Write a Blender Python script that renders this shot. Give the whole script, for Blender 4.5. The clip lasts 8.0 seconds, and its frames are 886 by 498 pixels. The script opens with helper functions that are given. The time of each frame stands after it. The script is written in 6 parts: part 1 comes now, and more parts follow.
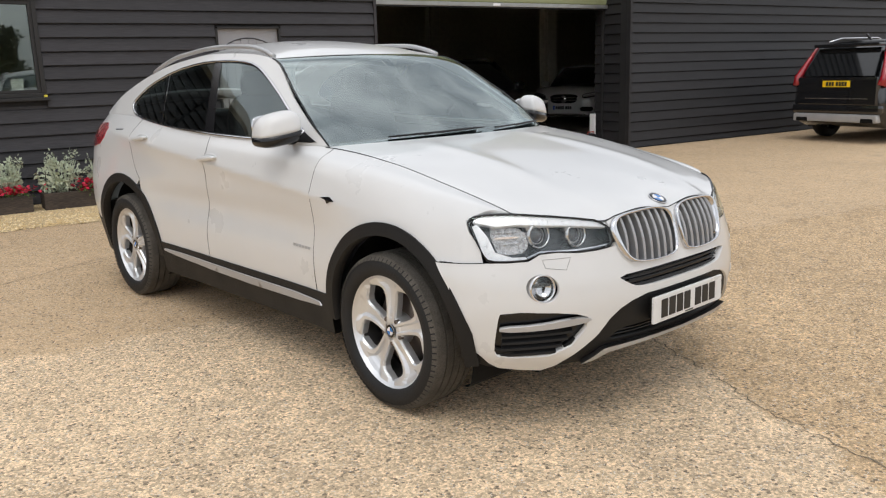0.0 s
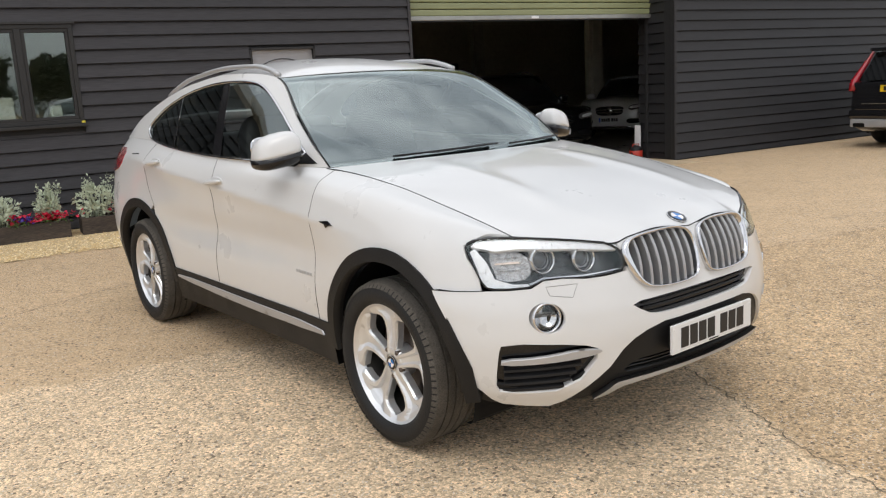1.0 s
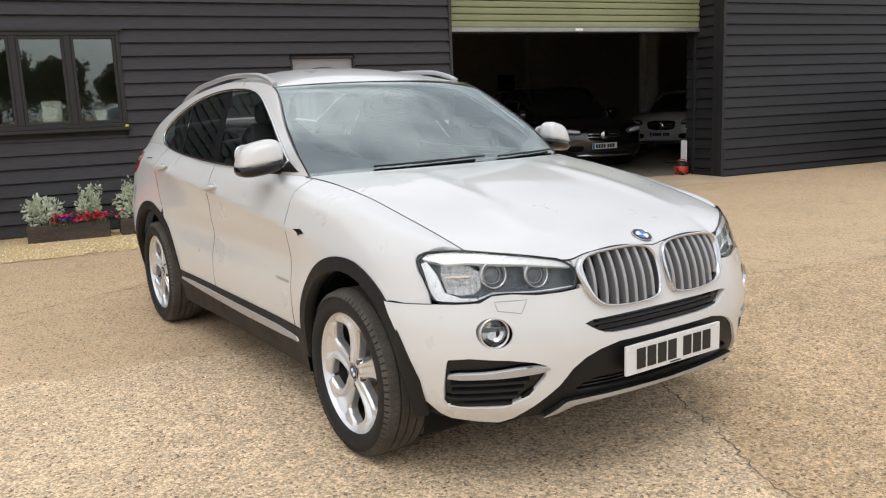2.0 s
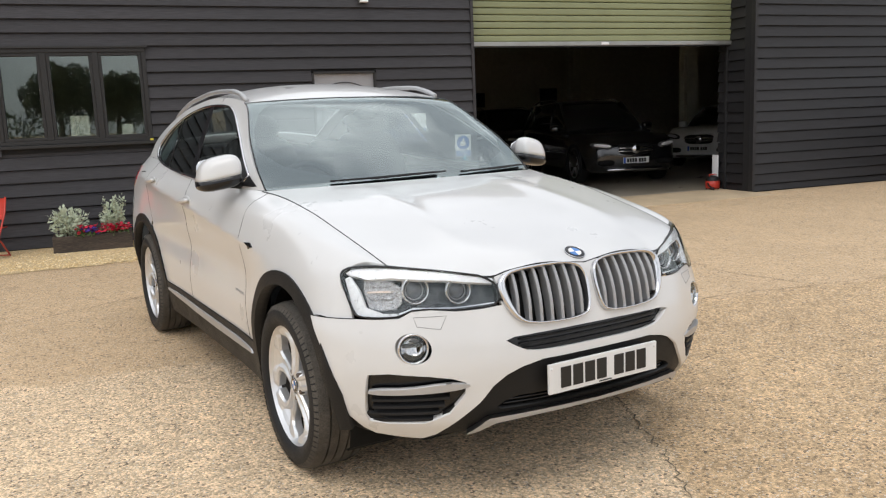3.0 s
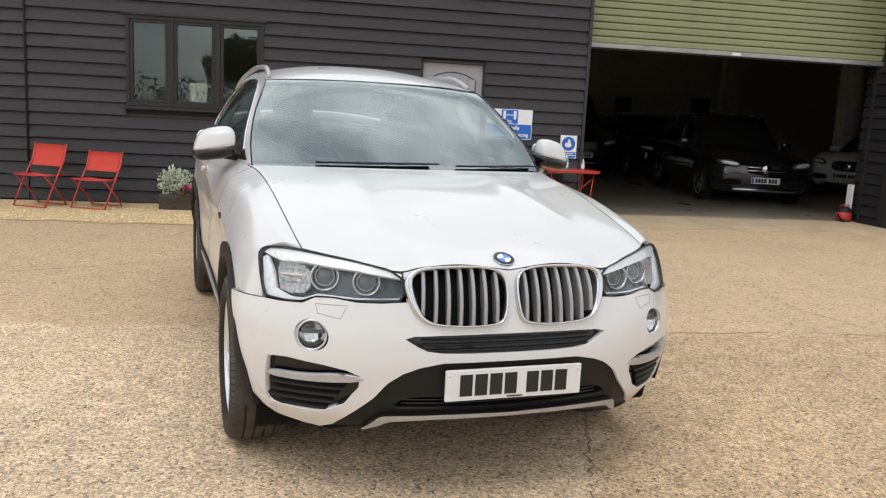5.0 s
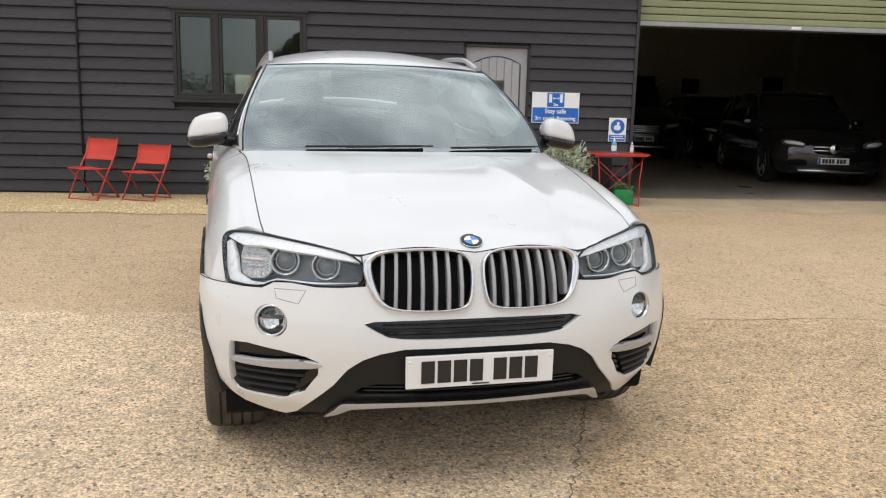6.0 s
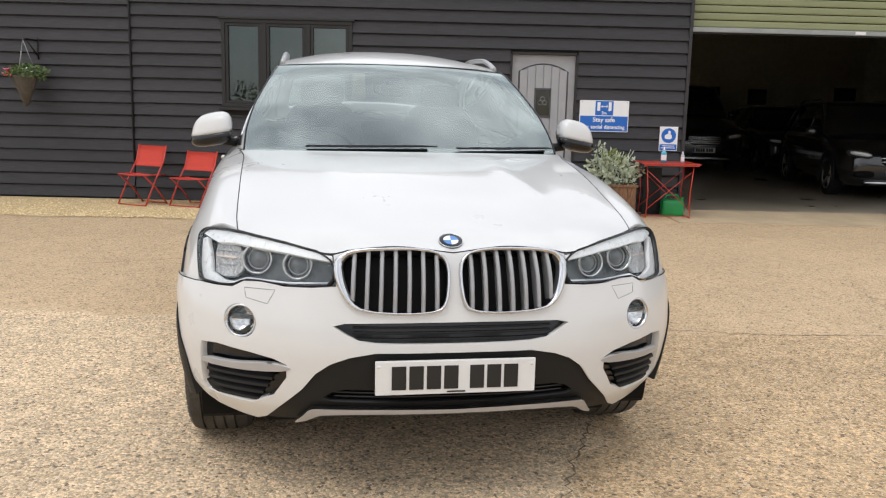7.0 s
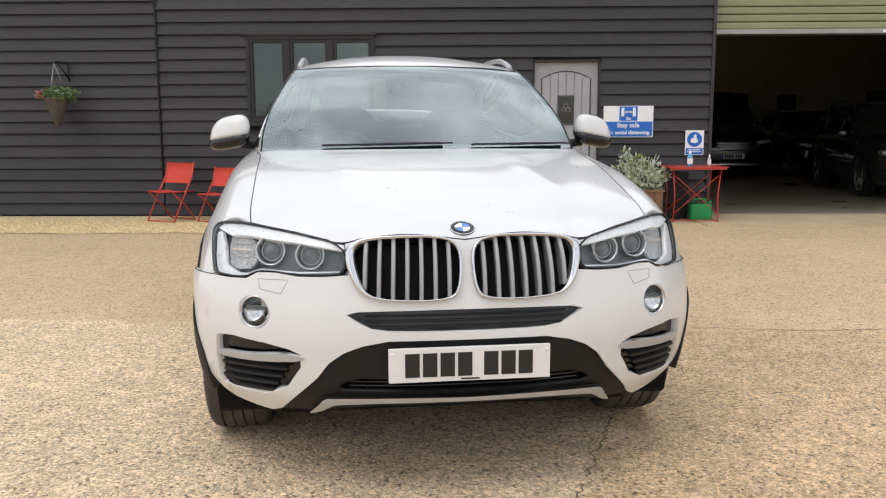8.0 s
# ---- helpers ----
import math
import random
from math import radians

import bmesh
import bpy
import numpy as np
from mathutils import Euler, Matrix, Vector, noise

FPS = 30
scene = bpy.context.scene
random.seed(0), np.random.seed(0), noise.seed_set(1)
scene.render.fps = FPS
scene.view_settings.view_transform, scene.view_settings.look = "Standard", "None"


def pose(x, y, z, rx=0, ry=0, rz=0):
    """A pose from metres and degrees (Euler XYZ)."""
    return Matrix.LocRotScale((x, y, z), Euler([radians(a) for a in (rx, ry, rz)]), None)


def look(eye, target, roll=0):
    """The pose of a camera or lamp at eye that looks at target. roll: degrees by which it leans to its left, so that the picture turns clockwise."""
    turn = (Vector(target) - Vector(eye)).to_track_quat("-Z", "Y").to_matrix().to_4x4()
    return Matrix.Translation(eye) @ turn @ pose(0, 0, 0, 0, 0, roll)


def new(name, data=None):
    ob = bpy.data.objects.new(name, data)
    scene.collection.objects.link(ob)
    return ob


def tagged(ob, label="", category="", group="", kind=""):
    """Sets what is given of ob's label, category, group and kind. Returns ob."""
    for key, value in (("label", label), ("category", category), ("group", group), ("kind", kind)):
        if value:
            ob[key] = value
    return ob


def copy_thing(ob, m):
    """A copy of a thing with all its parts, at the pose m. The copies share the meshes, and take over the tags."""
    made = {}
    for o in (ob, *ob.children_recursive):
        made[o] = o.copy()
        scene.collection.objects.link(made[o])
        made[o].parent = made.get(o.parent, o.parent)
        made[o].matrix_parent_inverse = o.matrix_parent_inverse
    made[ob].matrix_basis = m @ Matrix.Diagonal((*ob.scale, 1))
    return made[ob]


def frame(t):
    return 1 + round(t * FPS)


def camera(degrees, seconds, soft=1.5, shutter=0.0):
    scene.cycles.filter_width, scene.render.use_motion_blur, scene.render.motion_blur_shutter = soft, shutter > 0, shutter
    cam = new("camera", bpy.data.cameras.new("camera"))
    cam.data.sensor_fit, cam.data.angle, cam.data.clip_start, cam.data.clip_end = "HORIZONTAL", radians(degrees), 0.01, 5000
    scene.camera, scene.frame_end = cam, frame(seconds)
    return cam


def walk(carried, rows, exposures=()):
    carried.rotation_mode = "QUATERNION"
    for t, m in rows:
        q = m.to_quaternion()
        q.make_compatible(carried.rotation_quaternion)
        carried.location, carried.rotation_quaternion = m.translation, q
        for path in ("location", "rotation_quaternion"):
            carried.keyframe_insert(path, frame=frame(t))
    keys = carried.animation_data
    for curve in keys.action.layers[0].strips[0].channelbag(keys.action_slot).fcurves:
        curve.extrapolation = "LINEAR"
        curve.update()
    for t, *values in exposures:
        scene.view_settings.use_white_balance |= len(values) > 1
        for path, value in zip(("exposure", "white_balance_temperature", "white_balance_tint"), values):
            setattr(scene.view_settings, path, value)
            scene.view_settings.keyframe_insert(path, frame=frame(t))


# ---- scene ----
cam = camera(56.8, 8.0, soft=1.2)
PATH = [
    (0, (-2.529, -3.15, 1.462), (-1.471, -1.508, 1.034), -1.7),
    (0.5, (-2.424, -3.142, 1.46), (-1.425, -1.461, 1.04), -2.4),
    (1, (-2.226, -3.07, 1.447), (-1.275, -1.353, 1.061), -3.3),
    (2.5, (-1.682, -3.356, 1.433), (-0.922, -1.538, 1.091), -1.9),
    (3, (-1.452, -3.44, 1.429), (-0.745, -1.596, 1.11), -2.3),
    (3.5, (-1.251, -3.605, 1.43), (-0.62, -1.734, 1.115), -1.3),
    (4, (-1.047, -3.664, 1.421), (-0.494, -1.769, 1.104), 1.1),
    (4.5, (-0.847, -3.623, 1.422), (-0.385, -1.704, 1.103), 2.7),
    (6, (-0.239, -3.542, 1.391), (-0.058, -1.584, 1.026), 1.4),
    (6.5, (-0.083, -3.471, 1.365), (0.036, -1.509, 0.994), 1.0),
    (7, (0.063, -3.424, 1.331), (0.085, -1.453, 0.993), 1.4),
    (7.5, (0.102, -3.43, 1.266), (0.065, -1.453, 0.966), 0.6),
    (8, (0.127, -3.431, 1.233), (0.073, -1.454, 0.936), -0.2),
]
walk(cam, [(t, look(eye, target, roll)) for t, eye, target, roll in PATH], [(0, -.10), (1, -.07), (3, 0.0), (6.5, 0.0), (8, .05)])

# ---- world and sun ----
SUN_ELEV, SUN_AZ = 62.0, 215.0     # veiled sun, high over the yard to the south-west
sun = new("sun", bpy.data.lights.new("sun", "SUN"))
sun.data.energy, sun.data.angle, sun.data.color = 0.72, radians(30), (1.0, 0.97, 0.93)
sun.rotation_euler = (radians(-(90 - SUN_ELEV)), 0, radians(360 - SUN_AZ))

world = bpy.data.worlds.new("overcast")
scene.world = world
world.use_nodes = True
wn, wl = world.node_tree.nodes, world.node_tree.links
wn.clear()
w_out, w_bg = wn.new("ShaderNodeOutputWorld"), wn.new("ShaderNodeBackground")
w_sky = wn.new("ShaderNodeTexSky")
w_sky.sky_type, w_sky.sun_disc = "NISHITA", False
w_sky.sun_elevation, w_sky.sun_rotation = radians(SUN_ELEV), radians(SUN_AZ)
w_co, w_map = wn.new("ShaderNodeTexCoord"), wn.new("ShaderNodeMapping")
w_map.inputs["Scale"].default_value = (1.0, 1.0, 2.2)
w_noise, w_ramp = wn.new("ShaderNodeTexNoise"), wn.new("ShaderNodeValToRGB")
w_noise.inputs["Scale"].default_value, w_noise.inputs["Detail"].default_value = 2.4, 3.0
w_noise.inputs["Roughness"].default_value = 0.55
w_ramp.color_ramp.elements[0].position, w_ramp.color_ramp.elements[0].color = 0.36, (4.6, 4.8, 5.15, 1)
w_ramp.color_ramp.elements[1].position, w_ramp.color_ramp.elements[1].color = 0.66, (11.2, 11.3, 11.6, 1)
w_mix = wn.new("ShaderNodeMix")
w_mix.data_type = "RGBA"
w_mix.inputs[0].default_value = 0.88
wl.new(w_co.outputs["Generated"], w_map.inputs["Vector"])
wl.new(w_map.outputs[0], w_noise.inputs["Vector"])
wl.new(w_noise.outputs["Fac"], w_ramp.inputs[0])
wl.new(w_sky.outputs[0], w_mix.inputs[6])
wl.new(w_ramp.outputs[0], w_mix.inputs[7])
w_sep, w_rng, w_mul = wn.new("ShaderNodeSeparateXYZ"), wn.new("ShaderNodeMapRange"), wn.new("ShaderNodeVectorMath")
w_mul.operation = "SCALE"
w_rng.inputs["From Min"].default_value, w_rng.inputs["From Max"].default_value = 0.0, 1.0
w_rng.inputs["To Min"].default_value, w_rng.inputs["To Max"].default_value = 0.90, 1.20
wl.new(w_co.outputs["Generated"], w_sep.inputs[0])
wl.new(w_sep.outputs["Z"], w_rng.inputs["Value"])
wl.new(w_mix.outputs[2], w_mul.inputs[0])
wl.new(w_rng.outputs[0], w_mul.inputs["Scale"])
wl.new(w_mul.outputs[0], w_bg.inputs["Color"])
w_bg.inputs["Strength"].default_value = 0.147
wl.new(w_bg.outputs[0], w_out.inputs[0])

# ---- materials ----
MATS = {}


def mat(name, base, rough=0.6, metal=0.0, var=0.25, scale=6.0, grain=0.0, grain_scale=180.0, bump=0.0, bump_scale=60.0,
        coat=0.0, spec=0.5, stretch=(1, 1, 1), per_piece=0.0, rough_var=0.12, emit=None):
    """A procedural surface: base colour varied by stains (scale) and grain (grain_scale), with bump."""
    if name in MATS:
        return MATS[name]
    m = bpy.data.materials.new(name)
    m.use_nodes = True
    n, l = m.node_tree.nodes, m.node_tree.links
    b = n["Principled BSDF"]
    b.inputs["Metallic"].default_value = metal
    b.inputs["Specular IOR Level"].default_value = spec
    b.inputs["Coat Weight"].default_value = coat
    b.inputs["Coat Roughness"].default_value = 0.03
    co, mp = n.new("ShaderNodeTexCoord"), n.new("ShaderNodeMapping")
    mp.inputs["Scale"].default_value = stretch
    l.new(co.outputs["Object"], mp.inputs["Vector"])
    big = n.new("ShaderNodeTexNoise")
    big.inputs["Scale"].default_value, big.inputs["Detail"].default_value, big.inputs["Roughness"].default_value = scale, 6, 0.6
    l.new(mp.outputs[0], big.inputs["Vector"])
    small = n.new("ShaderNodeTexNoise")
    small.inputs["Scale"].default_value, small.inputs["Detail"].default_value = grain_scale, 2
    l.new(mp.outputs[0], small.inputs["Vector"])
    rng = n.new("ShaderNodeMapRange")
    rng.inputs["From Min"].default_value, rng.inputs["From Max"].default_value = 0.3, 0.7
    rng.inputs["To Min"].default_value, rng.inputs["To Max"].default_value = 1 - var, 1 + var
    l.new(big.outputs["Fac"], rng.inputs["Value"])
    rng2 = n.new("ShaderNodeMapRange")
    rng2.inputs["From Min"].default_value, rng2.inputs["From Max"].default_value = 0.3, 0.7
    rng2.inputs["To Min"].default_value, rng2.inputs["To Max"].default_value = 1 - grain, 1 + grain
    l.new(small.outputs["Fac"], rng2.inputs["Value"])
    mul = n.new("ShaderNodeMath")
    mul.operation = "MULTIPLY"
    l.new(rng.outputs[0], mul.inputs[0]), l.new(rng2.outputs[0], mul.inputs[1])
    last = mul
    if per_piece:
        info, r3 = n.new("ShaderNodeObjectInfo"), n.new("ShaderNodeMapRange")
        r3.inputs["To Min"].default_value, r3.inputs["To Max"].default_value = 1 - per_piece, 1 + per_piece
        l.new(info.outputs["Random"], r3.inputs["Value"])
        last = n.new("ShaderNodeMath")
        last.operation = "MULTIPLY"
        l.new(mul.outputs[0], last.inputs[0]), l.new(r3.outputs[0], last.inputs[1])
    vm = n.new("ShaderNodeVectorMath")
    vm.operation = "SCALE"
    vm.inputs[0].default_value = base
    l.new(last.outputs[0], vm.inputs["Scale"])
    l.new(vm.outputs[0], b.inputs["Base Color"])
    r4 = n.new("ShaderNodeMapRange")
    r4.inputs["From Min"].default_value, r4.inputs["From Max"].default_value = 0.3, 0.7
    r4.inputs["To Min"].default_value, r4.inputs["To Max"].default_value = max(0.0, rough * (1 - rough_var)), min(1.0, rough * (1 + rough_var))
    l.new(big.outputs["Fac"], r4.inputs["Value"])
    l.new(r4.outputs[0], b.inputs["Roughness"])
    if bump:
        bp, bn = n.new("ShaderNodeBump"), n.new("ShaderNodeTexNoise")
        bn.inputs["Scale"].default_value, bn.inputs["Detail"].default_value = bump_scale, 4
        l.new(mp.outputs[0], bn.inputs["Vector"])
        bp.inputs["Strength"].default_value, bp.inputs["Distance"].default_value = bump, 0.01
        l.new(bn.outputs["Fac"], bp.inputs["Height"])
        l.new(bp.outputs[0], b.inputs["Normal"])
    if emit:
        b.inputs["Emission Color"].default_value, b.inputs["Emission Strength"].default_value = (*emit[:3], 1), emit[3]
    MATS[name] = m
    return m


def glass(name, tint, rough=0.0, ior=1.55):
    """Thin clear glass: what passes is tinted, the rest mirrors by Fresnel."""
    m = bpy.data.materials.new(name)
    m.use_nodes = True
    n, l = m.node_tree.nodes, m.node_tree.links
    n.clear()
    out, mix = n.new("ShaderNodeOutputMaterial"), n.new("ShaderNodeMixShader")
    tr, gl, fr = n.new("ShaderNodeBsdfTransparent"), n.new("ShaderNodeBsdfGlossy"), n.new("ShaderNodeMath")
    lw, rg = n.new("ShaderNodeLayerWeight"), n.new("ShaderNodeMapRange")
    tr.inputs["Color"].default_value = (*tint, 1)
    gl.inputs["Roughness"].default_value = rough
    gl.inputs["Color"].default_value = (0.90, 1.0, 0.99, 1)
    f0 = ((ior - 1) / (ior + 1)) ** 2
    lw.inputs["Blend"].default_value = 0.5
    fr.operation, fr.inputs[1].default_value = "POWER", 5.0
    rg.inputs["To Min"].default_value, rg.inputs["To Max"].default_value = f0, 1.0
    l.new(lw.outputs["Facing"], fr.inputs[0]), l.new(fr.outputs[0], rg.inputs["Value"])
    l.new(rg.outputs[0], mix.inputs[0]), l.new(tr.outputs[0], mix.inputs[1]), l.new(gl.outputs[0], mix.inputs[2])
    l.new(mix.outputs[0], out.inputs[0])
    return m


BOARD = mat("black_stained_board", (0.029, 0.027, 0.030), 0.62, var=0.3, scale=2.2, grain=0.35, grain_scale=60, bump=0.35, bump_scale=40, stretch=(0.12, 1, 2.2), per_piece=0.14)
# same boards as BOARD at half the base colour: the wing's shade painted in
BOARD_SHADED = mat("black_stained_board_shaded", (0.0145, 0.0138, 0.0155), 0.6, var=0.3, scale=2.2, grain=0.35, grain_scale=60, bump=0.35, bump_scale=40, stretch=(0.12, 1, 2.2), per_piece=0.14)
BACKING = mat("tarred_backing", (0.012, 0.012, 0.013), 0.8, bump=0.2)
FRAME = mat("dark_brown_frame", (0.0135, 0.0125, 0.012), 0.5, var=0.15, bump=0.08)
SHUTTER = mat("olive_green_slat", (0.235, 0.255, 0.135), 0.5, var=0.08, scale=1.4, grain=0.05, stretch=(1, 1, 3), per_piece=0.03)
GREYRAIL = mat("grey_aluminium", (0.32, 0.33, 0.32), 0.42, 0.6, var=0.12)
DOORGREY = mat("grey_painted_door", (0.33, 0.33, 0.345), 0.5, var=0.06, grain=0.05, bump=0.06)
DOORDARK = mat("dark_groove", (0.06, 0.06, 0.065), 0.6)
REDMETAL = mat("red_painted_metal", (0.50, 0.040, 0.022), 0.38, var=0.1, grain=0.06, coat=0.2)
REDFABRIC = mat("red_textile_mesh", (0.56, 0.055, 0.035), 0.75, var=0.08, grain=0.22, grain_scale=420, bump=0.2, bump_scale=420)
SLEEPER = mat("weathered_dark_timber", (0.060, 0.045, 0.034), 0.8, var=0.5, scale=5, grain=0.4, grain_scale=70, bump=0.5, bump_scale=45, stretch=(0.25, 1, 2))
SOIL = mat("planting_soil", (0.035, 0.026, 0.018), 0.95, bump=0.8, bump_scale=50)
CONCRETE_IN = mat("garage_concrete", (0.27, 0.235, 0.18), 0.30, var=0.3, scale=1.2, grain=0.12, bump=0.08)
APRON = mat("pale_concrete", (0.50, 0.385, 0.25), 0.75, var=0.15, scale=2.0, grain=0.16, bump=0.25)
CREAM = mat("cream_painted_blockwork", (0.74, 0.71, 0.60), 0.8, var=0.08, bump=0.1, bump_scale=20)
COLUMN = mat("cream_painted_steel", (0.66, 0.64, 0.55), 0.5, var=0.1)
CEILING_BOUNCE = mat("grey_ceiling_board", (0.45, 0.44, 0.42), 0.8)
BLACKPLASTIC = mat("black_plastic", (0.011, 0.011, 0.012), 0.5, spec=0.3, var=0.15, grain=0.15, bump=0.08, bump_scale=400)
SIGNWHITE = mat("white_sign_board", (0.78, 0.79, 0.80), 0.35, var=0.04)
SIGNBLUE = mat("blue_sign_print", (0.008, 0.125, 0.50), 0.35, var=0.05)
WOODTUB = mat("brown_stained_planks", (0.17, 0.085, 0.042), 0.65, var=0.35, scale=4, grain=0.35, grain_scale=60, bump=0.3, stretch=(1, 1, 0.2))
GREENCAN = mat("green_plastic", (0.010, 0.25, 0.065), 0.35, var=0.1)
SILVERLEAF = mat("silver_grey_leaf", (0.49, 0.54, 0.40), 0.75, var=0.25, scale=30, per_piece=0.1)
GREENLEAF = mat("green_leaf", (0.10, 0.16, 0.045), 0.6, var=0.4, scale=25)
DARKLEAF = mat("dark_hedge_leaf", (0.075, 0.095, 0.045), 0.65, var=0.5, scale=3)
REDPETAL = mat("red_petal", (0.55, 0.012, 0.05), 0.6, var=0.25, scale=40)
PURPLEPETAL = mat("purple_petal", (0.07, 0.03, 0.30), 0.6, var=0.3, scale=40)
WICKER = mat("brown_wicker", (0.085, 0.070, 0.052), 0.8, var=0.4, scale=30, bump=0.6, bump_scale=120, stretch=(1, 1, 3))
GALV = mat("galvanised_wire", (0.35, 0.35, 0.34), 0.4, 0.8)
PAPER = mat("pale_blue_paper", (0.80, 0.87, 0.91), 0.7, var=0.04)
TRUNK = mat("grey_brown_bark", (0.10, 0.08, 0.06), 0.9, var=0.4, bump=0.6)
WINGLASS = glass("window_glass", (0.72, 0.73, 0.68), 0.0, 1.9)

# ground: pale exposed-aggregate surface, greyer on the slab in front, browner across the far yard
GROUND = bpy.data.materials.new("exposed_aggregate")
GROUND.use_nodes = True


def ground_nodes():
    n, l = GROUND.node_tree.nodes, GROUND.node_tree.links
    b = n["Principled BSDF"]
    b.inputs["Specular IOR Level"].default_value = 0.35
    co = n.new("ShaderNodeTexCoord")

    def noise_tex(scale, detail=4, rough=0.6):
        t = n.new("ShaderNodeTexNoise")
        t.inputs["Scale"].default_value, t.inputs["Detail"].default_value, t.inputs["Roughness"].default_value = scale, detail, rough
        l.new(co.outputs["Object"], t.inputs["Vector"])
        return t.outputs["Fac"]

    def maprange(v, a, c, lo, hi, smooth=False):
        t = n.new("ShaderNodeMapRange")
        t.interpolation_type = "SMOOTHSTEP" if smooth else "LINEAR"
        for k, x in zip(("From Min", "From Max", "To Min", "To Max"), (a, c, lo, hi)):
            t.inputs[k].default_value = x
        l.new(v, t.inputs["Value"])
        return t.outputs[0]

    def math_node(op, a, c):
        t = n.new("ShaderNodeMath")
        t.operation = op
        for k, x in enumerate((a, c)):
            if isinstance(x, (int, float)):
                t.inputs[k].default_value = x
            else:
                l.new(x, t.inputs[k])
        return t.outputs[0]

    def mix(f, a, c):
        t = n.new("ShaderNodeMix")
        t.data_type = "RGBA"
        for k, x in ((0, f), (6, a), (7, c)):
            if isinstance(x, tuple):
                t.inputs[k].default_value = (*x, 1)
            else:
                l.new(x, t.inputs[k])
        return t.outputs[2]

    sep = n.new("ShaderNodeSeparateXYZ")
    l.new(co.outputs["Object"], sep.inputs[0])
    x, y = sep.outputs["X"], sep.outputs["Y"]
    wob = maprange(noise_tex(2.2), 0.3, 0.7, -0.10, 0.10)
    # boundary of the rough golden slab: east of the crack, south of the seam
    east = math_node("ADD", math_node("SUBTRACT", x, math_node("MULTIPLY", y, 0.40)), wob)
    right_f = maprange(east, 0.80, 0.90, 0, 1, True)
    far = math_node("ADD", math_node("ADD", y, math_node("MULTIPLY", x, 0.05)), wob)
    far_f = maprange(far, 1.50, 1.62, 0, 1, True)
    slab = mix(right_f, (0.655, 0.492, 0.318), (0.515, 0.362, 0.209))
    slab = mix(far_f, slab, (0.555, 0.398, 0.241))
    # stones
    def stones(scale, lo, hi):
        v = n.new("ShaderNodeTexVoronoi")
        v.inputs["Scale"].default_value = scale
        l.new(co.outputs["Object"], v.inputs["Vector"])
        s = n.new("ShaderNodeSeparateColor")
        l.new(v.outputs["Color"], s.inputs[0])
        return v.outputs["Distance"], s.outputs["Red"], s.outputs["Green"]

    d1, r1, g1 = stones(85, 0, 1)
    d2, r2, g2 = stones(170, 0, 1)
    k = math_node("MULTIPLY", maprange(r1, 0, 1, 0.62, 1.36), maprange(r2, 0, 1, 0.72, 1.26))
    k = math_node("MULTIPLY", k, maprange(noise_tex(0.9, 5), 0.3, 0.7, 0.86, 1.12))
    k = math_node("MULTIPLY", k, maprange(noise_tex(7, 5, 0.7), 0.3, 0.7, 0.84, 1.14))
    calm = mix(far_f, (0, 0, 0), (0.45, 0.45, 0.45))
    k = mix(calm, k, (1.0, 1.0, 1.0))
    vm = n.new("ShaderNodeVectorMath")
    vm.operation = "MULTIPLY"
    l.new(slab, vm.inputs[0]), l.new(k, vm.inputs[1])
    dark = maprange(g1, 0.93, 0.95, 0, 1)
    c = mix(math_node("MULTIPLY", dark, 0.75), vm.outputs[0], (0.085, 0.065, 0.05))
    white = maprange(g2, 0.945, 0.96, 0, 1)
    c = mix(math_node("MULTIPLY", white, 0.7), c, (0.68, 0.63, 0.55))
    # oil and tyre stains
    st = maprange(noise_tex(1.7, 6, 0.65), 0.62, 0.74, 0, 0.45, True)
    c = mix(st, c, (0.20, 0.155, 0.11))
    l.new(c, b.inputs["Base Color"])
    b.inputs["Roughness"].default_value = 0.82
    bp = n.new("ShaderNodeBump")
    bp.inputs["Strength"].default_value, bp.inputs["Distance"].default_value = 0.55, 0.006
    l.new(math_node("ADD", d1, math_node("MULTIPLY", d2, 0.5)), bp.inputs["Height"])
    bp.invert = True
    l.new(bp.outputs[0], b.inputs["Normal"])


ground_nodes()


# ---- builders ----
def mesh_from(name, verts, faces, material, smooth=False, extra=()):
    me = bpy.data.meshes.new(name)
    me.from_pydata([tuple(v) for v in verts], [], [tuple(f) for f in faces])
    me.materials.append(material)
    for m in extra:
        me.materials.append(m)
    if smooth:
        for p in me.polygons:
            p.use_smooth = True
    me.update()
    return me


def child(name, me, parent, label="", m=None):
    ob = new(name, me)
    ob.parent = parent
    if m is not None:
        ob.matrix_basis = m
    if label:
        ob["label"] = label
    return ob


def part(name, bm, material, parent, label="", smooth=False):
    me = bpy.data.meshes.new(name)
    bm.to_mesh(me)
    bm.free()
    me.materials.append(material)
    if smooth:
        for p in me.polygons:
            p.use_smooth = True
    return child(name, me, parent, label)


def box(bm, x0, x1, y0, y1, z0, z1, bevel=0.0):
    """A box with softened edges, added to bm."""
    b = min(bevel, (x1 - x0) / 2.1, (y1 - y0) / 2.1, (z1 - z0) / 2.1)
    vs = [bm.verts.new((x, y, z)) for x in (x0, x1) for y in (y0, y1) for z in (z0, z1)]
    fs = [(0, 1, 3, 2), (4, 6, 7, 5), (0, 4, 5, 1), (2, 3, 7, 6), (0, 2, 6, 4), (1, 5, 7, 3)]
    made = [bm.faces.new([vs[i] for i in f]) for f in fs]
    if b > 0:
        edges = {e for f in made for e in f.edges}
        bmesh.ops.bevel(bm, geom=list(edges), offset=b, segments=2, affect="EDGES", profile=0.6)
    return bm


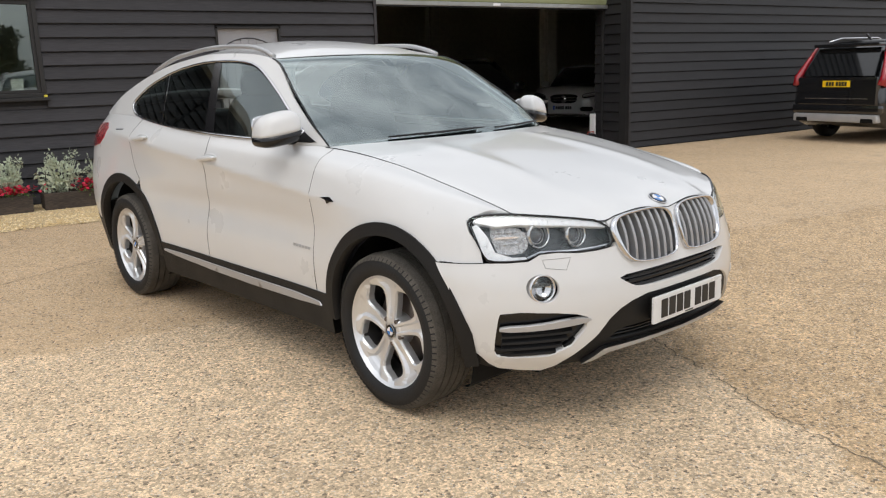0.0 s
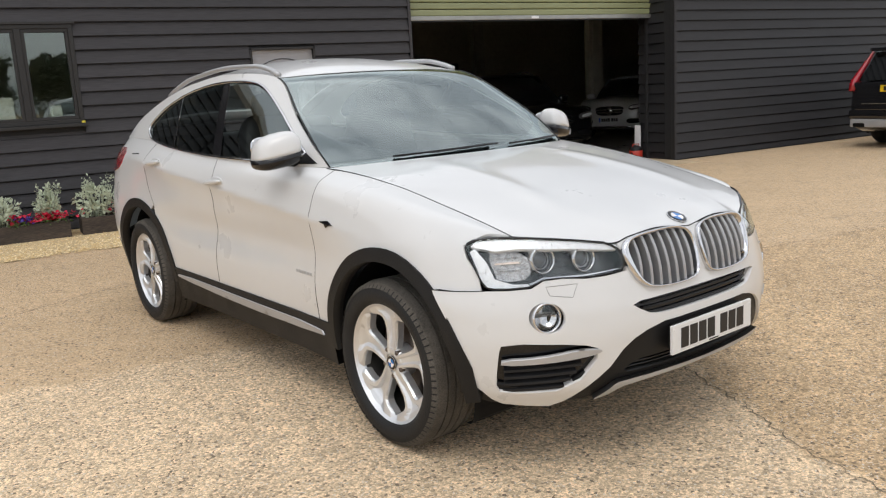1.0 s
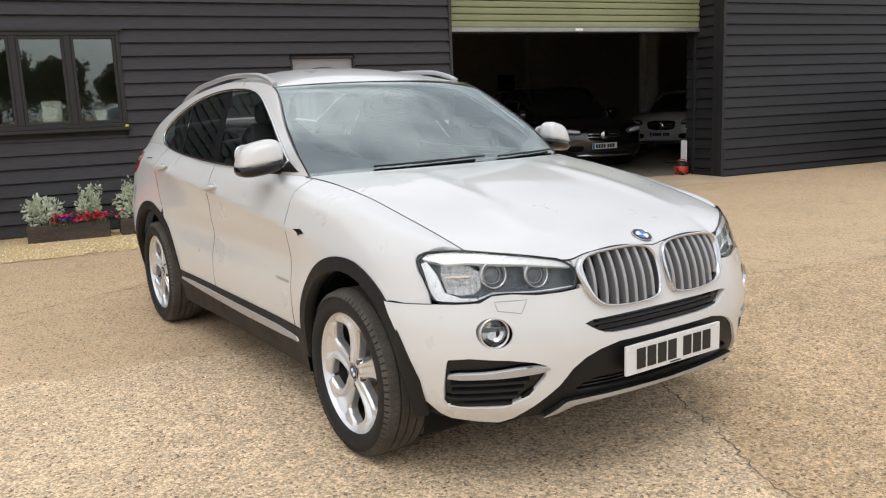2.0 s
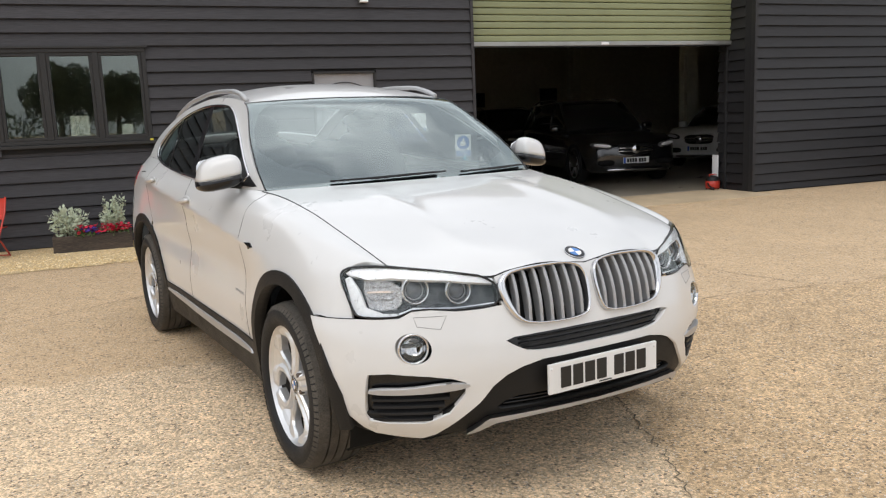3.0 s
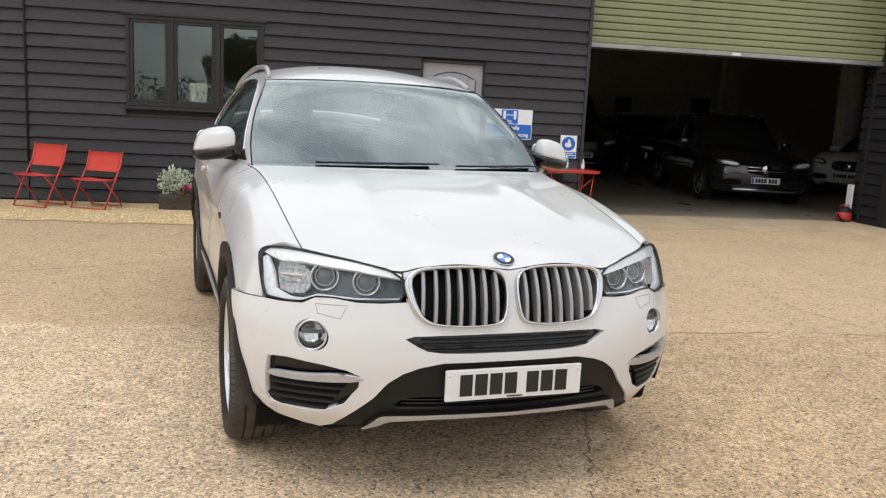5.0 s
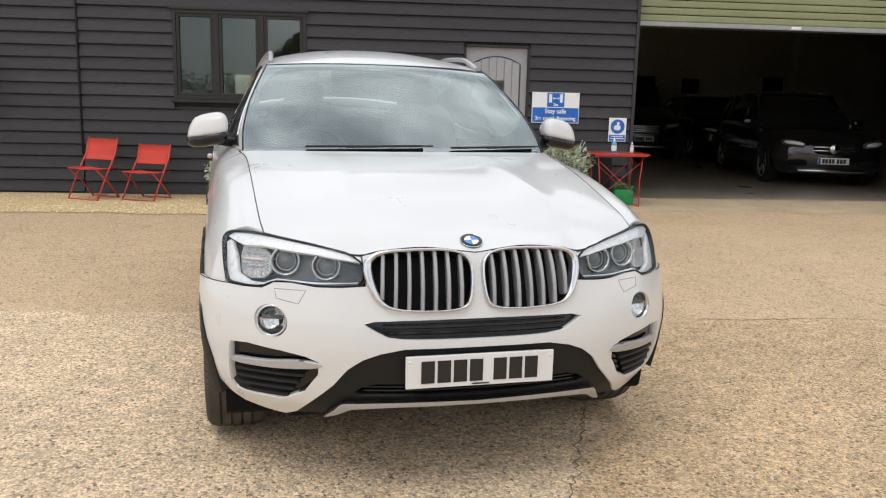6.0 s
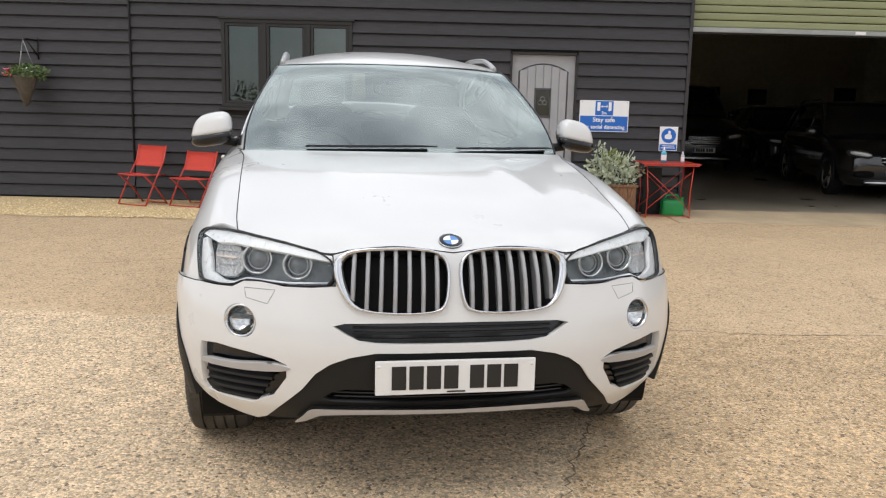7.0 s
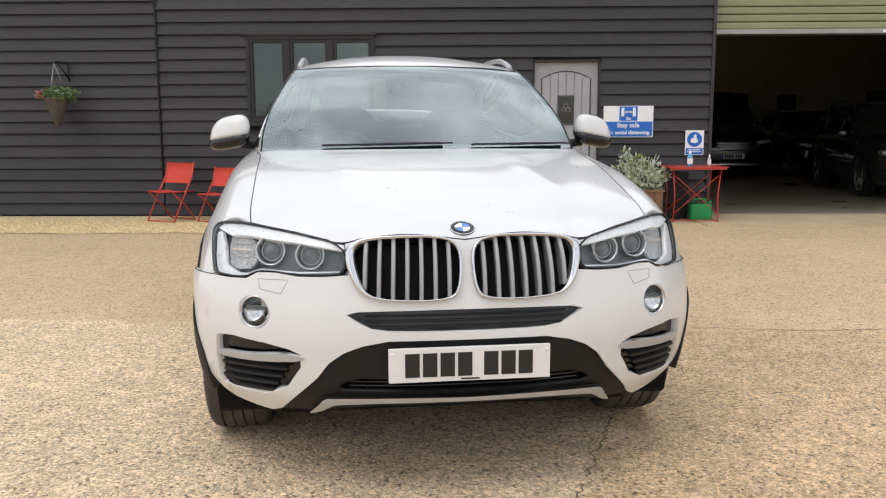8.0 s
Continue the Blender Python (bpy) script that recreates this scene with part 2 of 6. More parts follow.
def boxes(*specs):
    bm = bmesh.new()
    for s in specs:
        box(bm, *s)
    return bm


def tube_data(points, radius, sides=8, closed=False, cap=True):
    """Verts and faces of a tube along points; radius: a number or one per point."""
    pts = [Vector(p) for p in points]
    n = len(pts)
    rad = [radius] * n if isinstance(radius, (int, float)) else list(radius)
    verts, faces, up = [], [], None
    for i, p in enumerate(pts):
        a = pts[(i - 1) % n] if closed or i else p
        c = pts[(i + 1) % n] if closed or i < n - 1 else p
        t = (c - a).normalized()
        if up is None:
            up = t.orthogonal().normalized()
        up = (up - t * up.dot(t)).normalized()
        side = t.cross(up)
        for k in range(sides):
            w = 2 * math.pi * k / sides
            verts.append(p + rad[i] * (math.cos(w) * up + math.sin(w) * side))
    for i in range(n if closed else n - 1):
        j = (i + 1) % n
        for k in range(sides):
            q = (k + 1) % sides
            faces.append((i * sides + k, i * sides + q, j * sides + q, j * sides + k))
    if cap and not closed:
        faces.append(tuple(range(sides - 1, -1, -1)))
        faces.append(tuple((n - 1) * sides + k for k in range(sides)))
    return verts, faces


def tubes(name, lines, radius, material, parent, label="", sides=8, closed=False):
    V, F = [], []
    for pts in lines:
        v, fc = tube_data(pts, radius, sides, closed)
        o = len(V)
        V += v
        F += [tuple(i + o for i in f) for f in fc]
    return child(name, mesh_from(name, V, F, material, True), parent, label)


def lathe(profile, steps=32, axis="z", closed=False):
    """Verts and faces of a turned body; profile: (radius, height) from one end to the other."""
    V, F, m = [], [], len(profile)
    for i in range(steps):
        w = 2 * math.pi * i / steps
        c, s = math.cos(w), math.sin(w)
        for r, h in profile:
            V.append((r * c, r * s, h) if axis == "z" else (h, r * c, r * s))
    for i in range(steps):
        j = (i + 1) % steps
        for k in range(m if closed else m - 1):
            q = (k + 1) % m
            F.append((i * m + k, j * m + k, j * m + q, i * m + q))
    return V, F


def thing(name, label, category, m=None, group="", kind=""):
    ob = new(name)
    ob.empty_display_size = 0.1
    if m is not None:
        ob.matrix_basis = m
    return tagged(ob, label, category, group, kind)


def textbars(name, rects, y, material, parent, label=""):
    """Flat raised bars facing -y."""
    bm = bmesh.new()
    for x0, x1, z0, z1 in rects:
        box(bm, x0, x1, y - 0.002, y, z0, z1)
    return part(name, bm, material, parent, label)


def lettering(name, text, size, x, y, z, material, parent, align="CENTER", bold=0.0):
    """Words as a flat mesh facing -y."""
    cu = bpy.data.curves.new(name, "FONT")
    cu.body, cu.size, cu.align_x, cu.align_y, cu.extrude, cu.offset = text, size, align, "CENTER", 0.0008, bold
    tmp = new(name, cu)
    me = bpy.data.meshes.new_from_object(tmp.evaluated_get(bpy.context.evaluated_depsgraph_get()))
    bpy.data.objects.remove(tmp)
    me.materials.clear()
    me.materials.append(material)
    return child(name, me, parent, "", pose(x, y, z, 90, 0, 0))

# ---- ground ----
WALL_Y, WING_Y = 7.69, 7.25
OPEN_L, OPEN_R, SHUT_Z = 3.40, 8.10, 2.42


def build_ground():
    xs = [-400, -60, -14, -6, 0, 6, 14, 60, 400]
    V = [(x, y, 0.0) for y in [-400, -60, -14, -6, 0, 7.9, 60, 400] for x in xs]
    w = len(xs)
    F = [(j * w + i, j * w + i + 1, (j + 1) * w + i + 1, (j + 1) * w + i) for j in range(7) for i in range(w - 1)]
    tagged(new("ground", mesh_from("ground", V, F, GROUND)), "pale tan exposed-aggregate yard surface, lightly stained", "ground", kind="structure")


build_ground()


# ---- the black weatherboarded barn ----
def wedge_board(x0, x1, z0, z1, y, flip=False):
    """A feather-edged board: thick lower edge standing proud, thin top tucked behind the next."""
    t = 0.050
    prof = [(0, z0 + 0.014), (0.014 - t, z0 + 0.014), (0.012 - t, z0), (-t, z0 + 0.002), (-0.022, z1 - 0.016), (-0.003, z1 - 0.012), (-0.003, z1 + 0.026), (0, z1 + 0.026)]
    V = [(x, y + dy, z) for x in (x0, x1) for dy, z in prof]
    n = len(prof)
    F = [(i, n + i, n + (i + 1) % n, (i + 1) % n) for i in range(n)] + [tuple(range(n)), tuple(range(2 * n - 1, n - 1, -1))]
    if flip:
        F = [f[::-1] for f in F]
    return V, F


def board_rows(parent, z_first, pitch, top, spans, y, rng, wood=BOARD):
    """Boards row by row over the x-spans that each height leaves."""
    z = z_first - pitch
    while z < top:
        for x0, x1 in spans(z, z + pitch):
            if x1 - x0 < 0.02:
                continue
            lift = rng.uniform(-0.003, 0.003)
            V, F = wedge_board(x0, x1, max(z + lift, 0.02), z + pitch + lift, y)
            child("board", mesh_from("board", V, F, wood), parent)
        z += pitch


def barn():
    rng = random.Random(4)
    top = 4.2
    # main front wall: solid core with window and door openings, 0.2 m thick, boards in front
    wall = thing("wall_front", "black-stained horizontal weatherboard barn wall", "wall", kind="structure")
    W0, W1, WZ0, WZ1 = -2.79, -1.07, 1.25, 2.42
    D0, D1, DZ = 1.016, 1.917, 2.09
    yb, yc = WALL_Y, WALL_Y + 0.20
    core = boxes((-13, W0, yb, yc, 0, top), (W0, W1, yb, yc, 0, WZ0), (W0, W1, yb, yc, WZ1, top), (W1, D0, yb, yc, 0, top),
                 (D0, D1, yb, yc, DZ, top), (D1, OPEN_L, yb, yc, 0, top))
    part("core", core, BACKING, wall)

    def spans(z0, z1):
        cuts = [(-13, -8.7), (-8.697, -3.99), (-3.97, OPEN_L - 0.045)]
        holes = []
        if z1 > WZ0 and z0 < WZ1 - 0.02:
            holes.append((W0, W1))
        if z0 < DZ - 0.03:
            holes.append((D0, D1))
        out = []
        for a, b in cuts:
            segs = [(a, b)]
            for h0, h1 in holes:
                segs = [s for p, q in segs for s in ((p, min(q, h0)), (max(p, h1), q)) if s[1] > s[0]]
            out += segs
        return out

    board_rows(wall, 0.2045, 0.1573, top, lambda a, b: [q for q in spans(a, b) if q[1] < -3.98], WALL_Y, rng)
    board_rows(wall, 0.189, 0.1612, top, lambda a, b: [q for q in spans(a, b) if q[1] > -3.98], WALL_Y, rng)
    part("corner_trim", boxes((OPEN_L - 0.045, OPEN_L, yb - 0.058, yc, 0.0, top, 0.004)), BOARD, wall)
    # east wing, standing forward
    wing = thing("wall_wing", "black-stained horizontal weatherboard wing wall", "wall", kind="structure")
    part("core", boxes((OPEN_R, 26, WING_Y, WING_Y + 0.2, 0, top), (OPEN_R + 0.05, OPEN_R + 0.2, WING_Y + 0.2, 8.10, 0, top)), BACKING, wing)
    board_rows(wing, 0.133, 0.1684, top, lambda a, b: [(OPEN_R + 0.03, 15.2), (15.203, 26)], WING_Y, rng, BOARD_SHADED)
    part("corner_trim", boxes((OPEN_R - 0.03, OPEN_R + 0.03, WING_Y - 0.058, WING_Y + 0.03, 0, top, 0.004)), BOARD_SHADED, wing)
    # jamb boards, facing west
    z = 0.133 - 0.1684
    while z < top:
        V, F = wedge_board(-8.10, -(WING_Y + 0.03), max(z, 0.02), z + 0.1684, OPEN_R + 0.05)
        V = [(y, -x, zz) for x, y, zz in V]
        child("board", mesh_from("board", V, F, BOARD_SHADED), wing)
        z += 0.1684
    # lintel and the space behind
    tagged(new("wall_lintel", mesh_from("wall_lintel", *box_data(OPEN_L, OPEN_R, 7.95, 8.10, SHUT_Z + 0.55, top), BACKING)), "dark lintel above the garage opening", "wall", kind="structure")
    side = lambda nm, b, lab: tagged(new(nm, mesh_from(nm, *box_data(*b), CREAM)), lab, "wall", kind="structure")
    side("wall_back", (-2, 26, 24.0, 24.2, 0, top), "cream painted back wall of the garage")
    side("wall_west", (2.0, 2.15, yc, 24.0, 0, top), "cream painted garage side wall")
    side("wall_east", (25.8, 26, 7.45, 24.0, 0, top), "cream painted garage side wall")
    # unseen ceiling closing the garage; mid-grey base added to bounce daylight inside
    tagged(new("ceiling", mesh_from("ceiling", *box_data(-13, 26, 7.45, 24.2, top, top + 0.15), CEILING_BOUNCE)), "grey garage ceiling, out of view", "ceiling", kind="structure")
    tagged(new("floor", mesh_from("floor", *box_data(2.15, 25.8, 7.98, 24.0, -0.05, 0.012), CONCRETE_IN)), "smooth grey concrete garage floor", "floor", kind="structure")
    tagged(new("garage_apron", mesh_from("garage_apron", *box_data(OPEN_L - 0.3, OPEN_R - 0.04, 6.62, 7.978, -0.05, 0.016), APRON)), "pale concrete strip at the garage opening", "pavement", kind="structure")
    # office room behind the window and door
    side("wall_office", (-13, 2.0, 11.0, 11.15, 0, top), "plain office back wall")
    side("wall_office_west", (-13, -12.85, yc, 11.0, 0, top), "plain office side wall")
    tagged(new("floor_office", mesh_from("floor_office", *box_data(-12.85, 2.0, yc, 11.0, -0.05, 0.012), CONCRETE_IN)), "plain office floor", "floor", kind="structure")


def box_data(x0, x1, y0, y1, z0, z1):
    V = [(x, y, z) for x in (x0, x1) for y in (y0, y1) for z in (z0, z1)]
    return V, [(0, 1, 3, 2), (4, 6, 7, 5), (0, 4, 5, 1), (2, 3, 7, 6), (0, 2, 6, 4), (1, 5, 7, 3)]


barn()


def window():
    x0, x1, z0, z1 = -2.79, -1.07, 1.25, 2.42
    w = thing("window_1", "dark brown three-light casement window with papers behind the glass", "window", kind="structure")
    y0, y1 = WALL_Y - 0.055, WALL_Y + 0.05
    f = 0.05
    part("window_frame", boxes((x0, x1, y0, y1, z1 - f, z1, 0.006), (x0, x1, y0, y1, z0 + 0.03, z0 + 0.03 + f, 0.006), (x0, x0 + f, y0, y1, z0 + f + 0.03, z1 - f, 0.006), (x1 - f, x1, y0, y1, z0 + f + 0.03, z1 - f, 0.006)), FRAME, w)
    part("window_sill", boxes((x0 - 0.03, x1 + 0.03, y0 - 0.05, y1, z0 - 0.01, z0 + 0.03, 0.006)), FRAME, w)
    part("drip_board", boxes((x0 - 0.03, x1 + 0.03, y0 - 0.02, y1, z1, z1 + 0.03, 0.004)), FRAME, w)
    cols = [x0 + f, -2.235, -1.655, x1 - f]
    for i in (1, 2):
        part("mullion", boxes((cols[i] - 0.035, cols[i] + 0.035, y0, y1, z0 + f + 0.03, z1 - f, 0.006)), FRAME, w)
    for i in range(3):
        a, b = cols[i] + (0.035 if i else 0), cols[i + 1] - (0.035 if i < 2 else 0)
        s = 0.038
        za, zb = z0 + f + 0.03, z1 - f
        c = part("casement", boxes((a, b, y0 + 0.012, y1 - 0.01, zb - s, zb, 0.005), (a, b, y0 + 0.012, y1 - 0.01, za, za + s, 0.005), (a, a + s, y0 + 0.012, y1 - 0.01, za + s, zb - s, 0.005), (b - s, b, y0 + 0.012, y1 - 0.01, za + s, zb - s, 0.005)), FRAME, w)
        pane = part("pane", boxes((a + s, b - s, WALL_Y, WALL_Y + 0.004, za + s, zb - s)), WINGLASS, c, "clear window pane")
        pane.visible_shadow = False
    for x, z, ww, h in ((-1.90, 1.47, 0.215, 0.29), (-1.36, 1.43, 0.13, 0.13)):
        p = thing("notice_paper", "pale blue sheet of paper stuck behind window glass", "paper", group="window papers")
        part("sheet", boxes((x - ww / 2, x + ww / 2, WALL_Y + 0.008, WALL_Y + 0.010, z - h / 2, z + h / 2)), PAPER, p)
    k = thing("window_latch", "small yellow plastic latch at the window's lower corner", "latch")
    part("knob", boxes((-1.105, -1.065, WALL_Y - 0.090, WALL_Y - 0.055, 1.275, 1.305, 0.008)), mat("yellow_plastic", (0.6, 0.5, 0.04), 0.5), k)


window()


def door():
    x0, x1, z1 = 1.016, 1.917, 2.09
    d = thing("door_1", "grey boarded cottage door with an arched moulding and small glazed light", "door", kind="structure")
    y0 = WALL_Y - 0.05
    part("door_frame", boxes((x0, x0 + 0.03, y0, WALL_Y + 0.1, 0.02, z1, 0.004), (x1 - 0.03, x1, y0, WALL_Y + 0.1, 0.02, z1, 0.004), (x0, x1, y0, WALL_Y + 0.1, z1 - 0.03, z1, 0.004)), FRAME, d, "dark frame")
    a, b, t = x0 + 0.03, x1 - 0.03, z1 - 0.03
    yl = WALL_Y + 0.01
    leaf = part("leaf", boxes((a, b, yl, yl + 0.05, 0.03, t, 0.004)), DOORGREY, d)
    cx, half, spring, rise = (a + b) / 2, (b - a) / 2 - 0.105, 1.83, 0.10
    # vertical planks inside an arched field
    n = 6
    for i in range(n):
        u0, u1 = cx - half + 2 * half * i / n, cx - half + 2 * half * (i + 1) / n
        um = ((u0 + u1) / 2 - cx) / half
        zt = spring + rise * (1 - um * um)
        zb = 0.22
        segs = [(zb, 1.25), (1.62, zt)] if i in (2, 3) else [(zb, zt)]
        for s0, s1 in segs:
            part("plank", boxes((u0 + 0.006, u1 - 0.006, yl - 0.012, yl, s0, s1, 0.003)), DOORGREY, leaf)
    arc = [(cx - half - 0.01, yl - 0.004, 0.21)] + [(cx + half * 1.03 * (k / 12 * 2 - 1), yl - 0.004, spring + 0.015 + rise * (1 - (k / 12 * 2 - 1) ** 2)) for k in range(13)] + [(cx + half + 0.01, yl - 0.004, 0.21)]
    tubes("moulding", [arc], 0.008, DOORDARK, leaf, "dark arched groove")
    light = part("light_frame", boxes((cx - 0.11, cx + 0.11, yl - 0.02, yl + 0.01, 1.24, 1.27, 0.003), (cx - 0.11, cx + 0.11, yl - 0.02, yl + 0.01, 1.60, 1.63, 0.003), (cx - 0.11, cx - 0.09, yl - 0.02, yl + 0.01, 1.27, 1.60, 0.003), (cx + 0.09, cx + 0.11, yl - 0.02, yl + 0.01, 1.27, 1.60, 0.003)), DOORDARK, leaf)
    part("pane", boxes((cx - 0.09, cx + 0.09, yl - 0.006, yl - 0.002, 1.27, 1.60)), mat("dark_leaded_glass", (0.03, 0.028, 0.02), 0.08, spec=0.6), leaf, "dark leaded glass")
    ring = [[(cx + dx + 0.03 * math.cos(w), yl - 0.009, 1.44 + dz + 0.03 * math.sin(w)) for w in np.linspace(0, 2 * math.pi, 13)] for dx, dz in ((-0.03, 0), (0.03, 0), (0, 0.05))]
    tubes("lead_tracery", ring, 0.003, GALV, leaf, sides=5)
    part("letter_plate", boxes((cx - 0.13, cx + 0.13, yl - 0.018, yl - 0.010, 1.02, 1.07, 0.003)), GALV, leaf, "metal letter plate")
    part("threshold", boxes((x0, x1, WALL_Y - 0.06, WALL_Y + 0.1, 0.0, 0.025, 0.004)), APRON, d)


door()


def shutter():
    s = thing("roller_shutter", "half-raised olive green slatted roller shutter over the garage opening", "shutter", kind="structure")
    y, z, pitch = 7.83, SHUT_Z + 0.06, 0.098
    prof = [(0.0, 0.003), (-0.011, 0.008), (-0.016, 0.022), (-0.016, 0.076), (-0.011, 0.087), (0.0, 0.093), (0.010, 0.093), (0.010, 0.003)]
    V, F = [], []
    for x in (OPEN_L + 0.02, OPEN_R + 0.04):
        V += [(x, dy, dz) for dy, dz in prof]
    k = len(prof)
    F = [(i, (i + 1) % k, k + (i + 1) % k, k + i) for i in range(k)] + [tuple(range(k)), tuple(range(2 * k - 1, k - 1, -1))]
    me = mesh_from("slat", V, [f[::-1] for f in F], SHUTTER)
    for i in range(18):
        child("slat", me, s, "", pose(0, y, z + i * pitch))
    part("bottom_rail", boxes((OPEN_L + 0.02, OPEN_R + 0.04, y - 0.03, y + 0.02, SHUT_Z, SHUT_Z + 0.062, 0.006)), GREYRAIL, s, "grey metal bottom rail")
    part("seal", boxes((OPEN_L + 0.02, OPEN_R + 0.04, y - 0.012, y + 0.012, SHUT_Z - 0.02, SHUT_Z)), BLACKPLASTIC, s)
    part("label_plate", boxes((5.62, 5.76, y - 0.036, y - 0.030, SHUT_Z + 0.012, SHUT_Z + 0.05, 0.002)), SIGNWHITE, s, "white maker's label")
    part("guide_rail", boxes((OPEN_L, OPEN_L + 0.05, y + 0.02, y + 0.10, 0.01, 4.2, 0.004)), GREYRAIL, s)
    part("guide_rail", boxes((OPEN_R - 0.01, OPEN_R + 0.03, y + 0.03, y + 0.09, 0.01, 4.2, 0.004)), BACKING, s)


shutter()

# ---- curved sheet metal: patches cut from smooth surfaces ----
from mathutils.geometry import delaunay_2d_cdt


def pchip(xs, ys):
    """A smooth curve through points that does not overshoot; takes numbers or arrays."""
    xs, ys = np.array(xs, float), np.array(ys, float)
    h, d = np.diff(xs), np.diff(ys) / np.diff(xs)
    m = np.zeros(len(xs))
    m[0], m[-1] = d[0], d[-1]
    for i in range(1, len(xs) - 1):
        m[i] = 0 if d[i - 1] * d[i] <= 0 else 2 / (1 / d[i - 1] + 1 / d[i])

    def curve(x):
        x = np.clip(x, xs[0], xs[-1])
        i = np.clip(np.searchsorted(xs, x) - 1, 0, len(xs) - 2)
        t = (x - xs[i]) / h[i]
        return (2 * t**3 - 3 * t**2 + 1) * ys[i] + (t**3 - 2 * t**2 + t) * h[i] * m[i] + (3 * t**2 - 2 * t**3) * ys[i + 1] + (t**3 - t**2) * h[i] * m[i + 1]

    return curve


def inside(poly, P):
    x, y = P[:, 0], P[:, 1]
    hit = np.zeros(len(P), bool)
    a = np.array(poly, float)
    b = np.roll(a, -1, 0)
    for (x0, y0), (x1, y1) in zip(a, b):
        if y0 != y1:
            c = (y0 > y) != (y1 > y)
            hit ^= c & (x < (x1 - x0) * (y - y0) / (y1 - y0) + x0)
    return hit


def dense(poly, step, closed=True):
    out = []
    n = len(poly)
    for i in range(n if closed else n - 1):
        a, b = np.array(poly[i], float), np.array(poly[(i + 1) % n], float)
        k = max(1, int(np.ceil(np.linalg.norm(b - a) / step)))
        out += [tuple(a + (b - a) * j / k) for j in range(k)]
    return out if closed else out + [tuple(np.array(poly[-1], float))]


def rounded(poly, times=2):
    """Corner cutting: softens the corners of a closed outline."""
    p = [np.array(q, float) for q in poly]
    for _ in range(times):
        p = [q for i in range(len(p)) for q in (0.75 * p[i] + 0.25 * p[(i + 1) % len(p)], 0.25 * p[i] + 0.75 * p[(i + 1) % len(p)])]
    return [tuple(q) for q in p]


def mirrored(half):
    """A full outline from its half at x >= 0, which runs from the middle to the middle."""
    return list(half) + [(-x, z) for x, z in reversed(half)]


HEART = np.array((0.0, 1.4, 0.75))


def surface_at(fn, P):
    """Places and outward normals of a surface fn(a, b) -> x, y, z."""
    e = 1e-3
    at = lambda da, db: np.stack(np.broadcast_arrays(*fn(P[:, 0] + da, P[:, 1] + db)), -1)
    here = at(0, 0)
    n = np.cross(at(e, 0) - at(-e, 0), at(0, e) - at(0, -e))
    n /= np.maximum(np.linalg.norm(n, axis=1), 1e-12)[:, None]
    if ((here - HEART) * n).sum() < 0:
        n = -n
    return here, n


def patch(name, fn, outline, material, parent, holes=(), res=0.03, offset=0.0, skirt=0.0, label="", sg=1):
    """One mesh: the part of a surface within an outline and outside holes, with its edge turned in by skirt. sg -1: mirrored in x."""
    loops = [dense(outline, res * 0.6)] + [dense(h, res * 0.6) for h in holes]
    pts, edges = [], []
    for lp in loops:
        o = len(pts)
        pts += lp
        edges += [(o + i, o + (i + 1) % len(lp)) for i in range(len(lp))]
    a = np.array(outline, float)
    (x0, y0), (x1, y1) = a.min(0), a.max(0)
    gx, gy = np.meshgrid(np.arange(x0 + res / 2, x1, res), np.arange(y0 + res / 2, y1, res))
    grid = np.stack([gx.ravel(), gy.ravel()], 1)
    if len(grid):
        keep = inside(outline, grid)
        for h in holes:
            keep &= ~inside(h, grid)
        edge = np.array(pts)
        grid = grid[keep]
        if len(grid):
            near = np.concatenate([((g[:, None] - edge[None]) ** 2).sum(2).min(1) for g in np.array_split(grid, max(1, len(grid) // 200))])
            pts += [tuple(g) for g in grid[near > (0.4 * res) ** 2]]
    vs, _, fs, *_ = delaunay_2d_cdt([Vector(p) for p in pts], edges, [], 0, 1e-6)
    P = np.array([tuple(v) for v in vs])
    F = np.array([f for f in fs if len(f) == 3])
    mid = P[F].mean(1)
    keep = inside(outline, mid)
    for h in holes:
        keep &= ~inside(h, mid)
    F = F[keep]
    here, nrm = surface_at(fn, P)
    here = here + nrm * offset
    tri = here[F]
    flip = (np.cross(tri[:, 1] - tri[:, 0], tri[:, 2] - tri[:, 0]) * nrm[F].mean(1)).sum(1) < 0
    F[flip] = F[flip][:, ::-1]
    V, N, faces = [tuple(p) for p in here], [tuple(q) for q in nrm], [tuple(int(i) for i in f) for f in F]
    if skirt:
        count = {}
        for f in faces:
            for i in range(3):
                e = (f[i], f[(i + 1) % 3])
                count[frozenset(e)] = None if frozenset(e) in count else e
        for e in count.values():
            if e:
                p, q = here[e[0]], here[e[1]]
                out = np.cross(q - p, nrm[e[0]])
                out = out / max(np.linalg.norm(out), 1e-9)
                o = len(V)
                V += [tuple(p), tuple(q), tuple(q - nrm[e[1]] * skirt), tuple(p - nrm[e[0]] * skirt)]
                N += [tuple(0.5 * out + 0.5 * nrm[e[0]])] * 2 + [tuple(out)] * 2
                faces.append((o + 1, o, o + 3, o + 2))
    if sg < 0:
        V = [(-x, y, z) for x, y, z in V]
        N = [(-x, y, z) for x, y, z in N]
        faces = [f[::-1] for f in faces]
    me = mesh_from(name, V, faces, material, True)
    me.normals_split_custom_set_from_vertices(N)
    return child(name, me, parent, label)


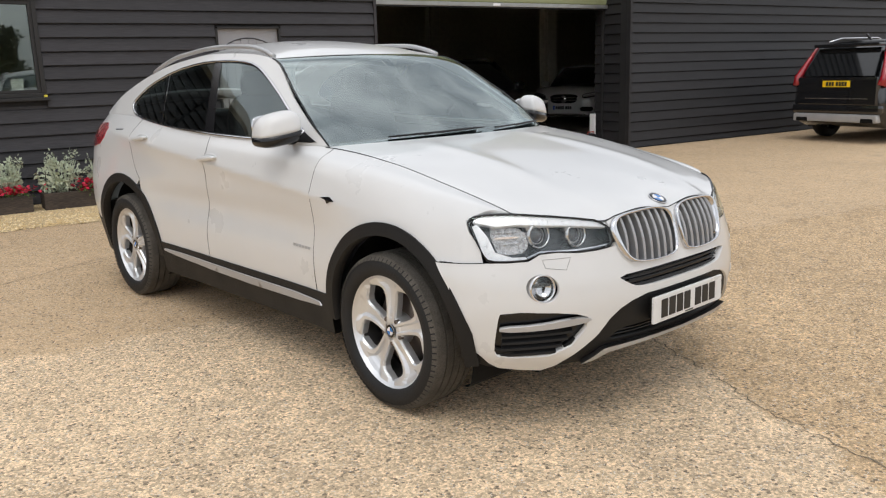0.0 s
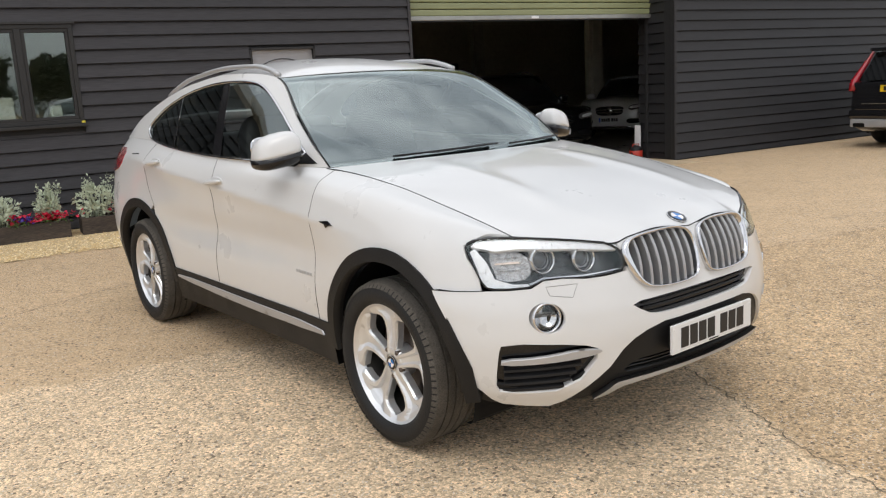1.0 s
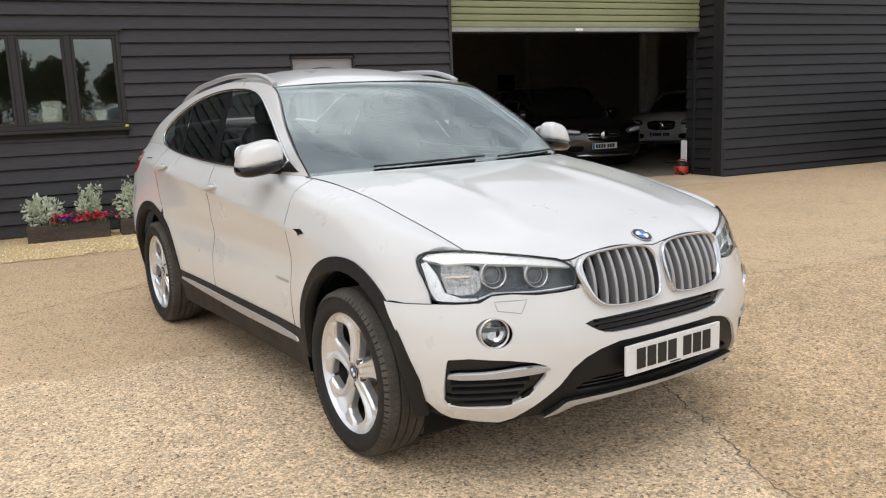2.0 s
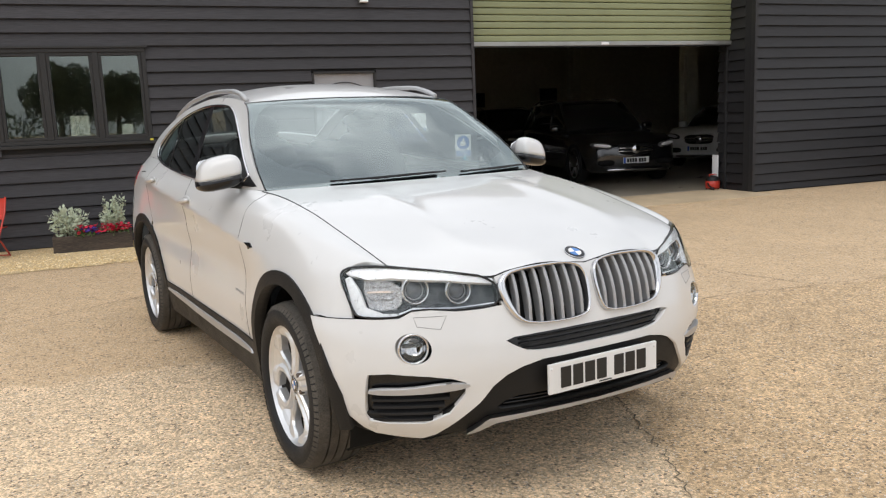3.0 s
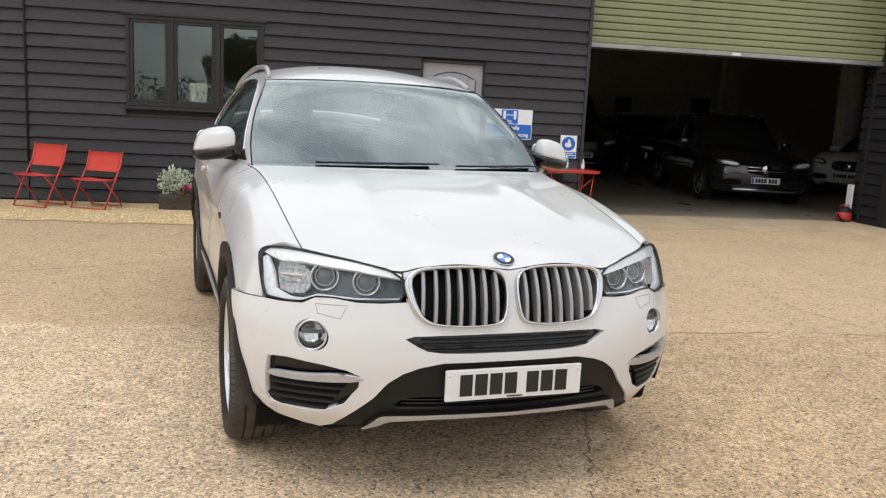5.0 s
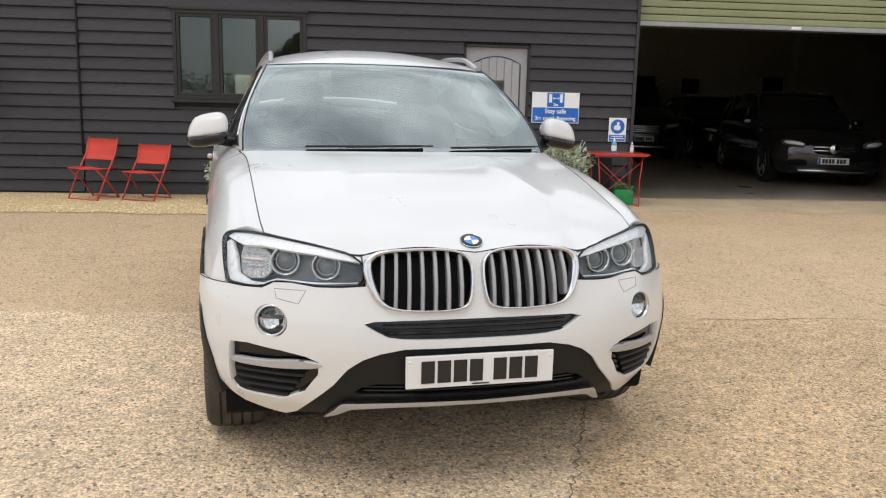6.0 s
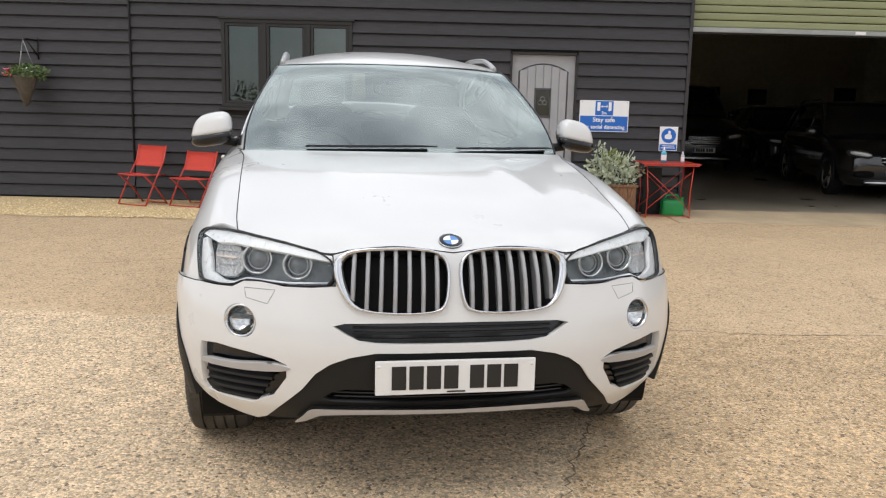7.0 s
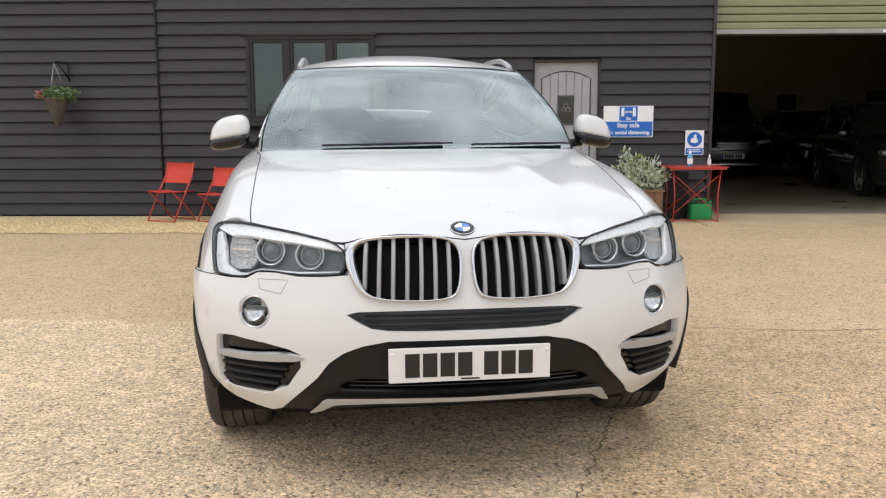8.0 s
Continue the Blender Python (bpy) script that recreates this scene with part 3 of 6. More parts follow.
def line_on(name, fn, line, radius, material, parent, offset=0.0, label="", sg=1, step=0.03, closed=False, sides=6, smooth=True):
    """A bead or a shut line along a surface."""
    P = np.array(dense(line, step, closed))
    here, nrm = surface_at(fn, P)
    here = here + nrm * offset
    here[:, 0] *= sg
    return tubes(name, [[tuple(p) for p in here]], radius, material, parent, label, sides, closed)


def blob(cx, cy, cz, rx, ry, rz, ex=0.8, ey=0.8, nu=28, nv=16, v0=-90, v1=90):
    """A super-ellipsoid shell between two latitudes."""
    pw = lambda c, e: math.copysign(abs(c) ** e, c)
    V, F = [], []
    for j in range(nv + 1):
        v = radians(v0 + (v1 - v0) * j / nv)
        for i in range(nu):
            u = 2 * math.pi * i / nu
            V.append((cx + rx * pw(math.cos(v), ey) * pw(math.cos(u), ex), cy + ry * pw(math.cos(v), ey) * pw(math.sin(u), ex), cz + rz * pw(math.sin(v), ey)))
    for j in range(nv):
        for i in range(nu):
            k = (i + 1) % nu
            F.append((j * nu + i, j * nu + k, (j + 1) * nu + k, (j + 1) * nu + i))
    F.append(tuple(range(nu - 1, -1, -1)))
    F.append(tuple(nv * nu + i for i in range(nu)))
    return V, F


# ---- the white coupe SUV ----
PAINT = mat("white_car_paint", (0.635, 0.63, 0.617), 0.28, var=0.012, scale=3, coat=0.65, rough_var=0.03)
CLAD = mat("charcoal_plastic_cladding", (0.008, 0.0078, 0.0078), 0.52, spec=0.3, var=0.12, grain=0.12, grain_scale=500, bump=0.12, bump_scale=700)
GLOSSBLACK = mat("gloss_black", (0.005, 0.005, 0.006), 0.16, var=0.1, spec=0.35, coat=0.2)
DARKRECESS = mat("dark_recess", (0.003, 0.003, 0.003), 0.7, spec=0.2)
SEAM = mat("shut_line", (0.012, 0.012, 0.012), 0.8)
CHROME = mat("chrome", (0.62, 0.62, 0.63), 0.08, 1.0, var=0.02)
SATIN = mat("satin_silver", (0.42, 0.42, 0.425), 0.32, 0.35, var=0.06)
SLAT = mat("grille_slat_silver", (0.36, 0.36, 0.365), 0.34, 0.30, var=0.06)
ALLOY = mat("silver_alloy", (0.70, 0.705, 0.71), 0.34, 0.7, var=0.05, coat=0.4)
TREAD = mat("dusty_tread_rubber", (0.085, 0.076, 0.064), 0.8, spec=0.3, var=0.4, scale=7, grain=0.25, bump=0.3, bump_scale=160)
# barrel base far darker than the alloy, so the spoke gaps read dark
BARREL = mat("dark_wheel_barrel", (0.045, 0.042, 0.04), 0.5, 0.3, var=0.3)
TYRE = mat("tyre_rubber", (0.011, 0.0107, 0.0105), 0.62, spec=0.35, var=0.35, scale=9, grain=0.15, bump=0.2, bump_scale=150)
DISC = mat("brake_iron", (0.16, 0.13, 0.11), 0.5, 0.7, var=0.3)
SEAT = mat("black_leather", (0.014, 0.014, 0.015), 0.55, var=0.2, bump=0.15, bump_scale=200)
CABIN = mat("dark_cabin_trim", (0.020, 0.020, 0.021), 0.75, var=0.15)
CABINGREY = mat("grey_headlining", (0.22, 0.22, 0.215), 0.9)
SCREEN = glass("windscreen_glass", (0.76, 0.85, 0.83), 0.0, 3.15)
SIDEGLASS = glass("side_glass", (0.66, 0.72, 0.70), 0.0, 2.1)
PRIVACY = glass("privacy_glass", (0.07, 0.08, 0.08))
REARGLASS = glass("rear_screen_glass", (0.55, 0.60, 0.60))
LAMPGLASS = glass("lamp_cover", (0.93, 0.94, 0.94))
REDLAMP = mat("red_lamp_lens", (0.32, 0.004, 0.012), 0.12, coat=1.0, var=0.2, scale=25)
LAMPDARK = mat("lamp_bezel", (0.085, 0.087, 0.090), 0.28, 0.3, var=0.2, scale=20)
REFLECTOR = mat("bright_reflector", (0.84, 0.84, 0.85), 0.30, 0.25, var=0.1, scale=60, bump=0.2, bump_scale=300)
FACET = mat("faceted_lamp_silver", (0.46, 0.46, 0.47), 0.22, 0.5, var=0.45, scale=70, bump=1.0, bump_scale=110)
LENS = mat("projector_lens", (0.085, 0.090, 0.10), 0.04, coat=1.0)
AMBER = mat("amber_reflector", (0.76, 0.62, 0.52), 0.25, 0.5, var=0.3, scale=40)
PLATEWHITE = mat("white_plate", (0.71, 0.71, 0.70), 0.3, var=0.03)
PLATEBLACK = mat("plate_characters", (0.012, 0.012, 0.012), 0.5)
ROUNDBLUE = mat("roundel_blue", (0.01, 0.16, 0.50), 0.2, coat=1.0)
ROUNDWHITE = mat("roundel_white", (0.8, 0.8, 0.8), 0.2, coat=1.0)

# nose: plan curve by height
NOSE_X = [0, .14, .26, .45, .60, .70, .80, .875, .92, .938, .947]
NOSE_Y = [0, .002, .010, .050, .118, .178, .262, .345, .43, .505, .60]
NOSE_U = np.concatenate([[0], np.cumsum(np.hypot(np.diff(NOSE_X), np.diff(NOSE_Y)))])
nose_x, nose_y = pchip(NOSE_U, NOSE_X), pchip(NOSE_U, NOSE_Y)
nose_c = pchip([.20, .28, .36, .44, .54, .62, .70, .78, .86, .905, .95], [-.78, -.83, -.875, -.888, -.895, -.885, -.865, -.842, -.812, -.78, -.72])
nose_w = pchip([.20, .28, .36, .44, .54, .66, .76, .86, .905, .95], [.88, .93, .97, .99, 1, 1, .984, .965, .952, .93])


def NOSE(u, z):
    w = nose_w(z)
    a = np.abs(u)
    return np.sign(u) * w * nose_x(a), nose_c(z) + nose_y(a), z


def nose_uz(poly):
    """From x, z as seen from ahead to the nose's own u, z."""
    P = np.array(poly, float)
    t = np.abs(P[:, 0]) / nose_w(P[:, 1])
    return [tuple(r) for r in np.stack([np.copysign(np.interp(t, NOSE_TX, NOSE_T), P[:, 0]), P[:, 1]], 1)]


NOSE_T = np.linspace(0, float(NOSE_U[-1]), 2000)
NOSE_TX = nose_x(NOSE_T)

# flanks: sections along the car
SIDE_S = np.array([0, .15, .33, .49, .64, .76, .89])
STATION = [-.60, -.45, -.2, .1, .4, .62, .9, 1.7, 2.3, 2.8, 3.2, 3.5, 3.68, 3.78, 3.82]
SIDE_X = [
    [.76, .86, .88, .90, .885, .868, .862, .864, .875, .895, .872, .81, .66, .36, 0],
    [.80, .905, .915, .925, .91, .896, .892, .894, .905, .925, .905, .845, .69, .38, 0],
    [.825, .921, .937, .940, .925, .910, .904, .906, .918, .940, .930, .88, .73, .40, 0],
    [.778, .890, .927, .932, .914, .896, .888, .890, .912, .940, .928, .88, .74, .41, 0],
    [.72, .840, .895, .910, .908, .905, .905, .911, .922, .930, .912, .862, .72, .40, 0],
    [.72, .775, .825, .850, .872, .880, .888, .899, .905, .900, .875, .82, .68, .37, 0],
    [.695, .711, .722, .733, .745, .785, .835, .850, .835, .800, .768, .72, .60, .33, 0]]
SIDE_Z5 = [.885, .935, .975, 1.015, 1.035, 1.045, 1.040, 1.045, 1.07, 1.09, 1.09, 1.07, 1.05, 1.04, 1.04]
SIDE_Z6 = [.895, .940, .998, 1.060, 1.100, 1.118, 1.120, 1.134, 1.172, 1.215, 1.222, 1.20, 1.16, 1.13, 1.12]
side_x = [pchip(STATION, row) for row in SIDE_X]
side_z = [pchip(STATION, [v] * len(STATION)) for v in (.23, .40, .58, .74, .875)] + [pchip(STATION, SIDE_Z5), pchip(STATION, SIDE_Z6)]


def along(s, vals):
    """Smooth interpolation across the section, for arrays of values per control level."""
    vals = np.stack(np.broadcast_arrays(*vals))
    k = len(SIDE_S)
    h = np.diff(SIDE_S)[:, None]
    d = np.diff(vals, axis=0) / h
    m = np.concatenate([d[:1], (d[:-1] + d[1:]) / 2, d[-1:]])
    s = np.clip(s, SIDE_S[0], SIDE_S[-1])
    i = np.clip(np.searchsorted(SIDE_S, s) - 1, 0, k - 2)
    j = np.arange(vals.shape[1])
    hh = np.diff(SIDE_S)[i]
    t = (s - SIDE_S[i]) / hh
    return (2 * t**3 - 3 * t**2 + 1) * vals[i, j] + (t**3 - 2 * t**2 + t) * hh * m[i, j] + (3 * t**2 - 2 * t**3) * vals[i + 1, j] + (t**3 - t**2) * hh * m[i + 1, j]


def FLANK(y, s):
    y, s = np.atleast_1d(y), np.atleast_1d(s)
    x, z = along(s, [f(y) for f in side_x]), along(s, [f(y) for f in side_z])
    # shoulder crease, rising from the wing badge through the handles
    d = z - (.897 + .084 * (y - .38))
    fade = np.clip((y - .05) / .45, 0, 1) * np.clip((3.2 - y) / .6, 0, 1)
    a = np.sqrt(d * d + .011 ** 2) - .011
    return x + fade * (.030 * np.exp(-a / np.where(d > 0, .085, .060)) - .008), y, z


def flank_ys(poly):
    """From y, z as seen from the side to the flank's own y, s."""
    P = np.array(poly, float)
    lo, hi = np.zeros(len(P)), np.full(len(P), float(SIDE_S[-1]))
    for _ in range(30):
        m = (lo + hi) / 2
        below = FLANK(P[:, 0], m)[2] < P[:, 1]
        lo, hi = np.where(below, m, lo), np.where(below, hi, m)
    return [tuple(r) for r in np.stack([P[:, 0], lo], 1)]


# greenhouse sides
belt_x = pchip([.5, .6, .75, .95, 1.3, 1.7, 2.3, 2.8, 3.2, 3.5], [.735, .765, .805, .832, .846, .849, .833, .797, .765, .72])
belt_z = pchip(STATION, SIDE_Z6)
edge_z = pchip([.58, .94, 1.28, 1.6, 1.95, 2.4, 2.8, 3.2, 3.5], [1.118, 1.345, 1.545, 1.582, 1.592, 1.557, 1.480, 1.355, 1.225])


def HOUSE(y, z):
    r = z - belt_z(y)
    return belt_x(y) - 0.50 * r - 0.12 * r * r, y, z


edge_x = lambda y: HOUSE(y, edge_z(y))[0]


def WINDSCREEN(q, p):
    ye = .58 + .70 * p
    yb, yt = .40 + .18 * np.abs(q) ** 2.2, 1.17 + .11 * np.abs(q) ** 2.2
    y = yb + (yt - yb) * p
    return q * edge_x(ye), y - 0.03 * np.sin(np.pi * p), edge_z(ye) + (0.004 + 0.012 * p) * (1 - q * q) + 0.018 * np.sin(np.pi * p) * (1 - 0.4 * q * q)


def ROOF(q, r):
    ye = 1.28 + 2.22 * r
    yt = 1.17 + .11 * np.abs(q) ** 2.2
    return q * edge_x(ye), yt + (3.5 - yt) * r, edge_z(ye) + (0.016 + 0.058 * np.sin(np.minimum(1, r * 3) * np.pi / 2)) * (1 - np.abs(q) ** 2.4)


hood_fz = pchip([0, .19, .334, .40, .552, .711], [.870, .888, .876, .862, .889, .909])
hood_cz = pchip([0, .08, .2, .4, .7, 1], [.888, .925, .965, 1.022, 1.085, 1.128])
hood_ey = pchip([0, 1], [-.553, .575])


def HOOD(q, p):
    a = np.abs(q)
    ye = -.553 + 1.128 * p
    xe, ze = side_x[6](ye), side_z[6](ye)
    fz = hood_fz(a * .711)
    w = nose_w(fz)
    fu = np.interp(a * .711 / w, NOSE_X, NOSE_U)
    fy = nose_c(fz) + nose_y(fu)
    yr = .40 + .175 * a ** 2.2
    y = fy + (yr - fy) * p
    shape = lambda pp: side_z[6](-.553 + 1.128 * pp) + (hood_cz(pp) - side_z[6](-.553 + 1.128 * pp)) * (1 - a ** 2.6) + 0.008 * np.exp(-((a - .58 + .12 * pp) / .085) ** 2) * np.minimum(1, 3 * pp) * np.minimum(1, 4 * (1 - pp))
    return q * xe, y, shape(p) + (fz - shape(0.0 * p)) * (1 - p) ** 7


def circle(c, r, n=28, a0=0.0, a1=360.0):
    return [(c[0] + r * math.cos(radians(a0 + (a1 - a0) * i / n)), c[1] + r * math.sin(radians(a0 + (a1 - a0) * i / n))) for i in range(n + (a1 - a0 < 360))]


def wheel_parts(parent, x, y, sg):
    """A wheel with tyre, rim, spokes, disc, cap; axis along x, outer face towards sg."""
    m = pose(x, y, 0.350, 0, 0, 0 if sg > 0 else 180)
    R, W = 0.350, 0.122
    prof = [(.250, .092), (.254, .106), (.272, .118), (.294, .121), (.318, .116), (.334, .104)]
    groove = []
    for a, b in ((.098, .064), (.056, .024), (.016, -.016), (-.024, -.056), (-.064, -.098)):
        ra = R - (.007 if abs(a) > .09 else 0)
        rb = R - (.007 if abs(b) > .09 else 0)
        groove += [(ra, a), (rb, b), (R - .010, b - .001 if b > -.09 else b), (R - .010, b - .007 if b > -.09 else b)]
    tread = [prof[-1]] + groove[:-2] + [(prof[-1][0], -prof[-1][1])]
    w = child("wheel", mesh_from("wheel", *lathe([(.232, .074), (.242, .086), (.252, .100), (.256, .104), (.258, .100), (.252, .088), (.238, .078), (.232, .06)], 64, "x"), ALLOY, True), parent, "silver alloy wheel", m)
    child("barrel", mesh_from("barrel", *lathe([(.232, .06), (.226, .04), (.224, -.09), (.252, -.10)], 48, "x"), BARREL, True), w, "dark grey wheel barrel")
    for side_prof in (prof, [(r, -h) for r, h in reversed(prof)] + [(.250, -.09)]):
        child("tyre", mesh_from("tyre", *lathe(side_prof, 64, "x"), TYRE, True), w, "black rubber sidewall")
    child("tread", mesh_from("tread", *lathe(tread, 64, "x"), TREAD, False), w, "dusty grooved tread")
    # tread blocks: short cross cuts as raised lugs on the shoulders
    lv, lf = [], []
    for i in range(76):
        a = 2 * math.pi * i / 76
        for s in (1, -1):
            o = len(lv)
            for da in (-.033, .033):
                for h, r in ((.1185, .3215), (.104, .3408), (.066, .3514)):
                    aa = a + da + (.02 if h < .1 else 0)
                    lv.append((s * h, r * math.cos(aa), r * math.sin(aa)))
            lf += [(o, o + 1, o + 4, o + 3), (o + 1, o + 2, o + 5, o + 4)]
    tagged(child("tread_block", mesh_from("tread_block", lv, lf, TREAD), w), kind="stuff")

    pol = lambda r, a: (r * math.cos(radians(a)), r * math.sin(radians(a)))
    # five grooved double spokes, flaring into plates that meet at the rim
    stations = [(.040, .030, .078, .004), (.075, .031, .075, .006), (.110, .033, .071, .010), (.150, .038, .070, .014), (.178, .045, .073, .017), (.193, .056, .075, .017), (.205, .078, .078, .016), (.214, .106, .080, .013), (.224, .133, .083, .009), (.244, .1515, .088, .004)]
    lateral = ((-1, -.040), (-1, -.010), (-.86, 0), (-.52, .0), (-.30, 1), (.30, 1), (.52, 0), (.86, 0), (1, -.010), (1, -.040))
    for k in range(5):
        c = radians(90 + 72 * k)
        V = []
        for r, half, h, sink in stations:
            for q, dz in lateral:
                a = c + q * half / r
                V.append((h - sink if dz == 1 else h + dz, r * math.cos(a), r * math.sin(a)))
        n = len(lateral)
        F = [(j * n + i, j * n + i + 1, (j + 1) * n + i + 1, (j + 1) * n + i) for j in range(len(stations) - 1) for i in range(n - 1)]
        child("spoke", mesh_from("spoke", V, F, ALLOY), w)
    child("hub", mesh_from("hub", *lathe([(.0, .070), (.030, .070), (.052, .074), (.066, .070), (.070, .05), (.070, .0)], 32, "x"), ALLOY, True), w)
    child("brake_disc", mesh_from("brake_disc", *lathe([(.06, .0), (.165, .0), (.165, -.02), (.06, -.02)], 40, "x"), DISC, True), w, "worn grey brake disc")
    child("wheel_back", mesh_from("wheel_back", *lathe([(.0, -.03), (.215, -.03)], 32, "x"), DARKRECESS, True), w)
    for k in range(5):
        y_, z_ = pol(.058, 54 + 72 * k)
        V, F = lathe([(.0, .076), (.009, .076), (.011, .070), (.011, .05)], 10, "x")
        child("wheel_bolt", mesh_from("wheel_bolt", [(a, b + y_, c + z_) for a, b, c in V], F, DISC, True), w)
    roundel(w, Matrix.Translation((.075, 0, 0)) @ pose(0, 0, 0, 0, 90, 0), .030)
    return w


def roundel(parent, m, r):
    """A plain quartered disc in black, blue and white, facing local z."""
    V, F = lathe([(0, .0), (r, 0), (r, .003), (r * .97, .004), (r * .93, .0045), (0, .0045)], 32)
    b = child("roundel", mesh_from("roundel", V, F, GLOSSBLACK, True), parent, "black, blue and white quartered roundel", m)
    child("roundel_rim", mesh_from("roundel_rim", *tube_data([(r * .97 * math.cos(a), r * .97 * math.sin(a), .004) for a in np.linspace(0, 2 * math.pi, 32, False)], r * .04, 6, True), CHROME, True), b)
    for i in range(4):
        arc = [(0, 0, .006)] + [(r * .62 * math.cos(a), r * .62 * math.sin(a), .006) for a in np.linspace(i * math.pi / 2, (i + 1) * math.pi / 2, 8)]
        low = [(x, y, .004) for x, y, _ in arc]
        n = len(arc)
        child("quarter", mesh_from("quarter", arc + low, [tuple(range(n))] + [(j, n + j, n + (j + 1) % n, (j + 1) % n) for j in range(n)], ROUNDBLUE if i % 2 else ROUNDWHITE), b)


def ring_loft(name, fn, outer, inner, steps, material, parent, n=72, label=""):
    """A frame between two outlines on a surface; steps: (share from outer to inner, offset)."""
    def sample(poly):
        p = dense(poly, 0.004)
        c = np.mean(p, 0)
        ang = np.arctan2([q[1] - c[1] for q in p], [q[0] - c[0] for q in p])
        o = np.argsort(ang)
        P = np.array(p)[o]
        want = np.linspace(-math.pi, math.pi, n, False)
        return np.stack([np.interp(want, ang[o], P[:, k], period=2 * math.pi) for k in (0, 1)], 1)

    A, B = sample(outer), sample(inner)
    V, F = [], []
    for share, off in steps:
        here, nrm = surface_at(fn, A + (B - A) * share)
        V += [tuple(p) for p in here + nrm * off]
    for j in range(len(steps) - 1):
        for i in range(n):
            k = (i + 1) % n
            F.append((j * n + i, j * n + k, (j + 1) * n + k, (j + 1) * n + i))
    me = mesh_from(name, V, F, material, True)
    return child(name, me, parent, label)


KID_OUT = [(.384, .842), (.355, .866), (.30, .877), (.149, .882), (.05, .872), (.018, .845), (.012, .795), (.022, .71), (.05, .682), (.157, .676), (.303, .684), (.350, .712), (.378, .765), (.388, .815)]
KID_IN = [(.356, .840), (.322, .865), (.149, .873), (.062, .865), (.031, .845), (.024, .796), (.033, .716), (.057, .691), (.157, .684), (.288, .692), (.328, .717), (.348, .766), (.357, .815)]
HEADLAMP = [(.843, .880), (.829, .896), (.802, .907), (.715, .911), (.546, .890), (.386, .860), (.381, .766), (.456, .759), (.541, .756), (.616, .764), (.674, .761), (.715, .738), (.778, .734), (.832, .737), (.838, .765), (.844, .83)]
VENT = [(.822, .548), (.60, .528), (.515, .496), (.605, .350), (.805, .345), (.828, .385), (.831, .505)]
SLOT_HALF = [(0, .655), (.215, .654), (.402, .648), (.353, .615), (.297, .591), (.15, .586), (0, .585)]
DLO = [(.68, 1.132), (1.2, 1.134), (1.72, 1.143), (2.3, 1.172), (2.74, 1.215), (2.88, 1.262), (2.90, 1.305), (2.84, 1.350), (2.70, 1.420), (2.40, 1.502), (2.10, 1.540), (1.85, 1.548), (1.60, 1.540), (1.42, 1.515), (1.25, 1.450), (1.0, 1.325)]
ARCH_F, ARCH_R = ((-.035, .350), .487), ((2.805, .350), .492)


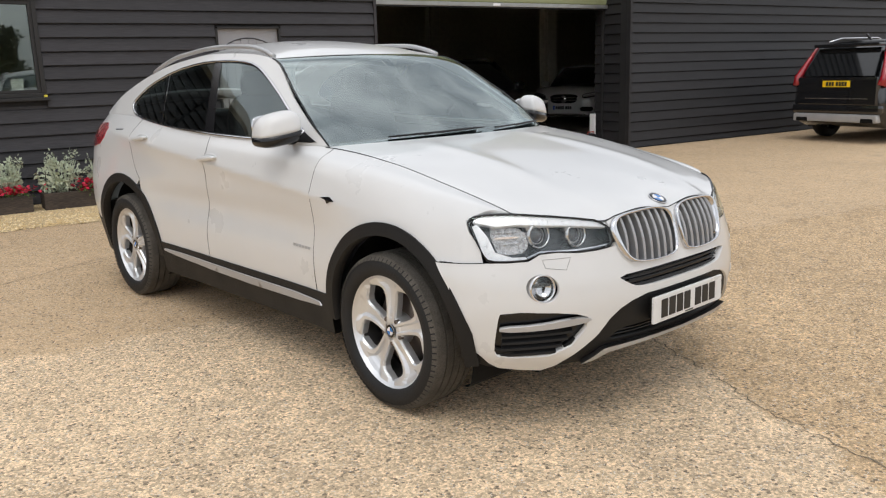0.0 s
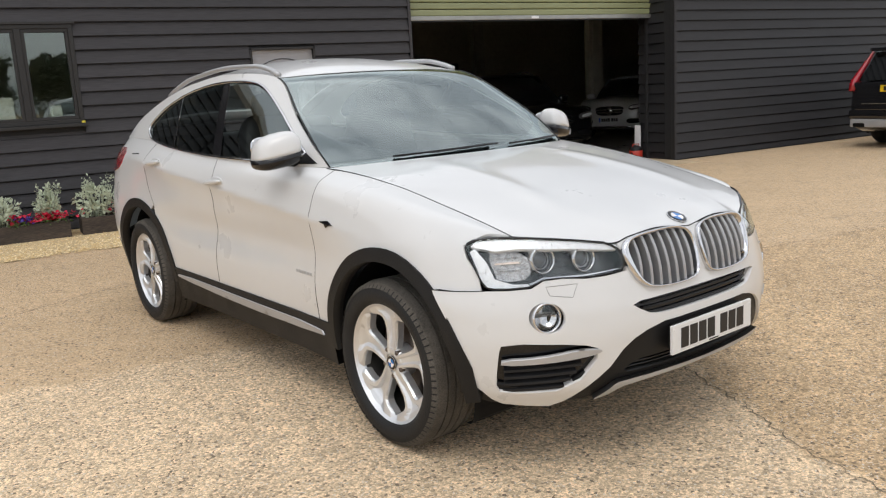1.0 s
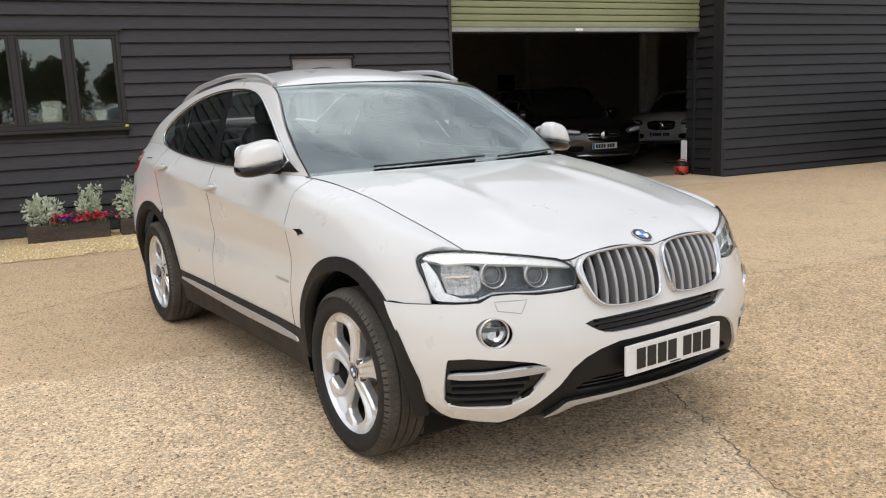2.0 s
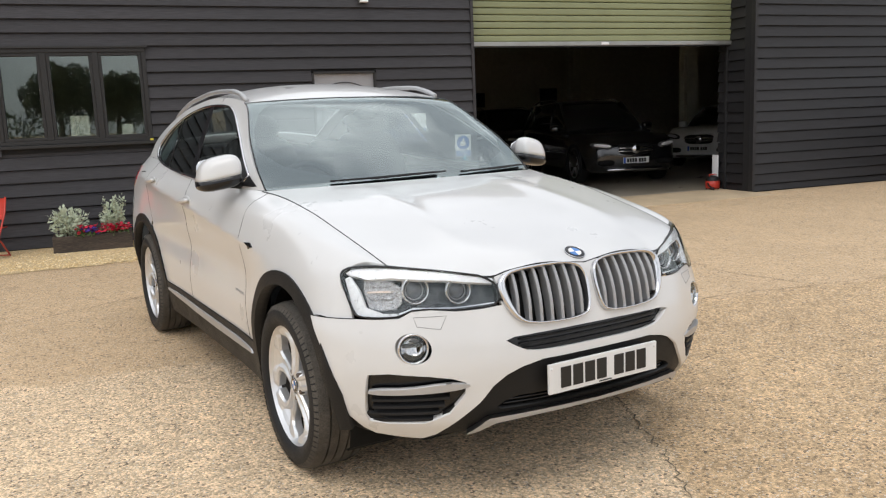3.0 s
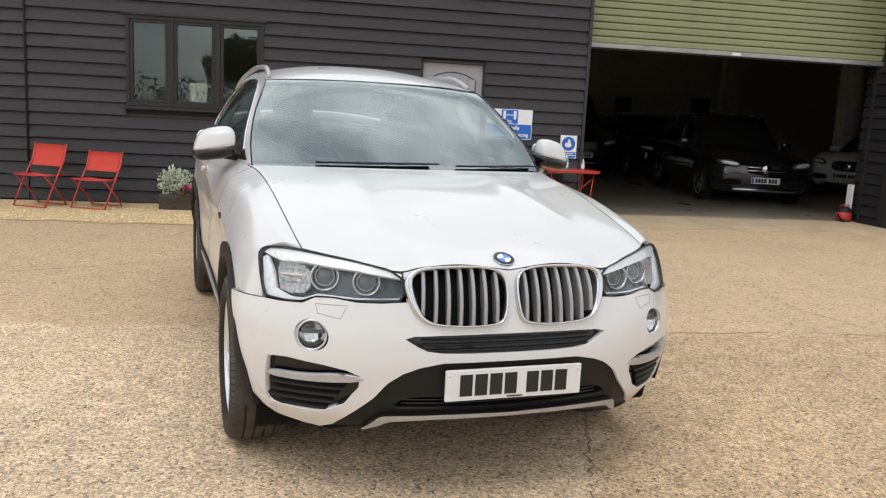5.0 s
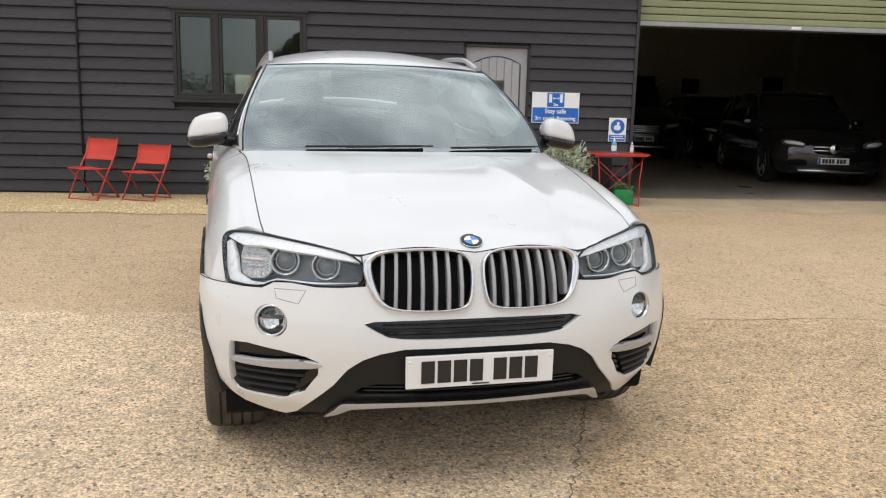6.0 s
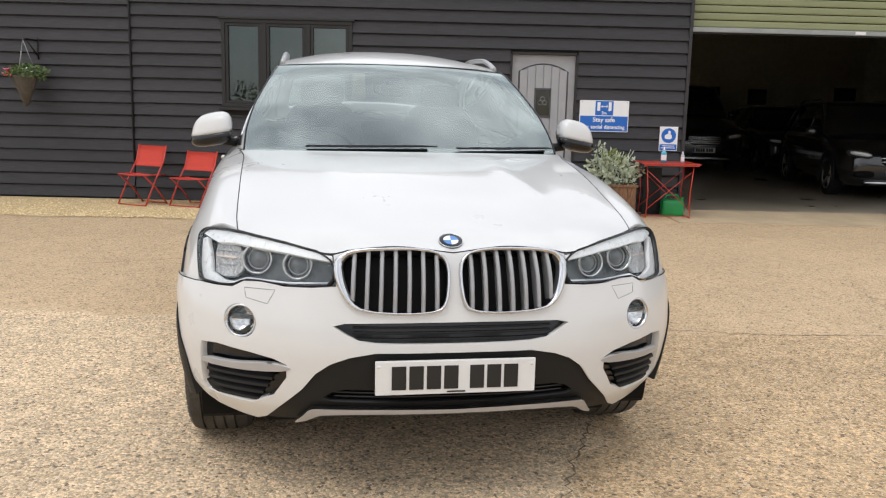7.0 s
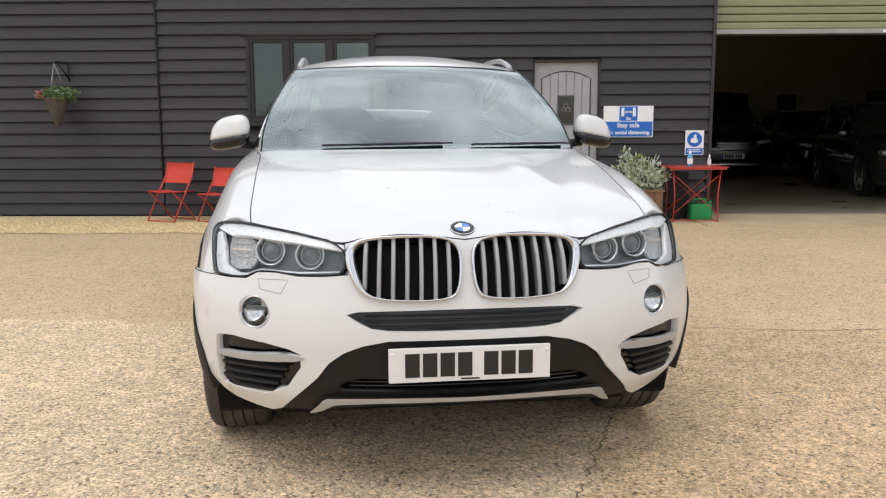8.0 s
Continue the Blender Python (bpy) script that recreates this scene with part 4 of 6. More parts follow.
def white_suv(m):
    car = thing("car", "white coupe-style SUV with charcoal lower cladding parked on the yard", "car", m)
    # --- nose ---
    edge = [(0, .866), (.10, .874), (.19, .884), (.334, .872), (.386, .858)]
    under = [(.379, .762), (.456, .755), (.541, .752), (.616, .760), (.674, .757), (.715, .734), (.778, .730), (.833, .731)]
    low = [(.876, .385), (.845, .350), (.815, .318), (.775, .292), (.70, .278), (.640, .272), (.605, .292), (.526, .386), (.488, .425), (.445, .483), (.396, .519), (.338, .542), (.256, .558), (0, .559)]
    top = nose_uz(edge + under)
    ua = [(float(np.interp(-nose_c(z) + yy, NOSE_Y, NOSE_U)), z) for yy, z in ((-.360, .726), (-.410, .66), (-.453, .59), (-.478, .53), (-.493, .47), (-.503, .40))]
    half = top + ua + nose_uz(low)
    holes = []
    fogs = [(.689, .630)]
    for s in (1, -1):
        f = lambda poly: [(s * x, z) for x, z in poly]
        holes += [nose_uz(rounded(f(KID_OUT), 1)), nose_uz(rounded(f(VENT), 1)), nose_uz(f(circle(fogs[0], .054)))]
    slot = nose_uz(rounded(mirrored(SLOT_HALF[1:-1]), 1))
    body = patch("front_bumper", NOSE, mirrored(half[1:-1]), PAINT, car, holes + [slot], 0.024, 0, 0.030, "white painted bumper")
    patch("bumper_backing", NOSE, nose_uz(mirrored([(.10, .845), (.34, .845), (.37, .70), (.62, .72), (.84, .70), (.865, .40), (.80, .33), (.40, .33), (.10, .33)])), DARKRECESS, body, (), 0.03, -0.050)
    # lower black valance with the intake
    val = nose_uz(mirrored([(.15, .585), (.256, .580), (.40, .54), (.50, .47), (.62, .36), (.76, .36), (.87, .40), (.895, .375), (.880, .325), (.80, .285), (.60, .275), (.47, .295), (.30, .325), (.10, .328)]))
    intake = nose_uz(rounded(mirrored([(.15, .432), (.258, .431), (.379, .428), (.440, .383), (.30, .383), (.15, .382)]), 1))
    lower = patch("lower_valance", NOSE, val, CLAD, car, [intake], 0.03, -0.012, 0.03, "charcoal plastic lower valance")
    for z in (.395, .410, .423):
        line_on("intake_bar", NOSE, nose_uz([(-.40, z), (0, z), (.40, z)]), .0055, GLOSSBLACK, lower, -0.03)
    skid_top, skid_low = pchip([0, .236, .458, .490, .515], [.364, .368, .360, .322, .292]), pchip([0, .236, .424, .480, .515], [.349, .350, .337, .302, .287])

    def SKID(x, b):
        z = skid_low(np.abs(x)) + b * (skid_top(np.abs(x)) - skid_low(np.abs(x)))
        px, py, pz = NOSE(np.copysign(np.interp(np.abs(x) / nose_w(z), NOSE_TX, NOSE_T), x), z)
        return px, py - .012, pz

    sheet("skid_plate", SKID, -.512, .512, 72, 0, 1, 4, SATIN, car, "silver skid plate", skirt=.02)
    # slot grille
    sl = patch("slot_grille", NOSE, slot, GLOSSBLACK, body, (), 0.03, -0.030, 0.0, "gloss black slot grille")
    for z in (.600, .620, .638):
        line_on("slot_bar", NOSE, nose_uz([(-.33, z), (0, z), (.33, z)]), .0045, BLACKPLASTIC, sl, -0.020)
    # kidneys
    for s in (1, -1):
        f = lambda poly: [(s * x, z) for x, z in poly]
        ko, ki = nose_uz(rounded(f(KID_OUT), 1)), nose_uz(rounded(f(KID_IN), 1))
        k = ring_loft("kidney_grille", NOSE, ko, ki, [(0, -.02), (-.01, .004), (.10, .015), (.40, .021), (.75, .019), (1, .010), (1.02, -.03)], CHROME, car, 84, "chrome grille surround")
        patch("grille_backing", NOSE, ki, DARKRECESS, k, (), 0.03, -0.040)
        for i in range(7):
            u = s * (.058 + .0455 * i)
            zz = np.linspace(.66, .90, 97)
            ok = zz[inside(ki, np.stack([np.full(97, u), zz], 1))]
            if not len(ok):
                continue
            zs = np.linspace(ok.min() - .003, ok.max() + .003, 9)
            P = np.stack([np.full(9, u), zs], 1)
            here, nrm = surface_at(NOSE, P)
            side = np.array((1.0, 0, 0))
            V, F = [], []
            for j in range(9):
                bow = .004 + .010 * math.sin(math.pi * j / 8)
                for dx, dn in ((-.0070, bow - .004), (-.0042, bow), (.0042, bow), (.0070, bow - .004), (.0025, -.038), (-.0025, -.038)):
                    V.append(tuple(here[j] + side * dx + nrm[j] * dn))
            for j in range(8):
                for q in range(6):
                    r = (q + 1) % 6
                    F.append((j * 6 + q, j * 6 + r, j * 6 + 6 + r, j * 6 + 6 + q))
            child("slat", mesh_from("slat", V, F, SLAT, False), k)
    # headlamps
    for s in (1, -1):
        f = lambda poly: nose_uz([(s * x, z) for x, z in poly])
        hl = f(rounded(HEADLAMP, 1))
        lamp = patch("headlamp", NOSE, hl, LAMPGLASS, car, (), 0.022, 0.002, 0.0, "clear-lensed twin headlamp")
        lamp.visible_shadow = False
        c = np.mean(hl, 0)
        rim = [tuple(c + (np.array(p) - c) * np.array((.98, .945))) for p in hl]
        ring_loft("lamp_rim", NOSE, hl, rim, [(0, -.03), (0, .003), (.9, .003), (1, -.012)], GLOSSBLACK, lamp, 96, "black lamp edge")
        patch("lamp_bowl", NOSE, hl, LAMPDARK, lamp, (), 0.03, -0.065, 0.0)
        brow = f([(.826, .885), (.802, .902), (.712, .907), (.546, .885), (.392, .855), (.392, .838), (.546, .858), (.712, .872), (.775, .866)])
        patch("light_brow", NOSE, brow, REFLECTOR, lamp, (), 0.02, -0.006, 0.03, "bright chrome brow strip")
        tail = f([(.836, .868), (.820, .878), (.808, .83), (.802, .772), (.760, .752), (.720, .752), (.715, .744), (.775, .740), (.826, .743), (.836, .77)])
        patch("light_guide", NOSE, tail, REFLECTOR, lamp, (), 0.02, -0.012, 0.02)
        strip = f([(.715, .752), (.668, .771), (.54, .768), (.40, .776), (.40, .772), (.54, .763), (.672, .765), (.712, .747)])
        patch("lower_strip", NOSE, strip, CHROME, lamp, (), 0.02, -0.010, 0.01)
        patch("corner_reflector", NOSE, f([(.796, .772), (.800, .83), (.790, .868), (.715, .868), (.690, .84), (.700, .79), (.722, .768), (.765, .762)]), FACET, lamp, (), 0.012, -0.030, 0.010, "clear faceted corner reflector")
        for j in range(3):
            z0 = .800 + j * .022
            patch("reflector_rib", NOSE, f([(.790, z0), (.790, z0 + .006), (.728, z0 + .010), (.720, z0 + .004)]), AMBER if j == 1 else FACET, lamp, (), 0.02, -0.024, 0.008)
        for x, z, r in ((.640, .826, .052), (.506, .819, .050)):
            here, nrm = surface_at(NOSE, np.array(f([(x, z)])))
            fwd = Vector(0.35 * nrm[0] + 0.65 * np.array((0, -1, 0))).normalized()
            M = Matrix.Translation(Vector(here[0]) - fwd * .047) @ fwd.to_track_quat("Z", "Y").to_matrix().to_4x4()
            V, F = lathe([(r * .80, -.03), (r * .84, .010), (r * .90, .016), (r * .98, .014), (r * 1.0, .0), (r, -.04)], 36)
            pr = child("projector", mesh_from("projector", V, F, CHROME, True), lamp, "chrome-ringed projector", M)
            V, F = lathe([(0.0, .006), (r * .3, .003), (r * .6, -.008), (r * .82, -.026)], 30)
            child("projector_lens", mesh_from("projector_lens", V, F, LENS, True), pr)
            V, F = lathe([(r * .60, -.006), (r * .62, -.002), (r * .66, -.004), (r * .68, -.012)], 30)
            child("lens_ring", mesh_from("lens_ring", V, F, SATIN, True), pr)
    # fog lamps, vents, washer covers
    for s in (1, -1):
        f = lambda poly: nose_uz([(s * x, z) for x, z in poly])
        here, nrm = surface_at(NOSE, np.array(f([fogs[0]])))
        fwd = Vector(0.6 * nrm[0] + 0.4 * np.array((0, -1, 0))).normalized()
        M = Matrix.Translation(Vector(here[0]) - fwd * .012) @ fwd.to_track_quat("Z", "Y").to_matrix().to_4x4()
        V, F = lathe([(.057, -.03), (.056, .004), (.053, .009), (.049, .008), (.047, -.004), (.046, -.03)], 36)
        fog = child("fog_lamp", mesh_from("fog_lamp", V, F, CHROME, True), car, "round chrome-ringed fog lamp", M)
        V, F = lathe([(.0, -.038), (.03, -.034), (.046, -.012)], 30)
        child("fog_reflector", mesh_from("fog_reflector", V, F, CHROME, True), fog)
        V, F = box_data(-.038, .038, .004, .016, -.026, -.008)
        child("fog_shade", mesh_from("fog_shade", V, F, LAMPDARK), fog)
        V, F = lathe([(.0, .004), (.03, .002), (.047, -.003)], 30)
        child("fog_glass", mesh_from("fog_glass", V, F, LAMPGLASS, True), fog).visible_shadow = False
        v = f(rounded(VENT, 1))
        vent = patch("side_vent", NOSE, v, GLOSSBLACK, car, (), 0.03, -0.028, 0.0, "black louvred side vent")
        for z0 in (.358, .386, .414, .442):
            x0, x1 = .632 - (z0 - .358) * .55, .800 + (z0 - .358) * .15
            P = np.array(dense(f([(x0, z0), ((x0 + x1) / 2, z0 - .004), (x1, z0 - .010)]), .02, False))
            hr, nn = surface_at(NOSE, P)
            V, F = [], []
            for h_, n_ in zip(hr, nn):
                V += [tuple(h_ - n_ * .004), tuple(h_ - n_ * .004 + np.array((0, 0, .009))), tuple(h_ - n_ * .03 + np.array((0, 0, .020))), tuple(h_ - n_ * .03 + np.array((0, 0, .012)))]
            F = [(4 * i + a, 4 * i + (a + 1) % 4, 4 * i + 4 + (a + 1) % 4, 4 * i + 4 + a) for i in range(len(hr) - 1) for a in range(4)]
            child("louvre", mesh_from("louvre", V, F, BLACKPLASTIC), vent)
        patch("vent_bar", NOSE, f(rounded([(.822, .482), (.72, .487), (.60, .505), (.527, .500), (.522, .488), (.575, .476), (.70, .466), (.822, .462)], 1)), SATIN, vent, (), 0.02, 0.004, 0.02, "satin silver vent bar")
        line_on("washer_cover", NOSE, f([(.673, .737), (.572, .739), (.598, .694), (.668, .706)]), .0013, mat("fine_joint", (0.30, 0.30, 0.29), 0.6), body, 0, closed=True)
        line_on("bumper_joint", NOSE, f([(.836, .732), (.90, .729)]) + [(s * ua[0][0], ua[0][1])], .0018, SEAM, body)
    # plate with plain bars
    pl = part("number_plate", boxes((-.26, .26, -.922, -.910, .431, .542, .003)), PLATEWHITE, car, "white number plate with dark bars")
    bars, x = [], -.208
    for i in range(7):
        bars.append((x, x + .046, .448, .525))
        x += .056 + (.028 if i == 3 else 0)
    for b in bars:
        textbars("plate_bar", [b], -.922, PLATEBLACK, pl)
    textbars("maker_line", [(-.03, .03, .4365, .441)], -.922, PLATEBLACK, pl)
    for s in (1, -1):
        child("plate_cap", mesh_from("plate_cap", *blob(s * .248, -.922, .524, .006, .003, .006, 1, 1, 12, 6), PLATEWHITE, True), pl)
    part("plate_bracket", boxes((-.22, .22, -.912, -.86, .44, .535)), CLAD, pl)
    # --- bonnet ---
    sheet("bonnet", HOOD, -1, 1, 56, 0, 1, 60, PAINT, car, "white bonnet with sculpted creases", skirt=.02)
    for s in (1, -1):
        line_on("bonnet_gap", HOOD, [(s * 1.002, v) for v in np.linspace(0, 1, 20)], .0022, SEAM, car, -0.001)
    line_on("bonnet_front_gap", HOOD, [(v, 0.0) for v in np.linspace(-1, 1, 40)], .0026, SEAM, car, -0.002)
    here, nrm = surface_at(HOOD, np.array([(0.0, .045)]))
    nv = Vector(nrm[0])
    M = Matrix.Translation(Vector(here[0]) + nv * .001) @ nv.to_track_quat("Z", "X").to_matrix().to_4x4()
    roundel(car, M, .041)
    # --- flanks ---
    for s in (1, -1):
        flank(car, s)
    # --- screens and roof ---
    sheet("windscreen", WINDSCREEN, -1, 1, 24, 0, 1, 20, SCREEN, car, "grey-green windscreen mirroring the sky").visible_shadow = False
    frit = [(-1, 0), (1, 0), (1, 1), (-1, 1)]
    inner = rounded([(-.965, .05), (.965, .05), (.972, .95), (.26, .955), (.16, .86), (-.16, .86), (-.26, .955), (-.972, .95)], 2)
    patch("screen_border", WINDSCREEN, dense(frit, .1), GLOSSBLACK, car, [inner], 0.05, -0.004, 0, "black ceramic border")
    for s in (1, -1):
        line_on("screen_trim", WINDSCREEN, [(s * 1.0, v) for v in np.linspace(0, 1, 12)], .004, GLOSSBLACK, car, .0)
    sheet("roof", ROOF, -1, 1, 30, 0, .60, 30, PAINT, car, "white roof", skirt=.012)
    line_on("roof_front_gap", ROOF, [(v, .002) for v in np.linspace(-1, 1, 30)], .002, SEAM, car, -.002)
    sheet("rear_window", ROOF, -.86, .86, 16, .62, .93, 10, REARGLASS, car, "tinted rear window").visible_shadow = False
    tg = patch("tailgate", ROOF, [(-1, .60), (1, .60), (1, 1), (-1, 1)], PAINT, car, [[(-.86, .62), (.86, .62), (.86, .93), (-.86, .93)]], .06, 0, .015, "white tailgate")
    TAIL = lambda q, v: (q * side_x[6](3.48 + .33 * v), 3.48 + .33 * v, side_z[6](3.48 + .33 * v) + .006 * (1 - q * q))
    sheet("tail_deck", TAIL, -1, 1, 12, 0, 1, 8, PAINT, car)
    # wipers
    for q0, q1 in ((-.62, .12), (.30, .93)):
        line_on("wiper_blade", WINDSCREEN, [(q, .035 + .02 * (q - q0)) for q in np.linspace(q0, q1, 10)], .005, BLACKPLASTIC, car, .010)
        line_on("wiper_arm", WINDSCREEN, [(q, .02 + .03 * (q - q0)) for q in np.linspace(q0 + .25, q1 + .06, 8)], .004, BLACKPLASTIC, car, .014)
    COWL = lambda q, v: (q * .76, .36 + .18 * np.abs(q) ** 2.2 + .10 * v, 1.098 + 0.0 * v + .008 * (1 - q * q))
    sheet("cowl", COWL, -1, 1, 20, 0, 1, 3, BLACKPLASTIC, car, "black cowl panel")
    # roof rails
    for s in (1, -1):
        ys = np.linspace(1.30, 2.78, 22)
        t = (ys - ys[0]) / (ys[-1] - ys[0])
        lift = .010 + .028 * np.minimum(1, np.minimum(t / .16, (1 - t) / .2)) ** .7
        pts = [(s * (float(edge_x(y)) - .018), y, float(edge_z(y)) + h) for y, h in zip(ys, lift)]
        tubes("roof_rail", [pts], .014, SATIN, car, "satin silver roof rail", 10)
    interior(car)
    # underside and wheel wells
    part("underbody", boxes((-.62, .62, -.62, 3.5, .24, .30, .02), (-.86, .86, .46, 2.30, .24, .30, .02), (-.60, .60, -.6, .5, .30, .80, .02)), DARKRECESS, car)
    for y in (0.0, 2.81):
        for s in (1, -1):
            wheel_parts(car, s * .808, y, s)
    return car


def sheet(name, fn, a0, a1, na, b0, b1, nb, material, parent, label="", skirt=0.0):
    """A regular grid over a whole surface patch."""
    A, B = np.meshgrid(np.linspace(a0, a1, na + 1), np.linspace(b0, b1, nb + 1))
    P = np.stack([A.ravel(), B.ravel()], 1)
    here, nrm = surface_at(fn, P)
    w = na + 1
    F = [(j * w + i, j * w + i + 1, (j + 1) * w + i + 1, (j + 1) * w + i) for j in range(nb) for i in range(na)]
    v = here[np.array(F)]
    if ((np.cross(v[:, 1] - v[:, 0], v[:, 3] - v[:, 0])) * nrm[np.array(F)].mean(1)).sum() < 0:
        F = [f[::-1] for f in F]
    V, N = [tuple(p) for p in here], [tuple(q) for q in nrm]
    if skirt:
        rim = [i for i in range(w)] + [j * w + na for j in range(1, nb + 1)] + [nb * w + i for i in range(na - 1, -1, -1)] + [j * w for j in range(nb - 1, 0, -1)]
        o = len(V)
        V += [tuple(here[i] - nrm[i] * skirt) for i in rim]
        N += [tuple(nrm[i]) for i in rim]
        F += [(rim[k], rim[(k + 1) % len(rim)], o + (k + 1) % len(rim), o + k) for k in range(len(rim))]
    me = mesh_from(name, V, F, material, True)
    me.normals_split_custom_set_from_vertices(N)
    return child(name, me, parent, label)


def arch_line(arch, r_add, a0, a1, n=24):
    (cy, cz), r = arch
    return [(cy + (r + r_add) * math.cos(radians(a)), cz + (r + r_add) * math.sin(radians(a))) for a in np.linspace(a0, a1, n)]


def flank(car, s):
    """Wing, doors, quarter panel, cladding, glass and mirror of one side."""
    side = lambda poly: flank_ys(poly)
    top = float(SIDE_S[-1])
    zr = .432                                        # upper edge of the sill cladding
    F1 = lambda a0, a1: arch_line(ARCH_F, 0, a0, a1)
    R1 = lambda a0, a1: arch_line(ARCH_R, 0, a0, a1)
    # wing
    nose_edge = [(-.366, .7275), (-.45, .7285), (-.535, .7295), (-.515, .79), (-.470, .845), (-.443, .885), (-.470, .905)]
    wing = side([(.545, zr)] + F1(9.7, 131)) + side(nose_edge) + [(-.55, top), (-.3, top), (0, top), (.3, top), (.50, top), (.525, top), (.518, .76)] + side([(.525, .88), (.545, .65)])
    patch("front_wing", FLANK, wing, PAINT, car, (), .016, 0, .02, "white front wing", s)
    # doors
    d1 = side([(.553, zr), (.549, .65), (.529, .88)]) + [(.522, .76), (.529, top), (1.1, top), (1.62, top)] + side([(1.575, 1.05), (1.60, .90), (1.66, .65), (1.675, zr)])
    front = patch("front_door", FLANK, d1, PAINT, car, (), .013, 0, .02, "white front door", s)
    d2 = side([(1.681, zr), (1.666, .65), (1.606, .90), (1.581, 1.05)]) + [(1.626, top), (2.2, top), (2.62, top)] + side([(2.62, 1.10), (2.60, .95), (2.52, .83)] + R1(115, 170)[4:-2] + [(2.322, zr)])
    rear = patch("rear_door", FLANK, d2, PAINT, car, (), .013, 0, .02, "white rear door", s)
    quarter = side([(2.526, .828), (2.606, .95), (2.626, 1.10)]) + [(2.626, top), (3.0, top), (3.4, top), (3.7, top), (3.815, top), (3.815, .33)] + side([(3.815, .60), (3.6, .50), (3.40, .48)] + R1(15, 118))
    patch("rear_quarter", FLANK, quarter, PAINT, car, (), .018, 0, .02, "white rear quarter panel", s)
    for nm, ln in (("door_gap", side([(.551, zr), (.547, .65), (.527, .88)]) + [(.520, .76), (.527, top)]), ("door_gap", side([(1.678, zr), (1.663, .65), (1.603, .90), (1.578, 1.05)]) + [(1.623, top)]), ("door_gap", side([(2.523, .829), (2.603, .95), (2.623, 1.10)]) + [(2.623, top)])):
        line_on(nm, FLANK, ln, .0020, SEAM, car, -.001, "", s)
    # arch and sill cladding
    for arch, a0, a1, nm in ((ARCH_F, 10, 172, "arch_cladding"), (ARCH_R, 8, 168, "arch_cladding")):
        ring = arch_line(arch, .004, a0 - 12, a1 + 12, 36) + arch_line(arch, -.052, a1 + 14, a0 - 14, 36)
        if arch is ARCH_F:
            ring = [(max(p[0], -.516), p[1]) for p in ring]
        patch(nm, FLANK, side(ring), CLAD, car, (), .03, .008 if arch is ARCH_F else .010, .05, "charcoal wheel-arch cladding", s)
        (cy, cz), r = arch
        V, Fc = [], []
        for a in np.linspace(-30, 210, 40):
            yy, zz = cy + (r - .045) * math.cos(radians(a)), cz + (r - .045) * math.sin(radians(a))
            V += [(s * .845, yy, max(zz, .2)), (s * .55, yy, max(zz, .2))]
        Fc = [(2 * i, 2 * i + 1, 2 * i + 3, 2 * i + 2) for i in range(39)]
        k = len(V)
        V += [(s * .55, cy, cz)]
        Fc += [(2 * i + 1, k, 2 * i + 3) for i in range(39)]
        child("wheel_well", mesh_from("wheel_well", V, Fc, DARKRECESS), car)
    sill = side([(.43, .24), (.42, .44), (.55, .436), (1.6, .436), (2.325, .44), (2.33, .24)])
    patch("sill_cladding", FLANK, sill, CLAD, car, (), .04, .008, .06, "charcoal sill cladding", s)
    patch("sill_trim", FLANK, side(rounded([(.50, .362), (.53, .397), (1.4, .397), (2.26, .410), (2.28, .385), (1.4, .352)], 1)), SATIN, car, (), .04, .016, .012, "satin silver sill strip", s)
    patch("rear_bumper_lower", FLANK, side([(3.27, .24), (3.29, .46), (3.40, .482), (3.6, .505), (3.815, .60), (3.815, .24)]), CLAD, car, (), .04, .004, .03, "charcoal rear bumper", s)
    # tail lamp
    tl = patch("tail_lamp", FLANK, side(rounded([(3.10, 1.165), (3.18, 1.03), (3.45, .985), (3.70, 1.0), (3.72, 1.10), (3.45, 1.150)], 1)), REDLAMP, car, (), .03, .005, .02, "red tail lamp", s)
    # crisp shoulder crease and side detail
    for y, z in ((1.53, 1.020), (2.43, 1.092)):
        hr, nn = surface_at(FLANK, np.array(side([(y, z)])))
        cx, cy, cz = hr[0]
        V, Fh = blob(cx + .018, cy, cz, .017, .105, .014, .7, .9, 24, 10)
        hd = child("door_handle", mesh_from("door_handle", [(s * a, b, c + (b - cy) * -.10) for a, b, c in V], Fh if s > 0 else [f[::-1] for f in Fh], PAINT, True), front if y < 2 else rear, "white pull handle")
        V, Fh = blob(cx - .002, cy - .02, cz, .006, .075, .030, .8, .8, 24, 8)
        child("handle_cup", mesh_from("handle_cup", [(s * a, b, c) for a, b, c in V], Fh, PAINT, True), hd)
    patch("wing_badge", FLANK, side([(.330, .894), (.365, .912), (.430, .906), (.388, .897), (.380, .882), (.360, .892)]), GLOSSBLACK, car, (), .02, .005, .006, "small black side badge", s)
    for i in range(6):
        y0 = .58 + i * .028
        patch("badge_bar", FLANK, side([(y0, .634), (y0 + .020, .634), (y0 + .020, .647), (y0, .647)]), SATIN, front, (), .02, .002, .002, "", s)
    line_on("fuel_mark", FLANK, side([(2.80, 1.135), (2.93, 1.130)]), .004, SEAM, car, 0, "", s)
    # greenhouse
    out = [(.585, 1.119)] + [(y, float(edge_z(y))) for y in np.linspace(.62, 3.48, 36)] + [(y, float(belt_z(y)) + .001) for y in np.linspace(3.45, .62, 30)]
    patch("window_frame", HOUSE, out, PAINT, car, [DLO], .04, 0, .012, "white roof pillar and window surround", s)
    line_on("window_trim", HOUSE, rounded(DLO, 1), .0075, CHROME, car, .003, "chrome window trim", s, closed=True)
